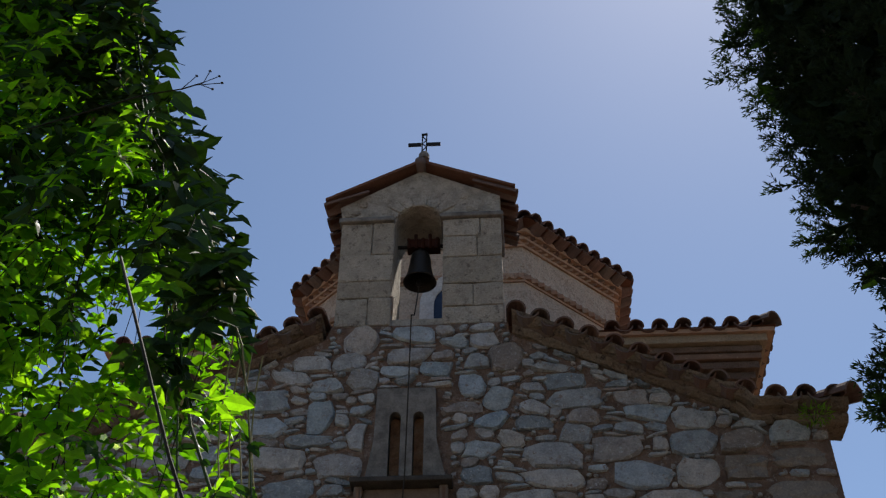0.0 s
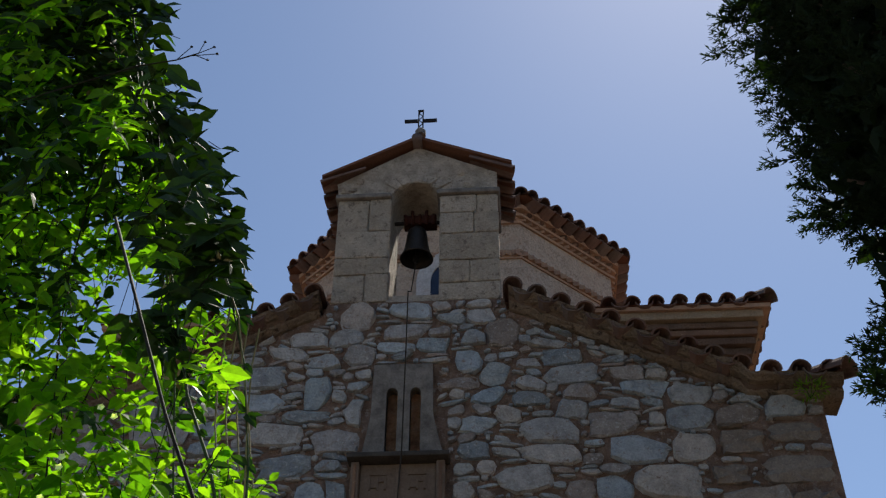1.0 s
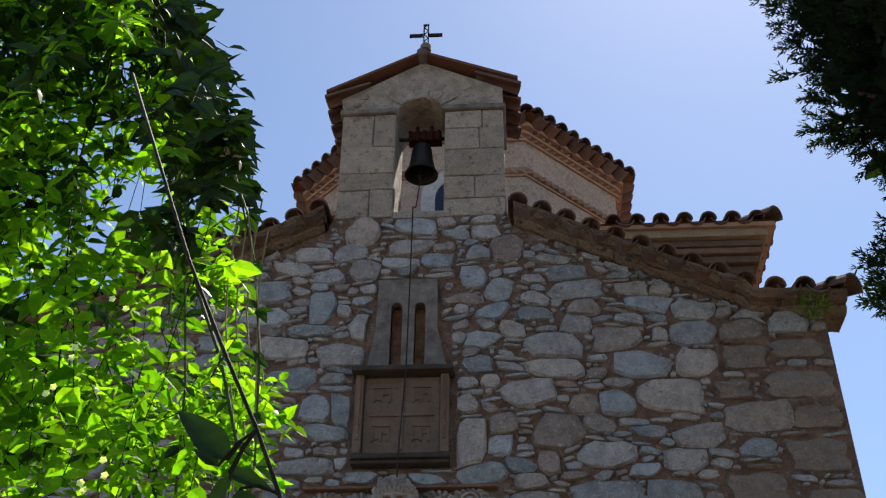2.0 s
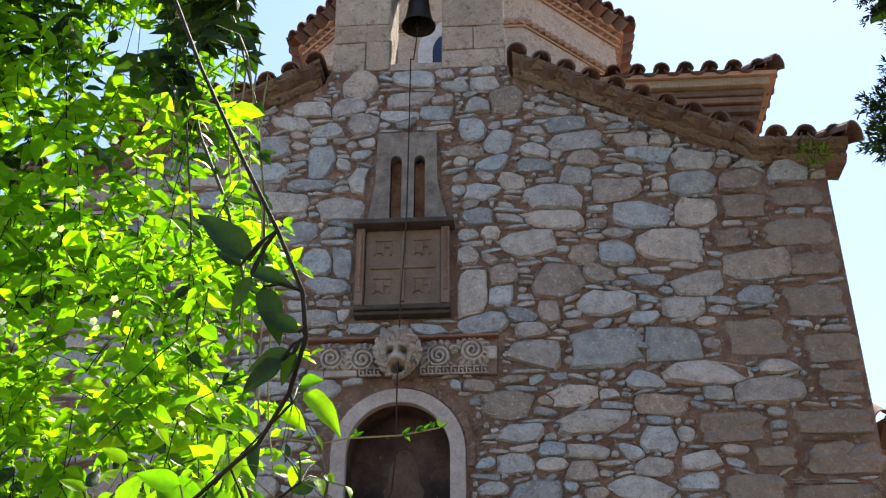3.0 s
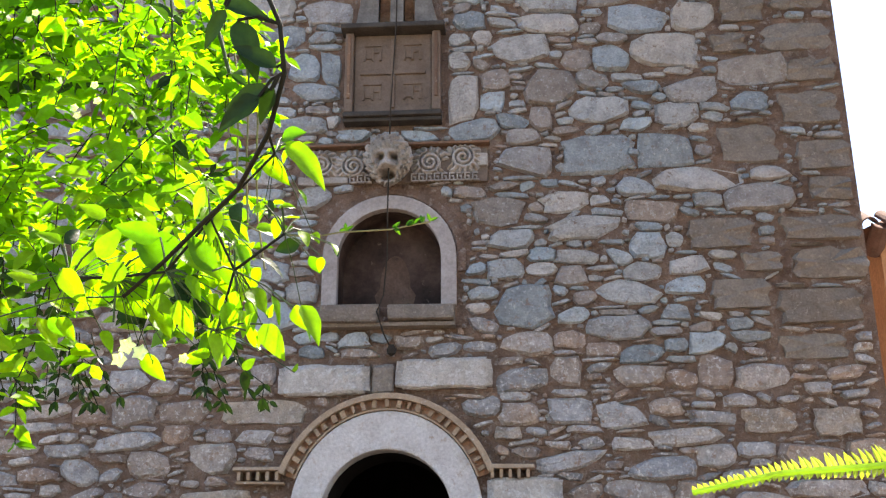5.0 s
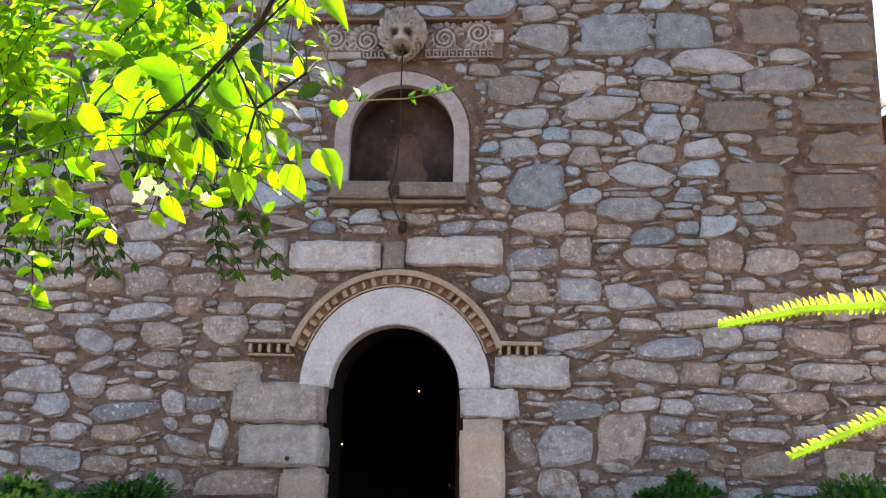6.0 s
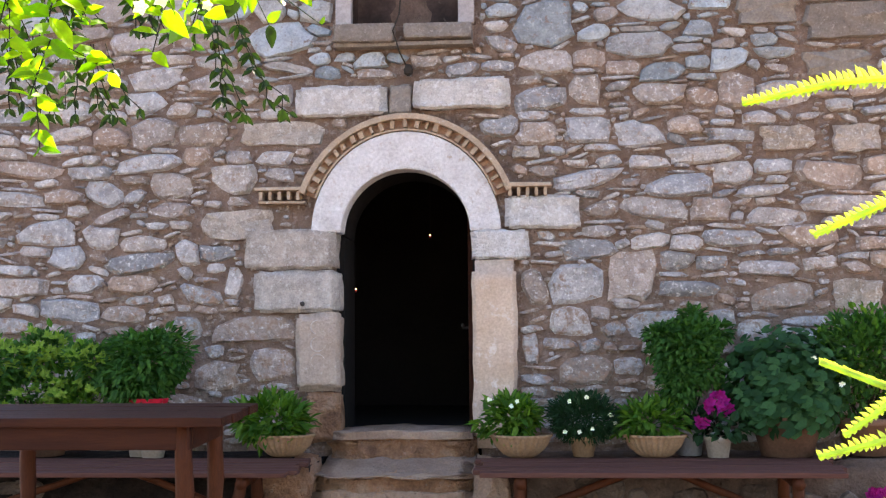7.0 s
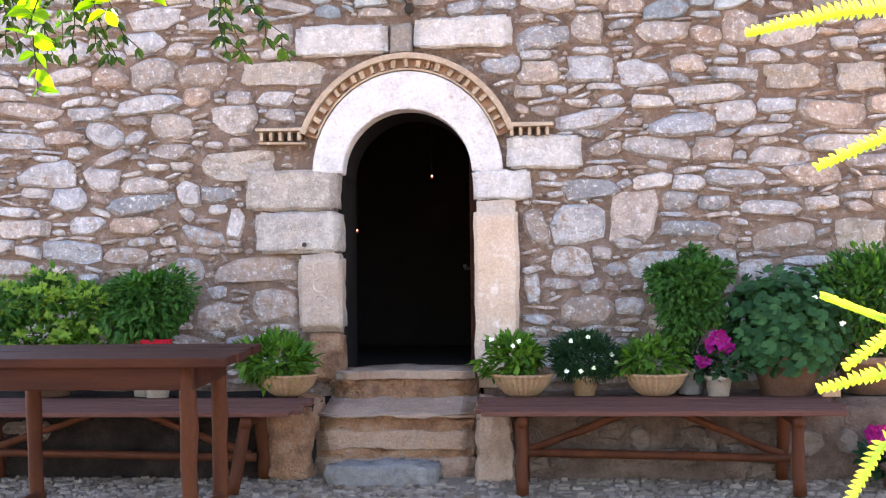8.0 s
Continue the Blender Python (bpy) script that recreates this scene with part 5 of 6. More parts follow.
bush(p, "foliage", M_BASIL, (0.0, 0, 0.63), (0.27, 0.25, 0.25), 3200, 0.06, 0.028, 22, 0.4, 0.1, lumps=16, bite=0.4)
bush(p, "foliage", M_BASIL, (-0.03, -0.05, 0.42), (0.20, 0.18, 0.16), 750, 0.06, 0.026, 23, 0.5, 0.3)
part("wrapping", Shape().lathe([(0.09, 0.15), (0.10, 0.20), (0.118, 0.27), (0.108, 0.272), (0.085, 0.22)], (0.06, -0.08, 0.115), 36, 9, 0.14), M_RED, p, "crumpled red foil wrapping")
sprigs(p, M_STEM, (0, 0, 0.15), [(-0.06, 0, 0.5), (0.05, 0.03, 0.55), (0.08, -0.02, 0.5)], 11, 0.008)
p = planter("potted_shrub", "loose shrub with yellow-edged leaves in a terracotta pot", -2.42, -0.42, pot_profile(0.13, 0.19, 0.22), M_CLAY)
for k, (cx, cz, r) in enumerate(((-0.15, 0.42, 0.24), (0.15, 0.50, 0.22), (0.02, 0.72, 0.16), (-0.25, 0.62, 0.17), (0.28, 0.34, 0.2), (0.36, 0.62, 0.14), (-0.45, 0.45, 0.22))):
    bush(p, "foliage", M_BRIGHT if k % 3 == 1 else M_BASIL, (cx, -0.02 * k, cz), (r, r * 0.9, r * 0.8), 430, 0.065, 0.032, 24 + k, -0.1, 0.4, lumps=14, bite=0.5)
    bush(p, "pale_leaves", M_BRIGHT, (cx, -0.02 * k - 0.03, cz + 0.03), (r, r * 0.9, r * 0.8), 30, 0.06, 0.03, 54 + k, -0.3, 0.9, "yellow-edged young leaves")
    ro = random.Random(300 + k)
    tuft = Shape()
    for tip in spread(ro, (cx, -0.02 * k, cz + 0.02), (r * 1.05, r * 0.95, r * 0.9), 13):
        for q in range(9):
            tuft.leaf(tip, (math.cos(q * 0.7) * 0.8, -0.35 + 0.3 * math.sin(q * 2.1), math.sin(q * 0.7) * 0.6 + 0.55), (0, -1, 0.5), ro.uniform(0.035, 0.06), 0.022, 0.2)
    tagged(part("leaf_rosette", tuft, M_TIPS, p, "yellow-green rosettes at the shoot tips"), kind="stuff")
sprigs(p, M_STEM, (0, 0, 0.15), [(-0.15, 0, 0.5), (0.15, 0, 0.5), (0.02, 0, 0.7), (-0.3, 0, 0.6), (0.3, 0, 0.5)], 12, 0.01)
p = planter("small_pot", "small white flower pot half hidden behind the bench", -1.62, -0.55, pot_profile(0.07, 0.09, 0.12), M_WHITEPOT)
bush(p, "foliage", M_BASIL, (0, 0, 0.16), (0.12, 0.12, 0.06), 80, 0.06, 0.03, 80)

# ---------------------------------------------------------------- climbing vine
EYE0 = Vector((0.92, -7.95, 0.78))
VINE_PLANE = -5.7


def vine_edge(z):
    """Right edge of the hanging vine where it is about two metres off."""
    return float(np.interp(z, (1.0, 1.25, 1.75, 2.2, 2.6, 3.07, 3.5, 4.0, 5.0), (0.30, 0.41, 0.42, 0.34, 0.28, 0.13, -0.04, -0.27, -0.75)))


vine = thing("climbing_vine", "dense sunlit climbing vine with pointed leaves hanging in long strands", "vine", (-1.2, -5.6, ground_z(-5.6)))
vine_at = Vector(vine.location)
rr = random.Random(77)
# old and rim gather the leaves whose colour is darkened for shade
leafs, old, rim, stems, buds = Shape(), Shape(), Shape(), Shape(), Shape()


def hang(ref_x, ref_z, k):
    return EYE0 + (Vector((ref_x, VINE_PLANE, ref_z)) - EYE0) * k - vine_at


for i in range(1750):
    z = 1.15 + 3.3 * rr.random() ** 1.15
    edge = vine_edge(z)
    x = edge - 0.05 - (edge + 0.85) * rr.random()
    low = 1.36 + 0.10 * math.sin(x * 9) + 0.12 * math.sin(x * 23)
    if z < low:
        continue
    k = rr.uniform(0.85, 1.3)
    if z < 1.5 and rr.random() < 0.35:
        continue
    if 0.35 * noise.noise(Vector((x * 3.2, k * 3, z * 3.2))) + 0.25 * max(0.0, -0.1 - x) < (-0.01 if z < 2.3 else -0.08):
        continue
    p = hang(x, z, k)
    way = Vector((rr.gauss(0, 0.5), rr.gauss(0, 0.4), -0.8 + rr.gauss(0, 0.4))).normalized()
    n = rr.randint(3, 6)
    pts = [p + way * (0.032 * j) + Vector((0, 0, -0.0012 * j * j)) for j in range(n)]
    stems.tube(pts, 0.0013, 4, False)
    # share of sprigs in the darkened colour, for shade high up and lowest
    shade_toned = rr.random() < np.interp(z, (1.3, 1.5, 1.7, 2.0, 2.3, 2.6, 3.0, 3.5), (0.5, 0.06, 0.05, 0.08, 0.12, 0.17, 0.26, 0.42)) + 0.05 * max(0.0, min(1.0, (-0.2 - x) * 2.5)) * (z > 2.3)
    size = rr.uniform(0.75, 1.25) * (1.45 if z > 2.6 and x > edge - 0.3 else 1.3 if shade_toned and z > 2 else 0.72 if shade_toned else 1.0)
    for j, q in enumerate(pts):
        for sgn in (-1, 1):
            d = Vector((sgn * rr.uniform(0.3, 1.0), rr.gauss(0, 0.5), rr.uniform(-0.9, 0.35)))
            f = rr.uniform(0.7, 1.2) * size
            (rim if shade_toned and z > 2.45 and x > edge - 0.3 or z > 2.6 and x > edge - 0.16 else old if shade_toned else leafs).leaf(q, d, (rr.gauss(0, 0.7), rr.gauss(0, 0.6) - 0.8, 0.6), 0.056 * f, 0.033 * f, rr.uniform(0.0, 0.3))
    if rr.random() < 0.06:
        for _ in range(5):
            d = Vector([rr.gauss(0, 1) for _ in range(3)])
            buds.leaf(pts[-1] + d * 0.006, d, (0, -1, 0), 0.02, 0.009)
# dense shaded growth at the back, two fifths in the darkened leaf colour
for i in range(260):
    x, z, k = rr.uniform(-0.8, -0.12), rr.uniform(2.25, 4.3), rr.uniform(0.98, 1.14)
    if x > vine_edge(z) - 0.12:
        continue
    p = hang(x, z, k)
    way = Vector((rr.gauss(0, 0.6), rr.gauss(0, 0.3), rr.gauss(-0.5, 0.4))).normalized()
    for j in range(rr.randint(4, 7)):
        q = p + way * 0.034 * j
        for sgn in (-1, 1):
            f = rr.uniform(0.05, 0.075)
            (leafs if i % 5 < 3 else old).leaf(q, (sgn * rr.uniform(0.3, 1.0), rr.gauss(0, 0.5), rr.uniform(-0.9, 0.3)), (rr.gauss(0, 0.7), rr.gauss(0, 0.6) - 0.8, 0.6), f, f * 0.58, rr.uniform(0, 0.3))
    stems.tube([p, p + way * 0.2], 0.0012, 4, False)
# low sunlit growth, twigs every way
for i in range(460):
    x, z, k = rr.uniform(-0.45, 0.36), 1.33 + 0.75 * rr.random(), rr.uniform(0.95, 1.3)
    if z < 1.45 + 0.06 * math.sin(x * 11) + 0.05 * math.sin(x * 29) or x > vine_edge(z) - 0.06 * rr.random() or noise.noise(Vector((x * 6, k * 4, z * 6 + 9))) < -0.12:
        continue
    p = hang(x, z, k)
    way = Vector((rr.gauss(0.2, 0.6), rr.gauss(0, 0.4), rr.gauss(-0.3, 0.6))).normalized()
    pts = [p + way * (0.026 * j) + Vector((0, 0, -0.0015 * j * j)) for j in range(rr.randint(3, 6))]
    stems.tube(pts, 0.0012, 4, False)
    shade = rr.random() < 0.10
    for q in pts:
        for sgn in (-1, 1):
            d = Vector((sgn * rr.uniform(0.3, 1.0), rr.gauss(0, 0.5), rr.uniform(-0.9, 0.5)))
            f = rr.uniform(0.6, 1.15)
            (old if shade else leafs).leaf(q, d, (rr.gauss(0, 0.8), rr.gauss(0, 0.6) - 0.7, 0.6), 0.046 * f, 0.028 * f, rr.uniform(0.0, 0.3))
# large leaves along the outer edge, coloured dark as if backlit by the sky
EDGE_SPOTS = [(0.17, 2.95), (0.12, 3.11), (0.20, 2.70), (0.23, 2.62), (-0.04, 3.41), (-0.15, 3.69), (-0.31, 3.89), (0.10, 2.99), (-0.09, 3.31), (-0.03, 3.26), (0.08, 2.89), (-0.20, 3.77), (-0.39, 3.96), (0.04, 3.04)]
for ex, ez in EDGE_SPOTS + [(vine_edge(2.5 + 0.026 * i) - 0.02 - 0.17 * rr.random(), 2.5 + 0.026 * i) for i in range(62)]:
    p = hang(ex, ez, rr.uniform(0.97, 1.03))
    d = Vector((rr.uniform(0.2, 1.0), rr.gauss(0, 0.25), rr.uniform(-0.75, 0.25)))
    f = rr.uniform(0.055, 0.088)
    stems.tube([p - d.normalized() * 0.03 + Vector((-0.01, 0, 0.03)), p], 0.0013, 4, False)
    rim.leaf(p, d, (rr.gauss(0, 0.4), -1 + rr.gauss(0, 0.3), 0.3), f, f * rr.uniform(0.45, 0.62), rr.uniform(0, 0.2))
# dangling sprays farther off, towards the wall, coloured dark for shade
far = Shape()
for cx, cz, reach in ((-0.36, 1.25, 0.32), (-0.16, 1.32, 0.28), (0.02, 1.28, 0.22), (-0.50, 1.20, 0.40), (-0.28, 1.40, 0.25), (0.28, 1.34, 0.30), (-0.42, 1.45, 0.25), (0.10, 1.42, 0.2), (-0.07, 1.45, 0.2), (-0.62, 1.28, 0.42), (-0.72, 1.22, 0.42), (-0.56, 1.38, 0.35), (-0.66, 1.45, 0.3)):
    for b in range(5):
        p = hang(cx + rr.uniform(-0.05, 0.05), cz + 0.03, 1.5)
        way = Vector((rr.uniform(-0.15, 0.35), rr.uniform(-0.2, 0.2), -1)).normalized()
        n = int(reach * 28)
        pts = [p + way * (0.045 * j) + Vector((0.0022 * j * j * rr.choice((0.6, 1)), 0, 0)) for j in range(n)]
        stems.tube(pts, 0.0022, 4, False)
        for j in range(1, n):
            for sgn in (-1, 1):
                d = Vector((sgn * rr.uniform(0.2, 0.9), rr.gauss(0, 0.4), -rr.uniform(0.3, 1.0)))
                far.leaf(pts[j], d, (rr.gauss(0, 0.4), -1, 0.25), 0.046 * rr.uniform(0.7, 1.2), 0.019, 0.1)
# long hanging strands
for i in range(15):
    k = rr.uniform(0.9, 1.3)
    x1 = -0.95 + 1.2 * rr.random()
    ztop, zbot = 4.6, rr.uniform(1.5, 2.6)
    pts = []
    for j in range(14):
        z = ztop + (zbot - ztop) * j / 13
        pts.append(hang(min(x1, vine_edge(z) - 0.1) - 0.06 + 0.05 * math.sin(j * 0.7 + i), z, k))
    part("strand", Shape().tube(pts, 0.0012 if i % 5 else 0.0022, 5, False), M_GREENSTEM if i % 3 == 0 else M_STEM, vine)
for i, line in enumerate(([(-0.35, 4.1), (-0.227, 3.62), (-0.076, 3.1), (0.058, 2.614), (0.153, 2.262), (0.234, 2.073), (0.30, 1.85)], [(-0.25, 3.7), (-0.108, 3.293), (0.09, 2.932), (0.21, 2.604), (0.283, 2.353), (0.327, 2.068), (0.345, 1.8)], [(-0.293, 3.83), (-0.114, 3.17), (0.01, 2.77), (0.058, 2.55), (0.09, 2.2)], [(-0.06, 3.1), (0.12, 2.82), (0.25, 2.5), (0.31, 2.2), (0.335, 1.9)], [(-0.2, 3.3), (-0.02, 2.8), (0.1, 2.4), (0.16, 2.0), (0.18, 1.7)])):
    pts = [hang(line[j][0] + (line[j + 1][0] - line[j][0]) * q / 4, line[j][1] + (line[j + 1][1] - line[j][1]) * q / 4, 0.95) for j in range(len(line) - 1) for q in range(5 if j == len(line) - 2 else 4)]
    part("strand", Shape().tube(pts, 0.0042 if i == 0 else 0.0028, 6, False), M_GREENSTEM if i != 3 else M_SHOOT, vine, smooth=True)
    for q in pts[::2]:
        for _ in range(2):
            f = rr.uniform(0.03, 0.06)
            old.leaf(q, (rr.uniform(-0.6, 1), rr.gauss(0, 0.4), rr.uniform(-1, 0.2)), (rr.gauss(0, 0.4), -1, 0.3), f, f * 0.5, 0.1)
for i in range(4):
    pts = [hang(0.20 + 0.035 * i + 0.10 * (j / 9) ** 1.4 + 0.012 * math.sin(j + i), 2.75 - 0.1 * i - 0.115 * j, 1.0 + 0.04 * i) for j in range(10)]
    part("strand", Shape().tube(pts, 0.0026, 5, False), M_SHOOT, vine)
for i in range(8):
    x, z = rr.uniform(-0.42, 0.12), rr.uniform(1.35, 2.25)
    s = Shape()
    c = hang(x, z, 0.84)
    for b in range(2):
        o = c + Vector([rr.uniform(-0.02, 0.02) for _ in range(3)])
        for q in range(5):
            a = q * 1.2566 + b
            s.leaf(o, (math.cos(a), -0.4, math.sin(a)), (0, -1, 0.2), 0.010, 0.010, -0.1)
    part("blossom", s, M_BLOSSOM, vine, "small white blossom")
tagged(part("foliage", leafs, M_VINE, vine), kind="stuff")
tagged(part("mature_foliage", old, M_VINE_SHADE, vine, "larger leaves, darkened for shade"), kind="stuff")
tagged(part("outer_foliage", rim, M_VINE_DARK, vine, "outer edge leaves, darkened as backlit silhouettes"), kind="stuff")
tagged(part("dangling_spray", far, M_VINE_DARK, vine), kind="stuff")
tagged(part("fine_growth", stems, M_STEM, vine), kind="stuff")
tagged(part("bud_growth", buds, M_SHOOT, vine), kind="stuff")
for i, (x, z, k) in enumerate(((-1.25, 1.0, 1.15), (-1.5, 1.2, 1.2))):
    top = Vector((-0.4 - 0.5 * i, -4.5, 6.2)) - vine_at
    base = Vector((0.1 * i, 0.05 * i, 0.0))
    pts = [base.lerp(top, j / 9) + Vector((0.05 * math.sin(j * 1.3 + i) - 0.9 * math.sin(math.pi * j / 9), 0.05 * math.cos(j), 0)) * (0 < j < 9) for j in range(10)]
    part("trunk", Shape().tube(pts, [0.045 - 0.003 * j for j in range(10)], 10), M_BARK, vine, smooth=True)


def big_leaf_mesh(seed, mat, length=1.0, width=0.56):
    """An ovate leaf with a drawn-out tip, folded along its midrib, a unit long along +y."""
    rr = random.Random(seed)
    n, v, f = 9, [], []
    bend, fold = rr.uniform(0.08, 0.28), rr.uniform(0.12, 0.4)
    for i in range(n):
        t = i / (n - 1)
        w = width / 2 * (math.sin(math.pi * min(1, t ** 0.72)) ** 0.8) * (1 - 0.25 * t) + (0.004 if i in (0, n - 1) else 0)
        z = -bend * t * t
        wob = 0.02 * math.sin(i * 1.7 + seed)
        v += [(-w, t * length, z + fold * w + wob * w * 4), (-w * 0.5, t * length, z + fold * w * 0.35), (0, t * length, z), (w * 0.5, t * length, z + fold * w * 0.35), (w, t * length, z + fold * w - wob * w * 4)]
    for i in range(n - 1):
        for k in range(4):
            f.append((5 * i + k, 5 * i + k + 1, 5 * i + 6 + k, 5 * i + 5 + k))
    return mesh_of("leaf", v, f, mat, True)


BIG = [big_leaf_mesh(i, M_VINE_NEAR) for i in range(7)]
# the same leaf shapes in a darkened colour, for leaves in shade
SHADE_BIG = [big_leaf_mesh(i, M_VINE_DARK) for i in range(7)]


def set_leaf(owner, at, tip, roll, wide=1.0, n=0, kinds=BIG):
    at, tip = Vector(at), Vector(tip)
    k = (tip - at).length
    ay = (tip - at).normalized()
    face = Vector((0.25, -1, 0.35))
    az = (face - ay * face.dot(ay)).normalized()
    q = Matrix((ay.cross(az), ay, az)).transposed()
    ob = new("leaf", kinds[n % 7])
    ob.parent = owner
    ob.matrix_local = Matrix.Translation(at) @ q.to_4x4() @ Matrix.Rotation(roll, 4, "Y") @ Matrix.Diagonal((k * wide, k, k, 1))


branch = thing("vine_branch", "vine branch with large pointed leaves, partly sunlit", "vine branch", (0.55, -7.2, ground_z(-7.2)))
b0 = Vector(branch.location)
rr = random.Random(31)
main = [Vector(p) for p in ((0.578, -7.22, 1.495), (0.634, -7.24, 1.357), (0.677, -7.26, 1.253), (0.716, -7.27, 1.169), (0.75, -7.275, 1.1), (0.77, -7.275, 1.053), (0.773, -7.27, 1.022), (0.758, -7.24, 0.996), (0.73, -7.2, 0.975), (0.7, -7.16, 0.971), (0.657, -7.12, 0.952), (0.623, -7.1, 0.933))]
part("stem", Shape().tube([p - b0 for p in main], [0.0015] * 5 + [0.0015, 0.0016, 0.0016, 0.0016, 0.0017, 0.0016, 0.0015], 8), M_STEM, branch, smooth=True)
part("stem", Shape().tube([Vector(p) - b0 for p in ((0.623, -7.1, 0.933), (0.56, -7.06, 0.945), (0.45, -7.02, 0.93), (0.30, -6.95, 0.7), (0.1, -6.9, 0.0), (0.05, -6.9, ground_z(-6.9)))], 0.0007, 7), M_GREENSTEM, branch, smooth=True)


def near(x, y, z):
    return Vector((x, y, z)) - b0


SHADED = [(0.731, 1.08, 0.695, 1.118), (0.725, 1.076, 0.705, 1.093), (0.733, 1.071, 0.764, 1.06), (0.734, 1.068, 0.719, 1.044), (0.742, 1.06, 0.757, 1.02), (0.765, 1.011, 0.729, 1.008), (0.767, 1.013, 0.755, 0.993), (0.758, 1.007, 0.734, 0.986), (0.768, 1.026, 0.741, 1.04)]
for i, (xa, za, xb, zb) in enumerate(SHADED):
    set_leaf(branch, near(xa, -7.27, za), near(xb, -7.27 + rr.uniform(-0.012, 0.012), zb), rr.uniform(-0.3, 0.3), rr.uniform(0.72, 0.92), i, SHADE_BIG)
    a, b = Vector((xa, -7.27, za)), min(main, key=lambda m: (m - Vector((xa, -7.27, za))).length)
    part("leaf_stalk", Shape().tube([a - b0, a.lerp(b, 0.5) + Vector((0, 0, 0.004)) - b0, b - b0], 0.0011, 5), M_STEM, branch)
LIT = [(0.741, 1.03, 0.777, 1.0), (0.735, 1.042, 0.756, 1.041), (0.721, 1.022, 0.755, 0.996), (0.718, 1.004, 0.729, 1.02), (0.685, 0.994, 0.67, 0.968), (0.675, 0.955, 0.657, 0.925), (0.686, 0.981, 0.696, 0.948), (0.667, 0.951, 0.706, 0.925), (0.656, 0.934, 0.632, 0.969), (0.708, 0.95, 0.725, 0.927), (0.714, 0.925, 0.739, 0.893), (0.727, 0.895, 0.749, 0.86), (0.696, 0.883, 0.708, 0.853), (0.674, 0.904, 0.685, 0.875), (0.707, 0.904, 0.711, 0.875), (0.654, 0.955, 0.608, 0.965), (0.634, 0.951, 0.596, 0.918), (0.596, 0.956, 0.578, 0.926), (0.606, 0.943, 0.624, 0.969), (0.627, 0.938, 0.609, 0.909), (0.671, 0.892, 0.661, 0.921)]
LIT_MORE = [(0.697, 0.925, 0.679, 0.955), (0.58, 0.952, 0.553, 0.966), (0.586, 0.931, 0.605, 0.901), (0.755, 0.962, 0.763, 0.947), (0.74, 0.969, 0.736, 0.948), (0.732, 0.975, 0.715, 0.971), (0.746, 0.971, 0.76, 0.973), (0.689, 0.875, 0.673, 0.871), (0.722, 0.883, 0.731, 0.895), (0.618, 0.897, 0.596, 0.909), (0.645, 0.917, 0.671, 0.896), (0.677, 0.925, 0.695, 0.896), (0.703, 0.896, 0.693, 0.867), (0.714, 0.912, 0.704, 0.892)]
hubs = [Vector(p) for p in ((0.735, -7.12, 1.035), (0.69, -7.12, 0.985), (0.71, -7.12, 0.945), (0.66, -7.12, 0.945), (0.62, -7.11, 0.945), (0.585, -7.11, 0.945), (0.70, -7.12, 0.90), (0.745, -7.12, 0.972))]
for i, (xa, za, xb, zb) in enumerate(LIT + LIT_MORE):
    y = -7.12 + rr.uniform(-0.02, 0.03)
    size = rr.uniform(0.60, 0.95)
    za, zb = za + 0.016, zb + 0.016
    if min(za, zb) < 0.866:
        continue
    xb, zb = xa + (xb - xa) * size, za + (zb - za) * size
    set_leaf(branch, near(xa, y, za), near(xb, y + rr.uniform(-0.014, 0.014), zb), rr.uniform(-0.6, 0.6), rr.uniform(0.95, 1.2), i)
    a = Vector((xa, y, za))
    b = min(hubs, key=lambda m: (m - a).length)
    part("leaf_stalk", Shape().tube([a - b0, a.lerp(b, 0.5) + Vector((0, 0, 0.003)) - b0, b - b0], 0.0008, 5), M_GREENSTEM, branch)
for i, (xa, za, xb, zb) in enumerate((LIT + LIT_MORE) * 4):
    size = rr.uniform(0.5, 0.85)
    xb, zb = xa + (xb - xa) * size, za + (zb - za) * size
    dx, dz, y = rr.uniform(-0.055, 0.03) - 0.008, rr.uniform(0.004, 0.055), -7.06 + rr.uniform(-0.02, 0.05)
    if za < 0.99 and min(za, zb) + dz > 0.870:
        # every sixth leaf takes the dark colour, as shade within the cluster
        set_leaf(branch, near(xa + dx, y, za + dz), near(xb + dx + rr.uniform(-0.012, 0.012), y + rr.uniform(-0.014, 0.014), zb + dz), rr.uniform(-0.9, 0.9), rr.uniform(0.9, 1.15), i + 3, SHADE_BIG if i % 6 == 0 else BIG)
        a = Vector((xa + dx, y, za + dz))
        b = min(hubs, key=lambda m: (m - a).length)
        part("leaf_stalk", Shape().tube([a - b0, a.lerp(b, 0.5) + Vector((0, 0, 0.003)) - b0, b - b0], 0.0004, 4), M_GREENSTEM, branch)
for chain in ((main[7], hubs[0], hubs[1], hubs[2], hubs[6]), (main[10], hubs[3], hubs[4], hubs[5]), (hubs[2], hubs[7]), (hubs[1], hubs[3])):
    part("twig", Shape().tube([Vector(p) - b0 for p in chain], 0.0011, 6), M_STEM, branch, smooth=True)
for x, z, size in ((0.63, 0.895, 0.013), (0.64, 0.89, 0.012), (0.625, 0.885, 0.012), (0.672, 0.885, 0.008)):
    s = Shape()
    for k in range(5):
        q = k * 1.2566
        s.leaf(near(x, -7.1, z), (math.cos(q), -0.4, math.sin(q)), (0, -1, 0.2), size * 0.62, size * 0.5, -0.1)
    part("blossom", s, M_BLOSSOM, branch, "white blossom")

# thin shoot that reaches out in front of the niche
shoot = thing("vine_shoot", "thin bare vine shoot with a few tiny yellow-green leaves", "vine shoot", (0.40, -5.28, 1.62))
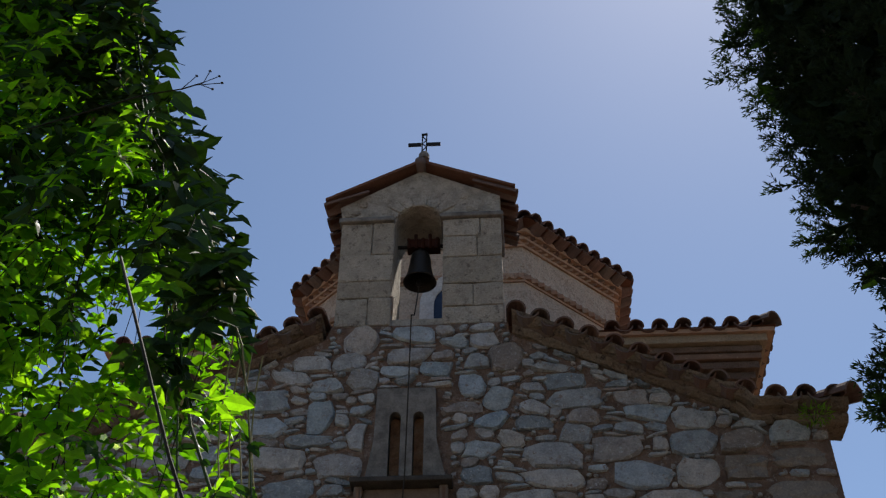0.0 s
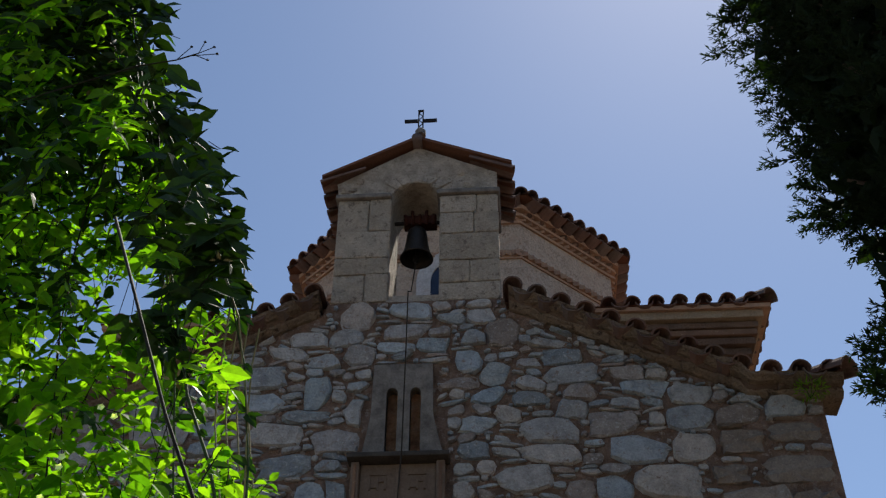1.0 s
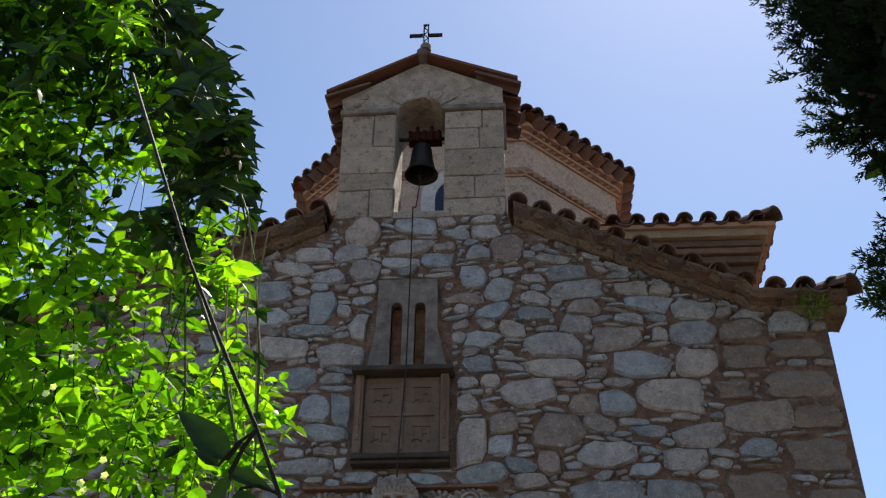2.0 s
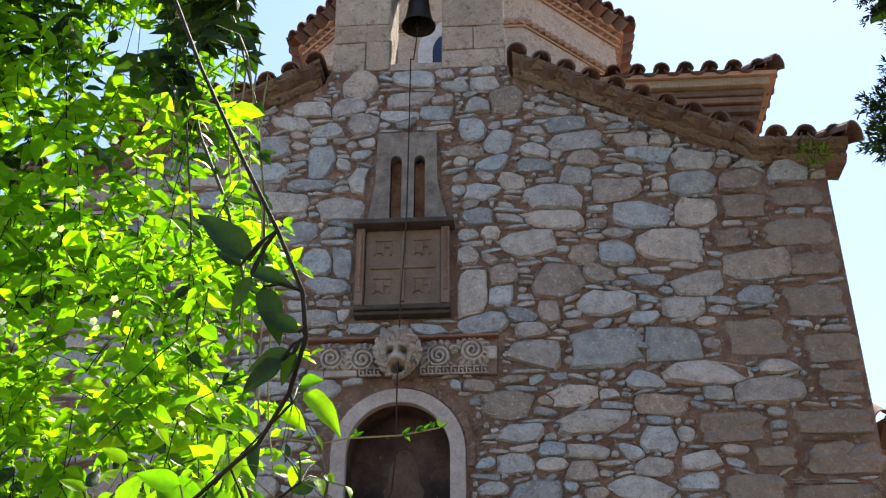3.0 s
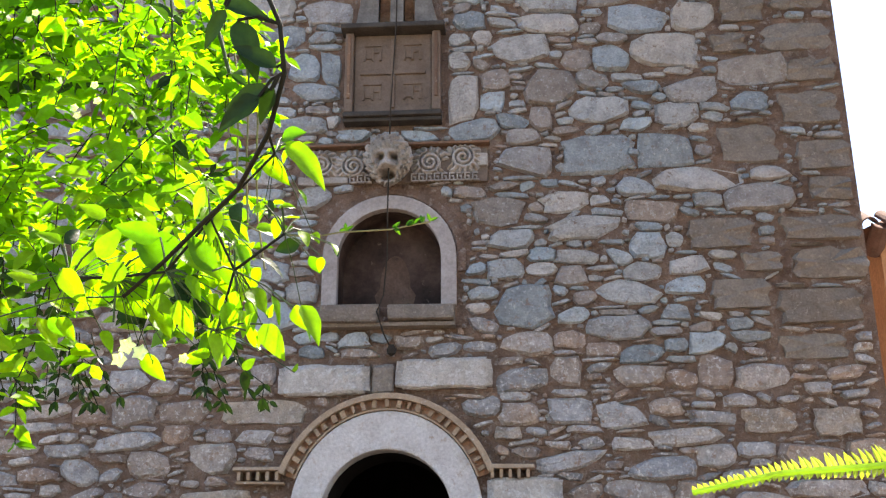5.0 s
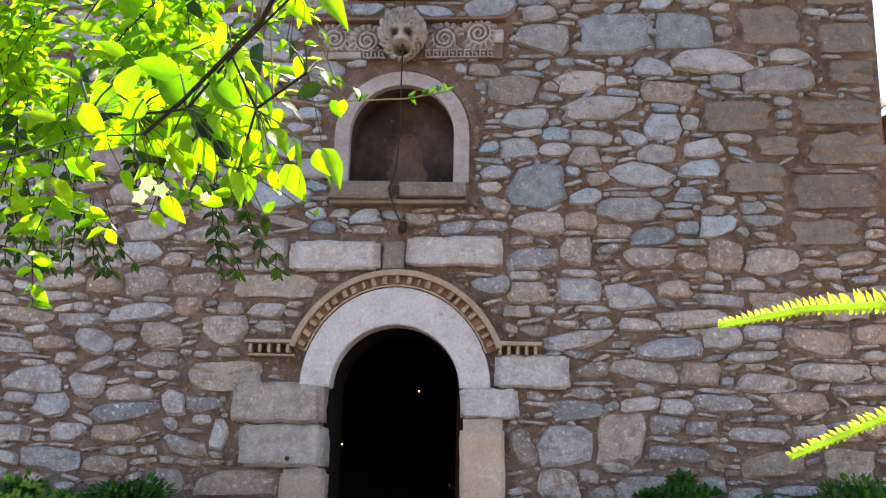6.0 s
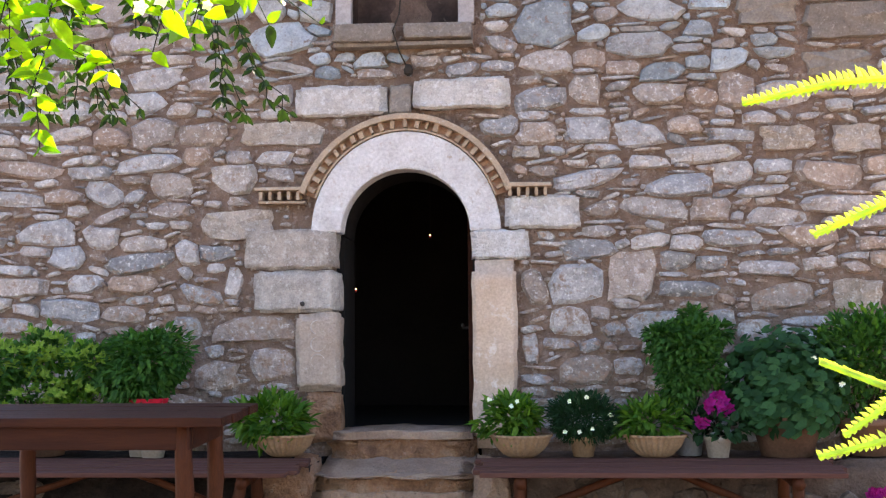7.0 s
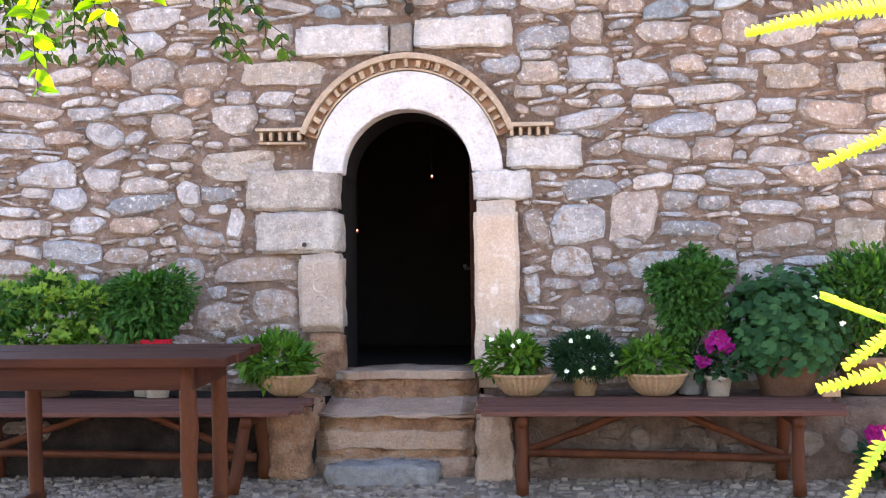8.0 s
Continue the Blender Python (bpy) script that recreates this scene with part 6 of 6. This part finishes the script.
sp = [(-0.35, -0.1, 0.12), (-0.12, 0, 0.02), (0.015, 0, 0.0), (0.085, 0, 0.012), (0.21, 0, 0.016), (0.31, 0, 0.034)]
part("stem", Shape().tube(sp, 0.0022, 5), M_SHOOT, shoot)
s = Shape()
for x, z in ((0.10, 0.015), (0.085, 0.01), (0.22, 0.02), (0.215, 0.02), (0.27, 0.03), (0.29, 0.032), (0.31, 0.035), (0.25, 0.025), (-0.1, 0.02), (-0.05, 0.015), (-0.16, 0.04), (-0.2, 0.05)):
    for k in range(2):
        s.leaf((x, 0, z), (rr.uniform(-0.4, 1), rr.uniform(-0.3, 0.3), rr.uniform(-0.4, 1)), (0, -1, 0.2), 0.024, 0.011)
part("leaves", s, M_BRIGHT, shoot)
s = Shape().tube([(-0.25, 0, -0.1), (0, 0, 0), (0.09, 0, 0.015), (0.14, 0, 0.035)], 0.0018, 5)
for a, b in (((0.09, 0, 0.015), (0.12, 0, 0.06)), ((0.12, 0, 0.027), (0.185, 0, 0.03)), ((0.14, 0, 0.035), (0.15, 0, 0.075)), ((0.14, 0, 0.035), (0.175, 0, 0.055)), ((0.13, 0, 0.03), (0.165, 0, 0.01))):
    s.tube([a, b], 0.001, 4)
    s.lathe([(0, -0.004), (0.004, 0), (0, 0.005)], b, 6)
part("seed_spray", s, M_STEM, vine, "dark branching spray of seed heads").location = Vector((0.10, -6.3, 2.79)) - vine_at

# ---------------------------------------------------------------- dark conifer
cyp = thing("cypress", "tall dark cypress with feathery sprays standing before the church corner", "tree", (3.95, -3.2, ground_z(-3.2)))
c0 = Vector(cyp.location)
rr = random.Random(55)
part("trunk", Shape().tube([(0, 0, 0), (0.03, 0, 2.5), (0.0, 0.03, 5.5), (0.02, 0, 10.5)], [0.22, 0.18, 0.12, 0.03], 12), M_BARK, cyp, smooth=True)
sprays = Shape()


def cyp_radius(z):
    return float(np.interp(z, (3.2, 3.6, 3.93, 4.13, 4.4, 4.62, 4.85, 5.03, 5.2, 5.4, 5.7, 6.05, 6.44, 6.93, 7.5, 8.4, 10.0), (0.55, 0.98, 1.12, 1.10, 1.0, 0.84, 0.72, 0.95, 1.13, 1.26, 1.24, 1.24, 1.37, 1.42, 1.42, 1.0, 0.15)))


def cyp_spray(p, out, size):
    out = Vector(out).normalized()
    for _ in range(6):
        d = (out + Vector([rr.gauss(0, 0.55) for _ in range(3)]) + Vector((0, 0, 0.35))).normalized()
        n = 4
        for j in range(n):
            b = p + d * size * j / n
            for _ in range(3):
                e = (d + Vector([rr.gauss(0, 0.5) for _ in range(3)]) * 0.9).normalized()
                sprays.leaf(b, e, (rr.gauss(0, 1), rr.gauss(0, 1), 1), size * 0.34, size * 0.075, 0.0)


for i in range(2600):
    z = 3.2 + 6.6 * rr.random() ** 1.1
    q = math.pi + rr.gauss(0, 0.85)
    r = cyp_radius(z) * (1 + 0.06 * math.sin(z * 9 + q * 3) + 0.05 * math.sin(z * 23)) * (0.55 + 0.45 * rr.random() ** 0.5)
    d = Vector((math.cos(q), math.sin(q), 0))
    cyp_spray(Vector((0, 0, z)) - Vector((0, 0, c0.z)) + d * r, d, rr.uniform(0.08, 0.15))
for i in range(14):
    z = 3.3 + i * 0.5
    q = math.pi + rr.uniform(-1, 1)
    r = cyp_radius(z) * 0.85
    part("limb", Shape().tube([(0, 0, z - c0.z - 0.5), (0.5 * r * math.cos(q), 0.5 * r * math.sin(q), z - c0.z - 0.25), (r * math.cos(q), r * math.sin(q), z - c0.z)], [0.05, 0.03, 0.01], 7), M_BARK, cyp)
core = Shape()
for i in range(34):
    for k in range(1):
        z = 3.3 + i * 0.22
        rad = cyp_radius(z)
        for j in range(480):
            q = 2 * math.pi * rr.random()
            r = rad * rr.uniform(0.05, 0.90)
            p = Vector((r * math.cos(q), r * math.sin(q), z - c0.z + rr.uniform(-0.11, 0.11)))
            core.leaf(p, [rr.gauss(0, 1), rr.gauss(0, 1), rr.gauss(0, 1) + 0.6], (rr.gauss(0, 1), 1, 0), 0.2, 0.13, 0.1)
tagged(part("crown", sprays, M_CYPRESS, cyp), kind="stuff")
tagged(part("inner_crown", core, M_CYPRESS, cyp, "dense dark inner foliage"), kind="stuff")

# ---------------------------------------------------------------- sunlit fronds at the path's edge
fern = thing("sword_fern", "sunlit yellow-green sword fern in a tall clay pot", "fern", (1.32, -7.28, ground_z(-7.28)))
f0 = Vector(fern.location)
part("pot", Shape().lathe(pot_profile(0.14, 0.19, 0.9)), M_CLAY, fern, smooth=True)
for i, pts in enumerate((
        ((1.30, 0.35), (1.26, 0.62), (1.18, 0.755), (1.10, 0.778), (1.04, 0.774), (0.996, 0.765)),
        ((1.30, 0.35), (1.24, 0.60), (1.15, 0.73), (1.08, 0.723), (1.031, 0.702)),
        ((1.30, 0.35), (1.24, 0.52), (1.15, 0.60), (1.08, 0.622), (1.034, 0.640)),
        ((1.30, 0.35), (1.22, 0.50), (1.13, 0.63), (1.075, 0.632), (1.038, 0.606)),
        ((1.30, 0.35), (1.22, 0.52), (1.14, 0.61), (1.08, 0.608), (1.029, 0.595)),
        ((1.30, 0.35), (1.20, 0.48), (1.11, 0.575), (1.062, 0.568), (1.043, 0.535)),
        ((1.30, 0.35), (1.20, 0.45), (1.11, 0.52), (1.06, 0.53), (1.036, 0.50)))):
    y = -7.30 + 0.012 * (i % 3)
    fr = new("frond")
    fr.parent = fern
    path = []
    for (xa, za), (xb, zb) in zip(pts, pts[1:]):
        path += [Vector((xa + (xb - xa) * k / 14, y, za + (zb - za) * k / 14)) - f0 for k in range(14)]
    path.append(Vector((pts[-1][0], y, pts[-1][1])) - f0)
    sm = [path[0]] + [(path[k - 1] + path[k] * 2 + path[k + 1]) / 4 for k in range(1, len(path) - 1)] + [path[-1]]
    path = sm
    part("rachis", Shape().tube(path, [0.0024 - 0.0010 * k / len(path) for k in range(len(path))], 5), M_FROND, fr)
    s = Shape()
    total = len(path)
    length = 0.0
    nxt = 0.0
    for k in range(12, total - 1):
        seg = (path[k + 1] - path[k])
        while nxt < length + seg.length:
            p = path[k] + seg.normalized() * (nxt - length)
            left = (path[-1] - p).length
            size = min(0.014, 0.0034 + left * 0.075) if i == 0 else min(0.007, 0.0036 + left * 0.02) if i == 2 else min(0.0095, 0.004 + left * 0.06)
            lean = 0.35 if i == 0 else 1.1 if i == 2 else 0.5
            side = Vector((0, 1, 0)).cross(seg.normalized())
            side = side if side.z > 0 else -side
            for sgn in (-1, 1):
                d = side * sgn + seg.normalized() * (lean + rr.uniform(-0.15, 0.2)) + Vector((0, rr.uniform(-0.3, 0.3), 0.05))
                reach_out = size * rr.uniform(0.85, 1.1) * (0.62 if sgn < 0 else 1.0)
                s.leaf(p, d, (0, -1, 0.15), reach_out, 0.0028, rr.uniform(0.0, 0.25) * sgn)
            nxt += 0.0024 if i == 2 else 0.0031
        length += seg.length
    tagged(part("leaflet_fringe", s, M_FROND, fr), kind="stuff")

# ---------------------------------------------------------------- weed on the cornice end
weed = thing("wall_weed", "small tuft of yellow-green weed rooted in the cornice end", "plant", (3.34, -0.13, 5.66))
bush(weed, "foliage", M_TIPS, (0.0, 0, 0.03), (0.13, 0.08, 0.09), 170, 0.05, 0.012, 410, -0.2, 0.3)
sprigs(weed, M_BASIL, (0, 0.06, -0.02), [(-0.08, -0.02, 0.08), (0.0, -0.03, 0.11), (0.08, -0.02, 0.07)], 411, 0.003)

# ---------------------------------------------------------------- rubble of the front wall
HIGH = [(-0.4, 6.65, 0.3, 0.27), (0.69, 6.62, 0.24, 0.15), (-0.51, 6.43, 0.25, 0.16), (0.87, 6.43, 0.27, 0.26), (-0.37, 6.25, 0.27, 0.17), (0.58, 6.14, 0.24, 0.23), (0.8, 6.0, 0.24, 0.2), (-0.7, 5.87, 0.22, 0.28), (1.09, 5.76, 0.23, 0.14), (-0.36, 5.66, 0.17, 0.22), (2.37, 5.54, 0.36, 0.22), (1.74, 5.5, 0.34, 0.2), (-0.52, 5.42, 0.33, 0.22), (1.91, 5.26, 0.4, 0.24), (2.38, 5.26, 0.34, 0.22), (1.02, 5.02, 0.41, 0.23), (2.11, 4.97, 0.49, 0.28), (0.52, 4.93, 0.2, 0.15), (1.45, 4.92, 0.2, 0.18), (1.73, 4.92, 0.27, 0.2), (-0.7, 4.92, 0.25, 0.23), (-0.47, 4.9, 0.17, 0.28)]
MIDDLE = [(2.85, 4.77, 0.58, 0.25), (-0.58, 4.7, 0.39, 0.15), (1.23, 4.68, 0.35, 0.27), (0.55, 4.62, 0.27, 0.37), (1.15, 4.43, 0.13, 0.2), (2.08, 4.13, 0.34, 0.28), (1.57, 4.09, 0.45, 0.3), (1.06, 4.06, 0.36, 0.21), (2.29, 3.88, 0.58, 0.16), (2.76, 3.73, 0.51, 0.18), (0.82, 3.66, 0.36, 0.2), (0.9, 3.44, 0.29, 0.13), (1.0, 2.92, 0.36, 0.29), (1.27, 2.44, 0.22, 0.2), (2.34, 2.42, 0.23, 0.22), (0.95, 2.38, 0.36, 0.14), (-2.52, 2.37, 0.34, 0.15), (2.48, 2.21, 0.21, 0.1), (-1.86, 2.2, 0.28, 0.2), (-1.48, 2.19, 0.32, 0.16), (1.96, 2.18, 0.21, 0.12)]
LOW = [(1.3, 2.15, 0.29, 0.18), (0.93, 2.13, 0.25, 0.17), (1.66, 2.11, 0.31, 0.17), (-1.71, 1.81, 0.27, 0.16), (1.28, 1.8, 0.45, 0.12), (2.95, 1.8, 0.4, 0.19), (-1.24, 1.85, 0.33, 0.2), (-2.19, 1.76, 0.23, 0.16), (1.74, 1.58, 0.41, 0.14), (2.12, 1.57, 0.23, 0.15), (-2.63, 1.48, 0.36, 0.17), (-2.22, 1.44, 0.25, 0.16), (-1.58, 1.32, 0.15, 0.16), (1.3, 1.31, 0.31, 0.12), (-2.46, 1.29, 0.27, 0.16), (2.51, 1.16, 0.34, 0.1), (-1.23, 1.1, 0.12, 0.2), (1.59, 1.12, 0.31, 0.29), (-2.0, 1.1, 0.31, 0.12), (1.22, 1.07, 0.35, 0.24), (1.94, 1.02, 0.4, 0.12), (1.15, 0.8, 0.25, 0.2), (-1.11, 0.76, 0.55, 0.18), (-1.58, 0.78, 0.21, 0.18)]
FOOT = [(-0.96, 0.51, 0.29, 0.22), (1.26, 0.48, 0.33, 0.2), (-1.38, 0.44, 0.31, 0.18), (0.87, 0.62, 0.1, 0.2), (0.9, 1.06, 0.13, 0.24)]
SQUARED = [(-0.9, 2.17, 0.64, 0.19), (-1.22, 1.52, 0.55, 0.23), (0.855, 2.0, 0.2, 0.09), (2.67, 2.06, 0.4, 0.19), (3.13, 2.05, 0.33, 0.2), (3.1, 0.97, 0.35, 0.23)]
QUOIN = [(3.15, 5.05, 0.58, 0.28), (3.18, 4.44, 0.47, 0.29), (2.7, 4.15, 0.46, 0.33), (2.44, 3.45, 0.51, 0.24), (3.2, 3.2, 0.56, 0.25), (2.55, 2.98, 0.44, 0.23), (3.22, 4.76, 0.4, 0.2), (3.25, 4.05, 0.42, 0.24), (3.16, 3.47, 0.6, 0.2), (3.1, 2.88, 0.62, 0.26), (2.75, 5.3, 0.36, 0.22), (3.18, 5.38, 0.46, 0.2), (3.02, 2.58, 0.5, 0.2), (3.28, 3.78, 0.34, 0.2), (2.72, 3.22, 0.3, 0.16)]

RES = 100
X0, Z0 = -3.4, -0.6
free = np.zeros((760, 700), bool)
zz, xx = np.mgrid[0:760, 0:700]
zz, xx = zz / RES + Z0, xx / RES + X0
top_line = np.interp(xx, [p[0] for p in ((-3.3, 0), (-2.62, 0), (-0.72, 0), (-0.68, 0), (0.9, 0), (0.92, 0), (2.82, 0), (3.45, 0))], (5.70, 5.74, 6.60, 6.80, 6.80, 6.60, 5.74, 5.70))
free = (xx > -3.28) & (xx < 3.44) & (zz > -0.05) & (zz < top_line)


def block_out(x0, x1, z0, z1):
    free[max(0, int((z0 - Z0) * RES)):max(0, int((z1 - Z0) * RES) + 1), max(0, int((x0 - X0) * RES)):max(0, int((x1 - X0) * RES) + 1)] = False


for r in ((-0.5, 0.5, -0.6, 1.5), (-0.74, 0.74, 1.44, 1.66), (-0.52, 0.52, 2.76, 3.4), (-0.315, 0.39, 5.2, 5.7), (-0.24, 0.3, 5.6, 6.14), (-0.40, 0.43, 4.38, 5.22), (-0.73, 0.77, 3.91, 4.23), (-1.08, -0.68, 1.64, 1.79), (0.66, 1.04, 1.64, 1.79),
          (-1.16, -0.46, 1.18, 1.48), (-1.1, -0.46, 0.87, 1.19), (-0.79, -0.46, -0.05, 0.88), (0.46, 0.88, 1.24, 1.46), (0.46, 0.79, -0.1, 1.24), (0.66, 1.24, 1.45, 1.66), (-0.8, 0.76, 2.28, 2.54)):
    block_out(*r)
free &= ~(((xx / 0.83) ** 2 + ((zz - 1.435) / 0.89) ** 2 < 1) & (zz > 1.435))
free &= ~(((xx / 0.61) ** 2 + ((zz - 3.32) / 0.60) ** 2 < 1) & (zz > 3.3))
free &= ~((xx ** 2 + (zz - 4.06) ** 2) < 0.2 ** 2)

open_ground = free.copy()
placed = []


def claim(x, z, w, h, grow=0.004):
    block_out(x - w / 2 - grow, x + w / 2 + grow, z - h / 2 - grow, z + h / 2 + grow)


rr = random.Random(2024)
for kind, rows in (("quoin", QUOIN), ("block", SQUARED), ("stone", HIGH), ("stone", MIDDLE), ("stone", LOW), ("stone", FOOT)):
    for x, z, w, h in rows:
        placed.append((kind, x, z, w, h))
        claim(x, z, w, h)
for w0, w1, h0, h1, tries, lim in ((0.30, 0.50, 0.13, 0.24, 1500, 80), (0.18, 0.34, 0.09, 0.19, 9000, 300), (0.11, 0.22, 0.05, 0.12, 24000, 620), (0.10, 0.24, 0.022, 0.042, 30000, 700), (0.08, 0.15, 0.04, 0.08, 45000, 1500), (0.03, 0.09, 0.02, 0.045, 60000, 3200)):
    got = 0
    for _ in range(tries):
        w, h = rr.uniform(w0, w1), rr.uniform(h0, h1)
        x, z = rr.uniform(-3.3, 3.45), rr.uniform(-0.05, 6.8)
        h *= 0.78 if z < 2.7 else 0.95
        i0, i1, j0, j1 = int((z - h / 2 - Z0) * RES), int((z + h / 2 - Z0) * RES), int((x - w / 2 - X0) * RES), int((x + w / 2 - X0) * RES)
        if i0 < 0 or j0 < 0 or not free[i0:i1 + 1, j0:j1 + 1].all():
            continue
        placed.append(("quoin" if x > 2.5 and 2.6 < z < 5.6 and w > 0.2 and rr.random() < 0.6 else "stone", x, z, w, h))
        claim(x, z, w, h, 0.006)
        got += 1
        if got >= lim:
            break

# each stone spreads until it meets its neighbours, so that the joints are narrow, crooked and uneven
placed.sort(key=lambda s: -s[3] * s[4])
turns = [rr.uniform(-0.015, 0.015) if kind != "stone" else rr.gauss(0, 0.10) * (2.2 if w < 0.16 else 1.0) for kind, x, z, w, h in placed]
spots = np.array([(x, z, w / 2, h / 2, math.cos(q), math.sin(q), 8.0 if kind != "stone" else rr.choice((3.2, 5.0, 8.0)), 0.93 if kind != "stone" else rr.uniform(0.93, 1.07)) for (kind, x, z, w, h), q in zip(placed, turns)])


def reach(rows, px, pz):
    """How far the points lie out of each stone's box: 1 on its edge."""
    dx, dz = px[None] - rows[:, 0, None], pz[None] - rows[:, 1, None]
    a = np.abs(dx * rows[:, 4, None] + dz * rows[:, 5, None]) / rows[:, 2, None]
    b = np.abs(dz * rows[:, 4, None] - dx * rows[:, 5, None]) / rows[:, 3, None]
    p = rows[:, 6, None]
    return (a ** p + b ** p) ** (1 / p) * rows[:, 7, None]


def stone_outline(k, n, cap, joint):
    """The stone's own ground as n spokes from its middle."""
    x, z, hw, hh, c, s, p, _ = spots[k]
    near_by = spots[(np.abs(spots[:, 0] - x) < hw * 1.6 + spots[:, 2] * 1.5 + 0.03) & (np.abs(spots[:, 1] - z) < hh * 1.6 + spots[:, 3] * 1.5 + 0.03) & (np.arange(len(spots)) != k)]
    cuts = [(rr.uniform(0, 2 * math.pi), rr.uniform(0.84, 1.06)) for _ in range(rr.randint(1, 3))]
    out = []
    fine = np.linspace(0.45, 1.75, 40)
    for i in range(n):
        q = 2 * math.pi * (i + rr.uniform(-0.28, 0.28)) / n
        ex, ez = hw * math.cos(q), hh * math.sin(q)
        ex, ez = ex * c - ez * s, ex * s + ez * c
        px, pz = x + ex * fine, z + ez * fine
        own = reach(spots[k:k + 1], px, pz)[0]
        ok = own < cap * rr.uniform(0.9, 1.06)
        if len(near_by):
            ok &= own < reach(near_by, px, pz).min(axis=0)
        ok &= open_ground[np.clip(((pz - Z0) * RES).astype(int), 0, 759), np.clip(((px - X0) * RES).astype(int), 0, 699)]
        stop = float(fine[-1] if ok.all() else fine[max(0, int(np.argmin(ok)) - 1)])
        for way, off in cuts:
            lean = math.cos(q - way)
            if lean > 0.2:
                stop = min(stop, off * 1.08 / lean)
        length = math.hypot(ex, ez)
        r = max(0.4, stop - joint / max(length, 1e-4))
        out.append((ex * r, ez * r))
    return out


def hewn_stone(k, n, low, foot):
    """A stone with a crooked outline and a chipped, slightly tilted face that stands out of the mortar."""
    kind, x, z, w, h = placed[k]
    ring = stone_outline(k, n, 1.2 if foot else 1.34 if low else 1.42, rr.uniform(0.001, 0.004) if w * h > 0.008 else 0.0005)
    proud = rr.uniform(0.010, 0.032) * (0.8 if foot else 1.0) * (0.7 if w * h < 0.01 else 1.0)
    ta, tb = rr.gauss(0, 0.07), rr.gauss(0, 0.09)
    edge = 0.011 if foot else 0.008 if low else 0.005
    soft = 0.80 if low else 0.88
    v = [(a, 0.05, b) for a, b in ring]
    v += [(a, edge + rr.uniform(-0.006, 0.006), b) for a, b in ring]
    v += [(a * soft * rr.uniform(0.92, 1.07), -proud + ta * a + tb * b + rr.uniform(-0.005, 0.007), b * soft * rr.uniform(0.92, 1.07)) for a, b in ring]
    v.append((rr.uniform(-0.12, 0.12) * w, -proud - rr.uniform(0.0, 0.010), rr.uniform(-0.12, 0.12) * h))
    f = [(m * n + i, m * n + (i + 1) % n, (m + 1) * n + (i + 1) % n, (m + 1) * n + i) for m in range(2) for i in range(n)]
    f += [(2 * n + i, 2 * n + (i + 1) % n, 3 * n) for i in range(n)]
    return v, f


fill, fill_low, fill_foot = Shape(), Shape(), Shape()
n_parts = 0
for k, (kind, x, z, w, h) in enumerate(placed):
    if kind != "stone":
        d = rr.uniform(0.08, 0.13)
        me = (BLOCKS if kind == "block" else QUOINS)
        put_piece("squared_block", me[rr.randrange(len(me))], wall, x, 0.002 + rr.uniform(-0.012, 0.012) + d * 0.28, z, w, d, h, turns[k])
        continue
    foot, low = z < 0.95 + 0.2 * math.sin(x * 3.1), z < 2.7 + 0.25 * math.sin(x * 2.3)
    if foot and w * h < 0.03 and rr.random() < 0.08:
        continue
    single = n_parts < 300 and -1.6 < x < 3.4
    v, f = hewn_stone(k, 13 if single else 11 if w * h > 0.01 else 8, low, foot)
    if single:
        ob = new("rubble_stone", mesh_of("rubble", v, f, M_RUBBLE_FOOT if foot else M_RUBBLE_LOW if low else M_RUBBLE))
        ob.parent = wall
        ob.location = (x, 0, z)
        n_parts += 1
    else:
        (fill_foot if foot else fill_low if low else fill).add([(a + x, b, c + z) for a, b, c in v], f)
tagged(part("small_rubble", fill, M_RUBBLE_FILL, wall), kind="stuff")
tagged(part("small_low_rubble", fill_low, M_RUBBLE_LOW, wall), kind="stuff")
tagged(part("small_foot_rubble", fill_foot, M_RUBBLE_FOOT, wall), kind="stuff")

# ---------------------------------------------------------------- cobbles before the steps
paving = thing("cobbles", "uneven pale cobbles set in earth before the church", "cobbles", kind="structure")
COB = [stone_mesh(700 + i, "cobble", M_COBBLE, 2.3, 9, 0.8) for i in range(8)]
rr = random.Random(61)
rest = Shape()
count = 0
y = -0.70
while y > -2.6:
    x = -3.2 + rr.uniform(0, 0.1)
    step = rr.uniform(0.038, 0.055)
    while x < 4.0:
        w = rr.uniform(0.03, 0.10)
        if rr.random() < 0.2:
            x += w
            continue
        mtx = Matrix.Translation((x + w / 2, y + rr.uniform(-0.015, 0.015), ground_z(y) - 0.014 - 0.012 * rr.random())) @ Euler((math.pi / 2 * -1 + SLOPE + rr.uniform(-0.08, 0.08), 0, rr.uniform(-0.3, 0.3))).to_matrix().to_4x4() @ Matrix.Diagonal((w * 0.96, 0.03, step * 1.0, 1))
        if y > -1.7 and -1.6 < x < 2.6 and count < 300:
            ob = new("cobble", COB[rr.randrange(8)])
            ob.parent = paving
            ob.matrix_local = mtx
            count += 1
        else:
            me = COB[rr.randrange(8)]
            rest.add([mtx @ v.co for v in me.vertices], [p.vertices[:] for p in me.polygons])
        x += w
    y -= step
tagged(part("far_cobbles", rest, M_COBBLE_FILL, paving), kind="stuff")
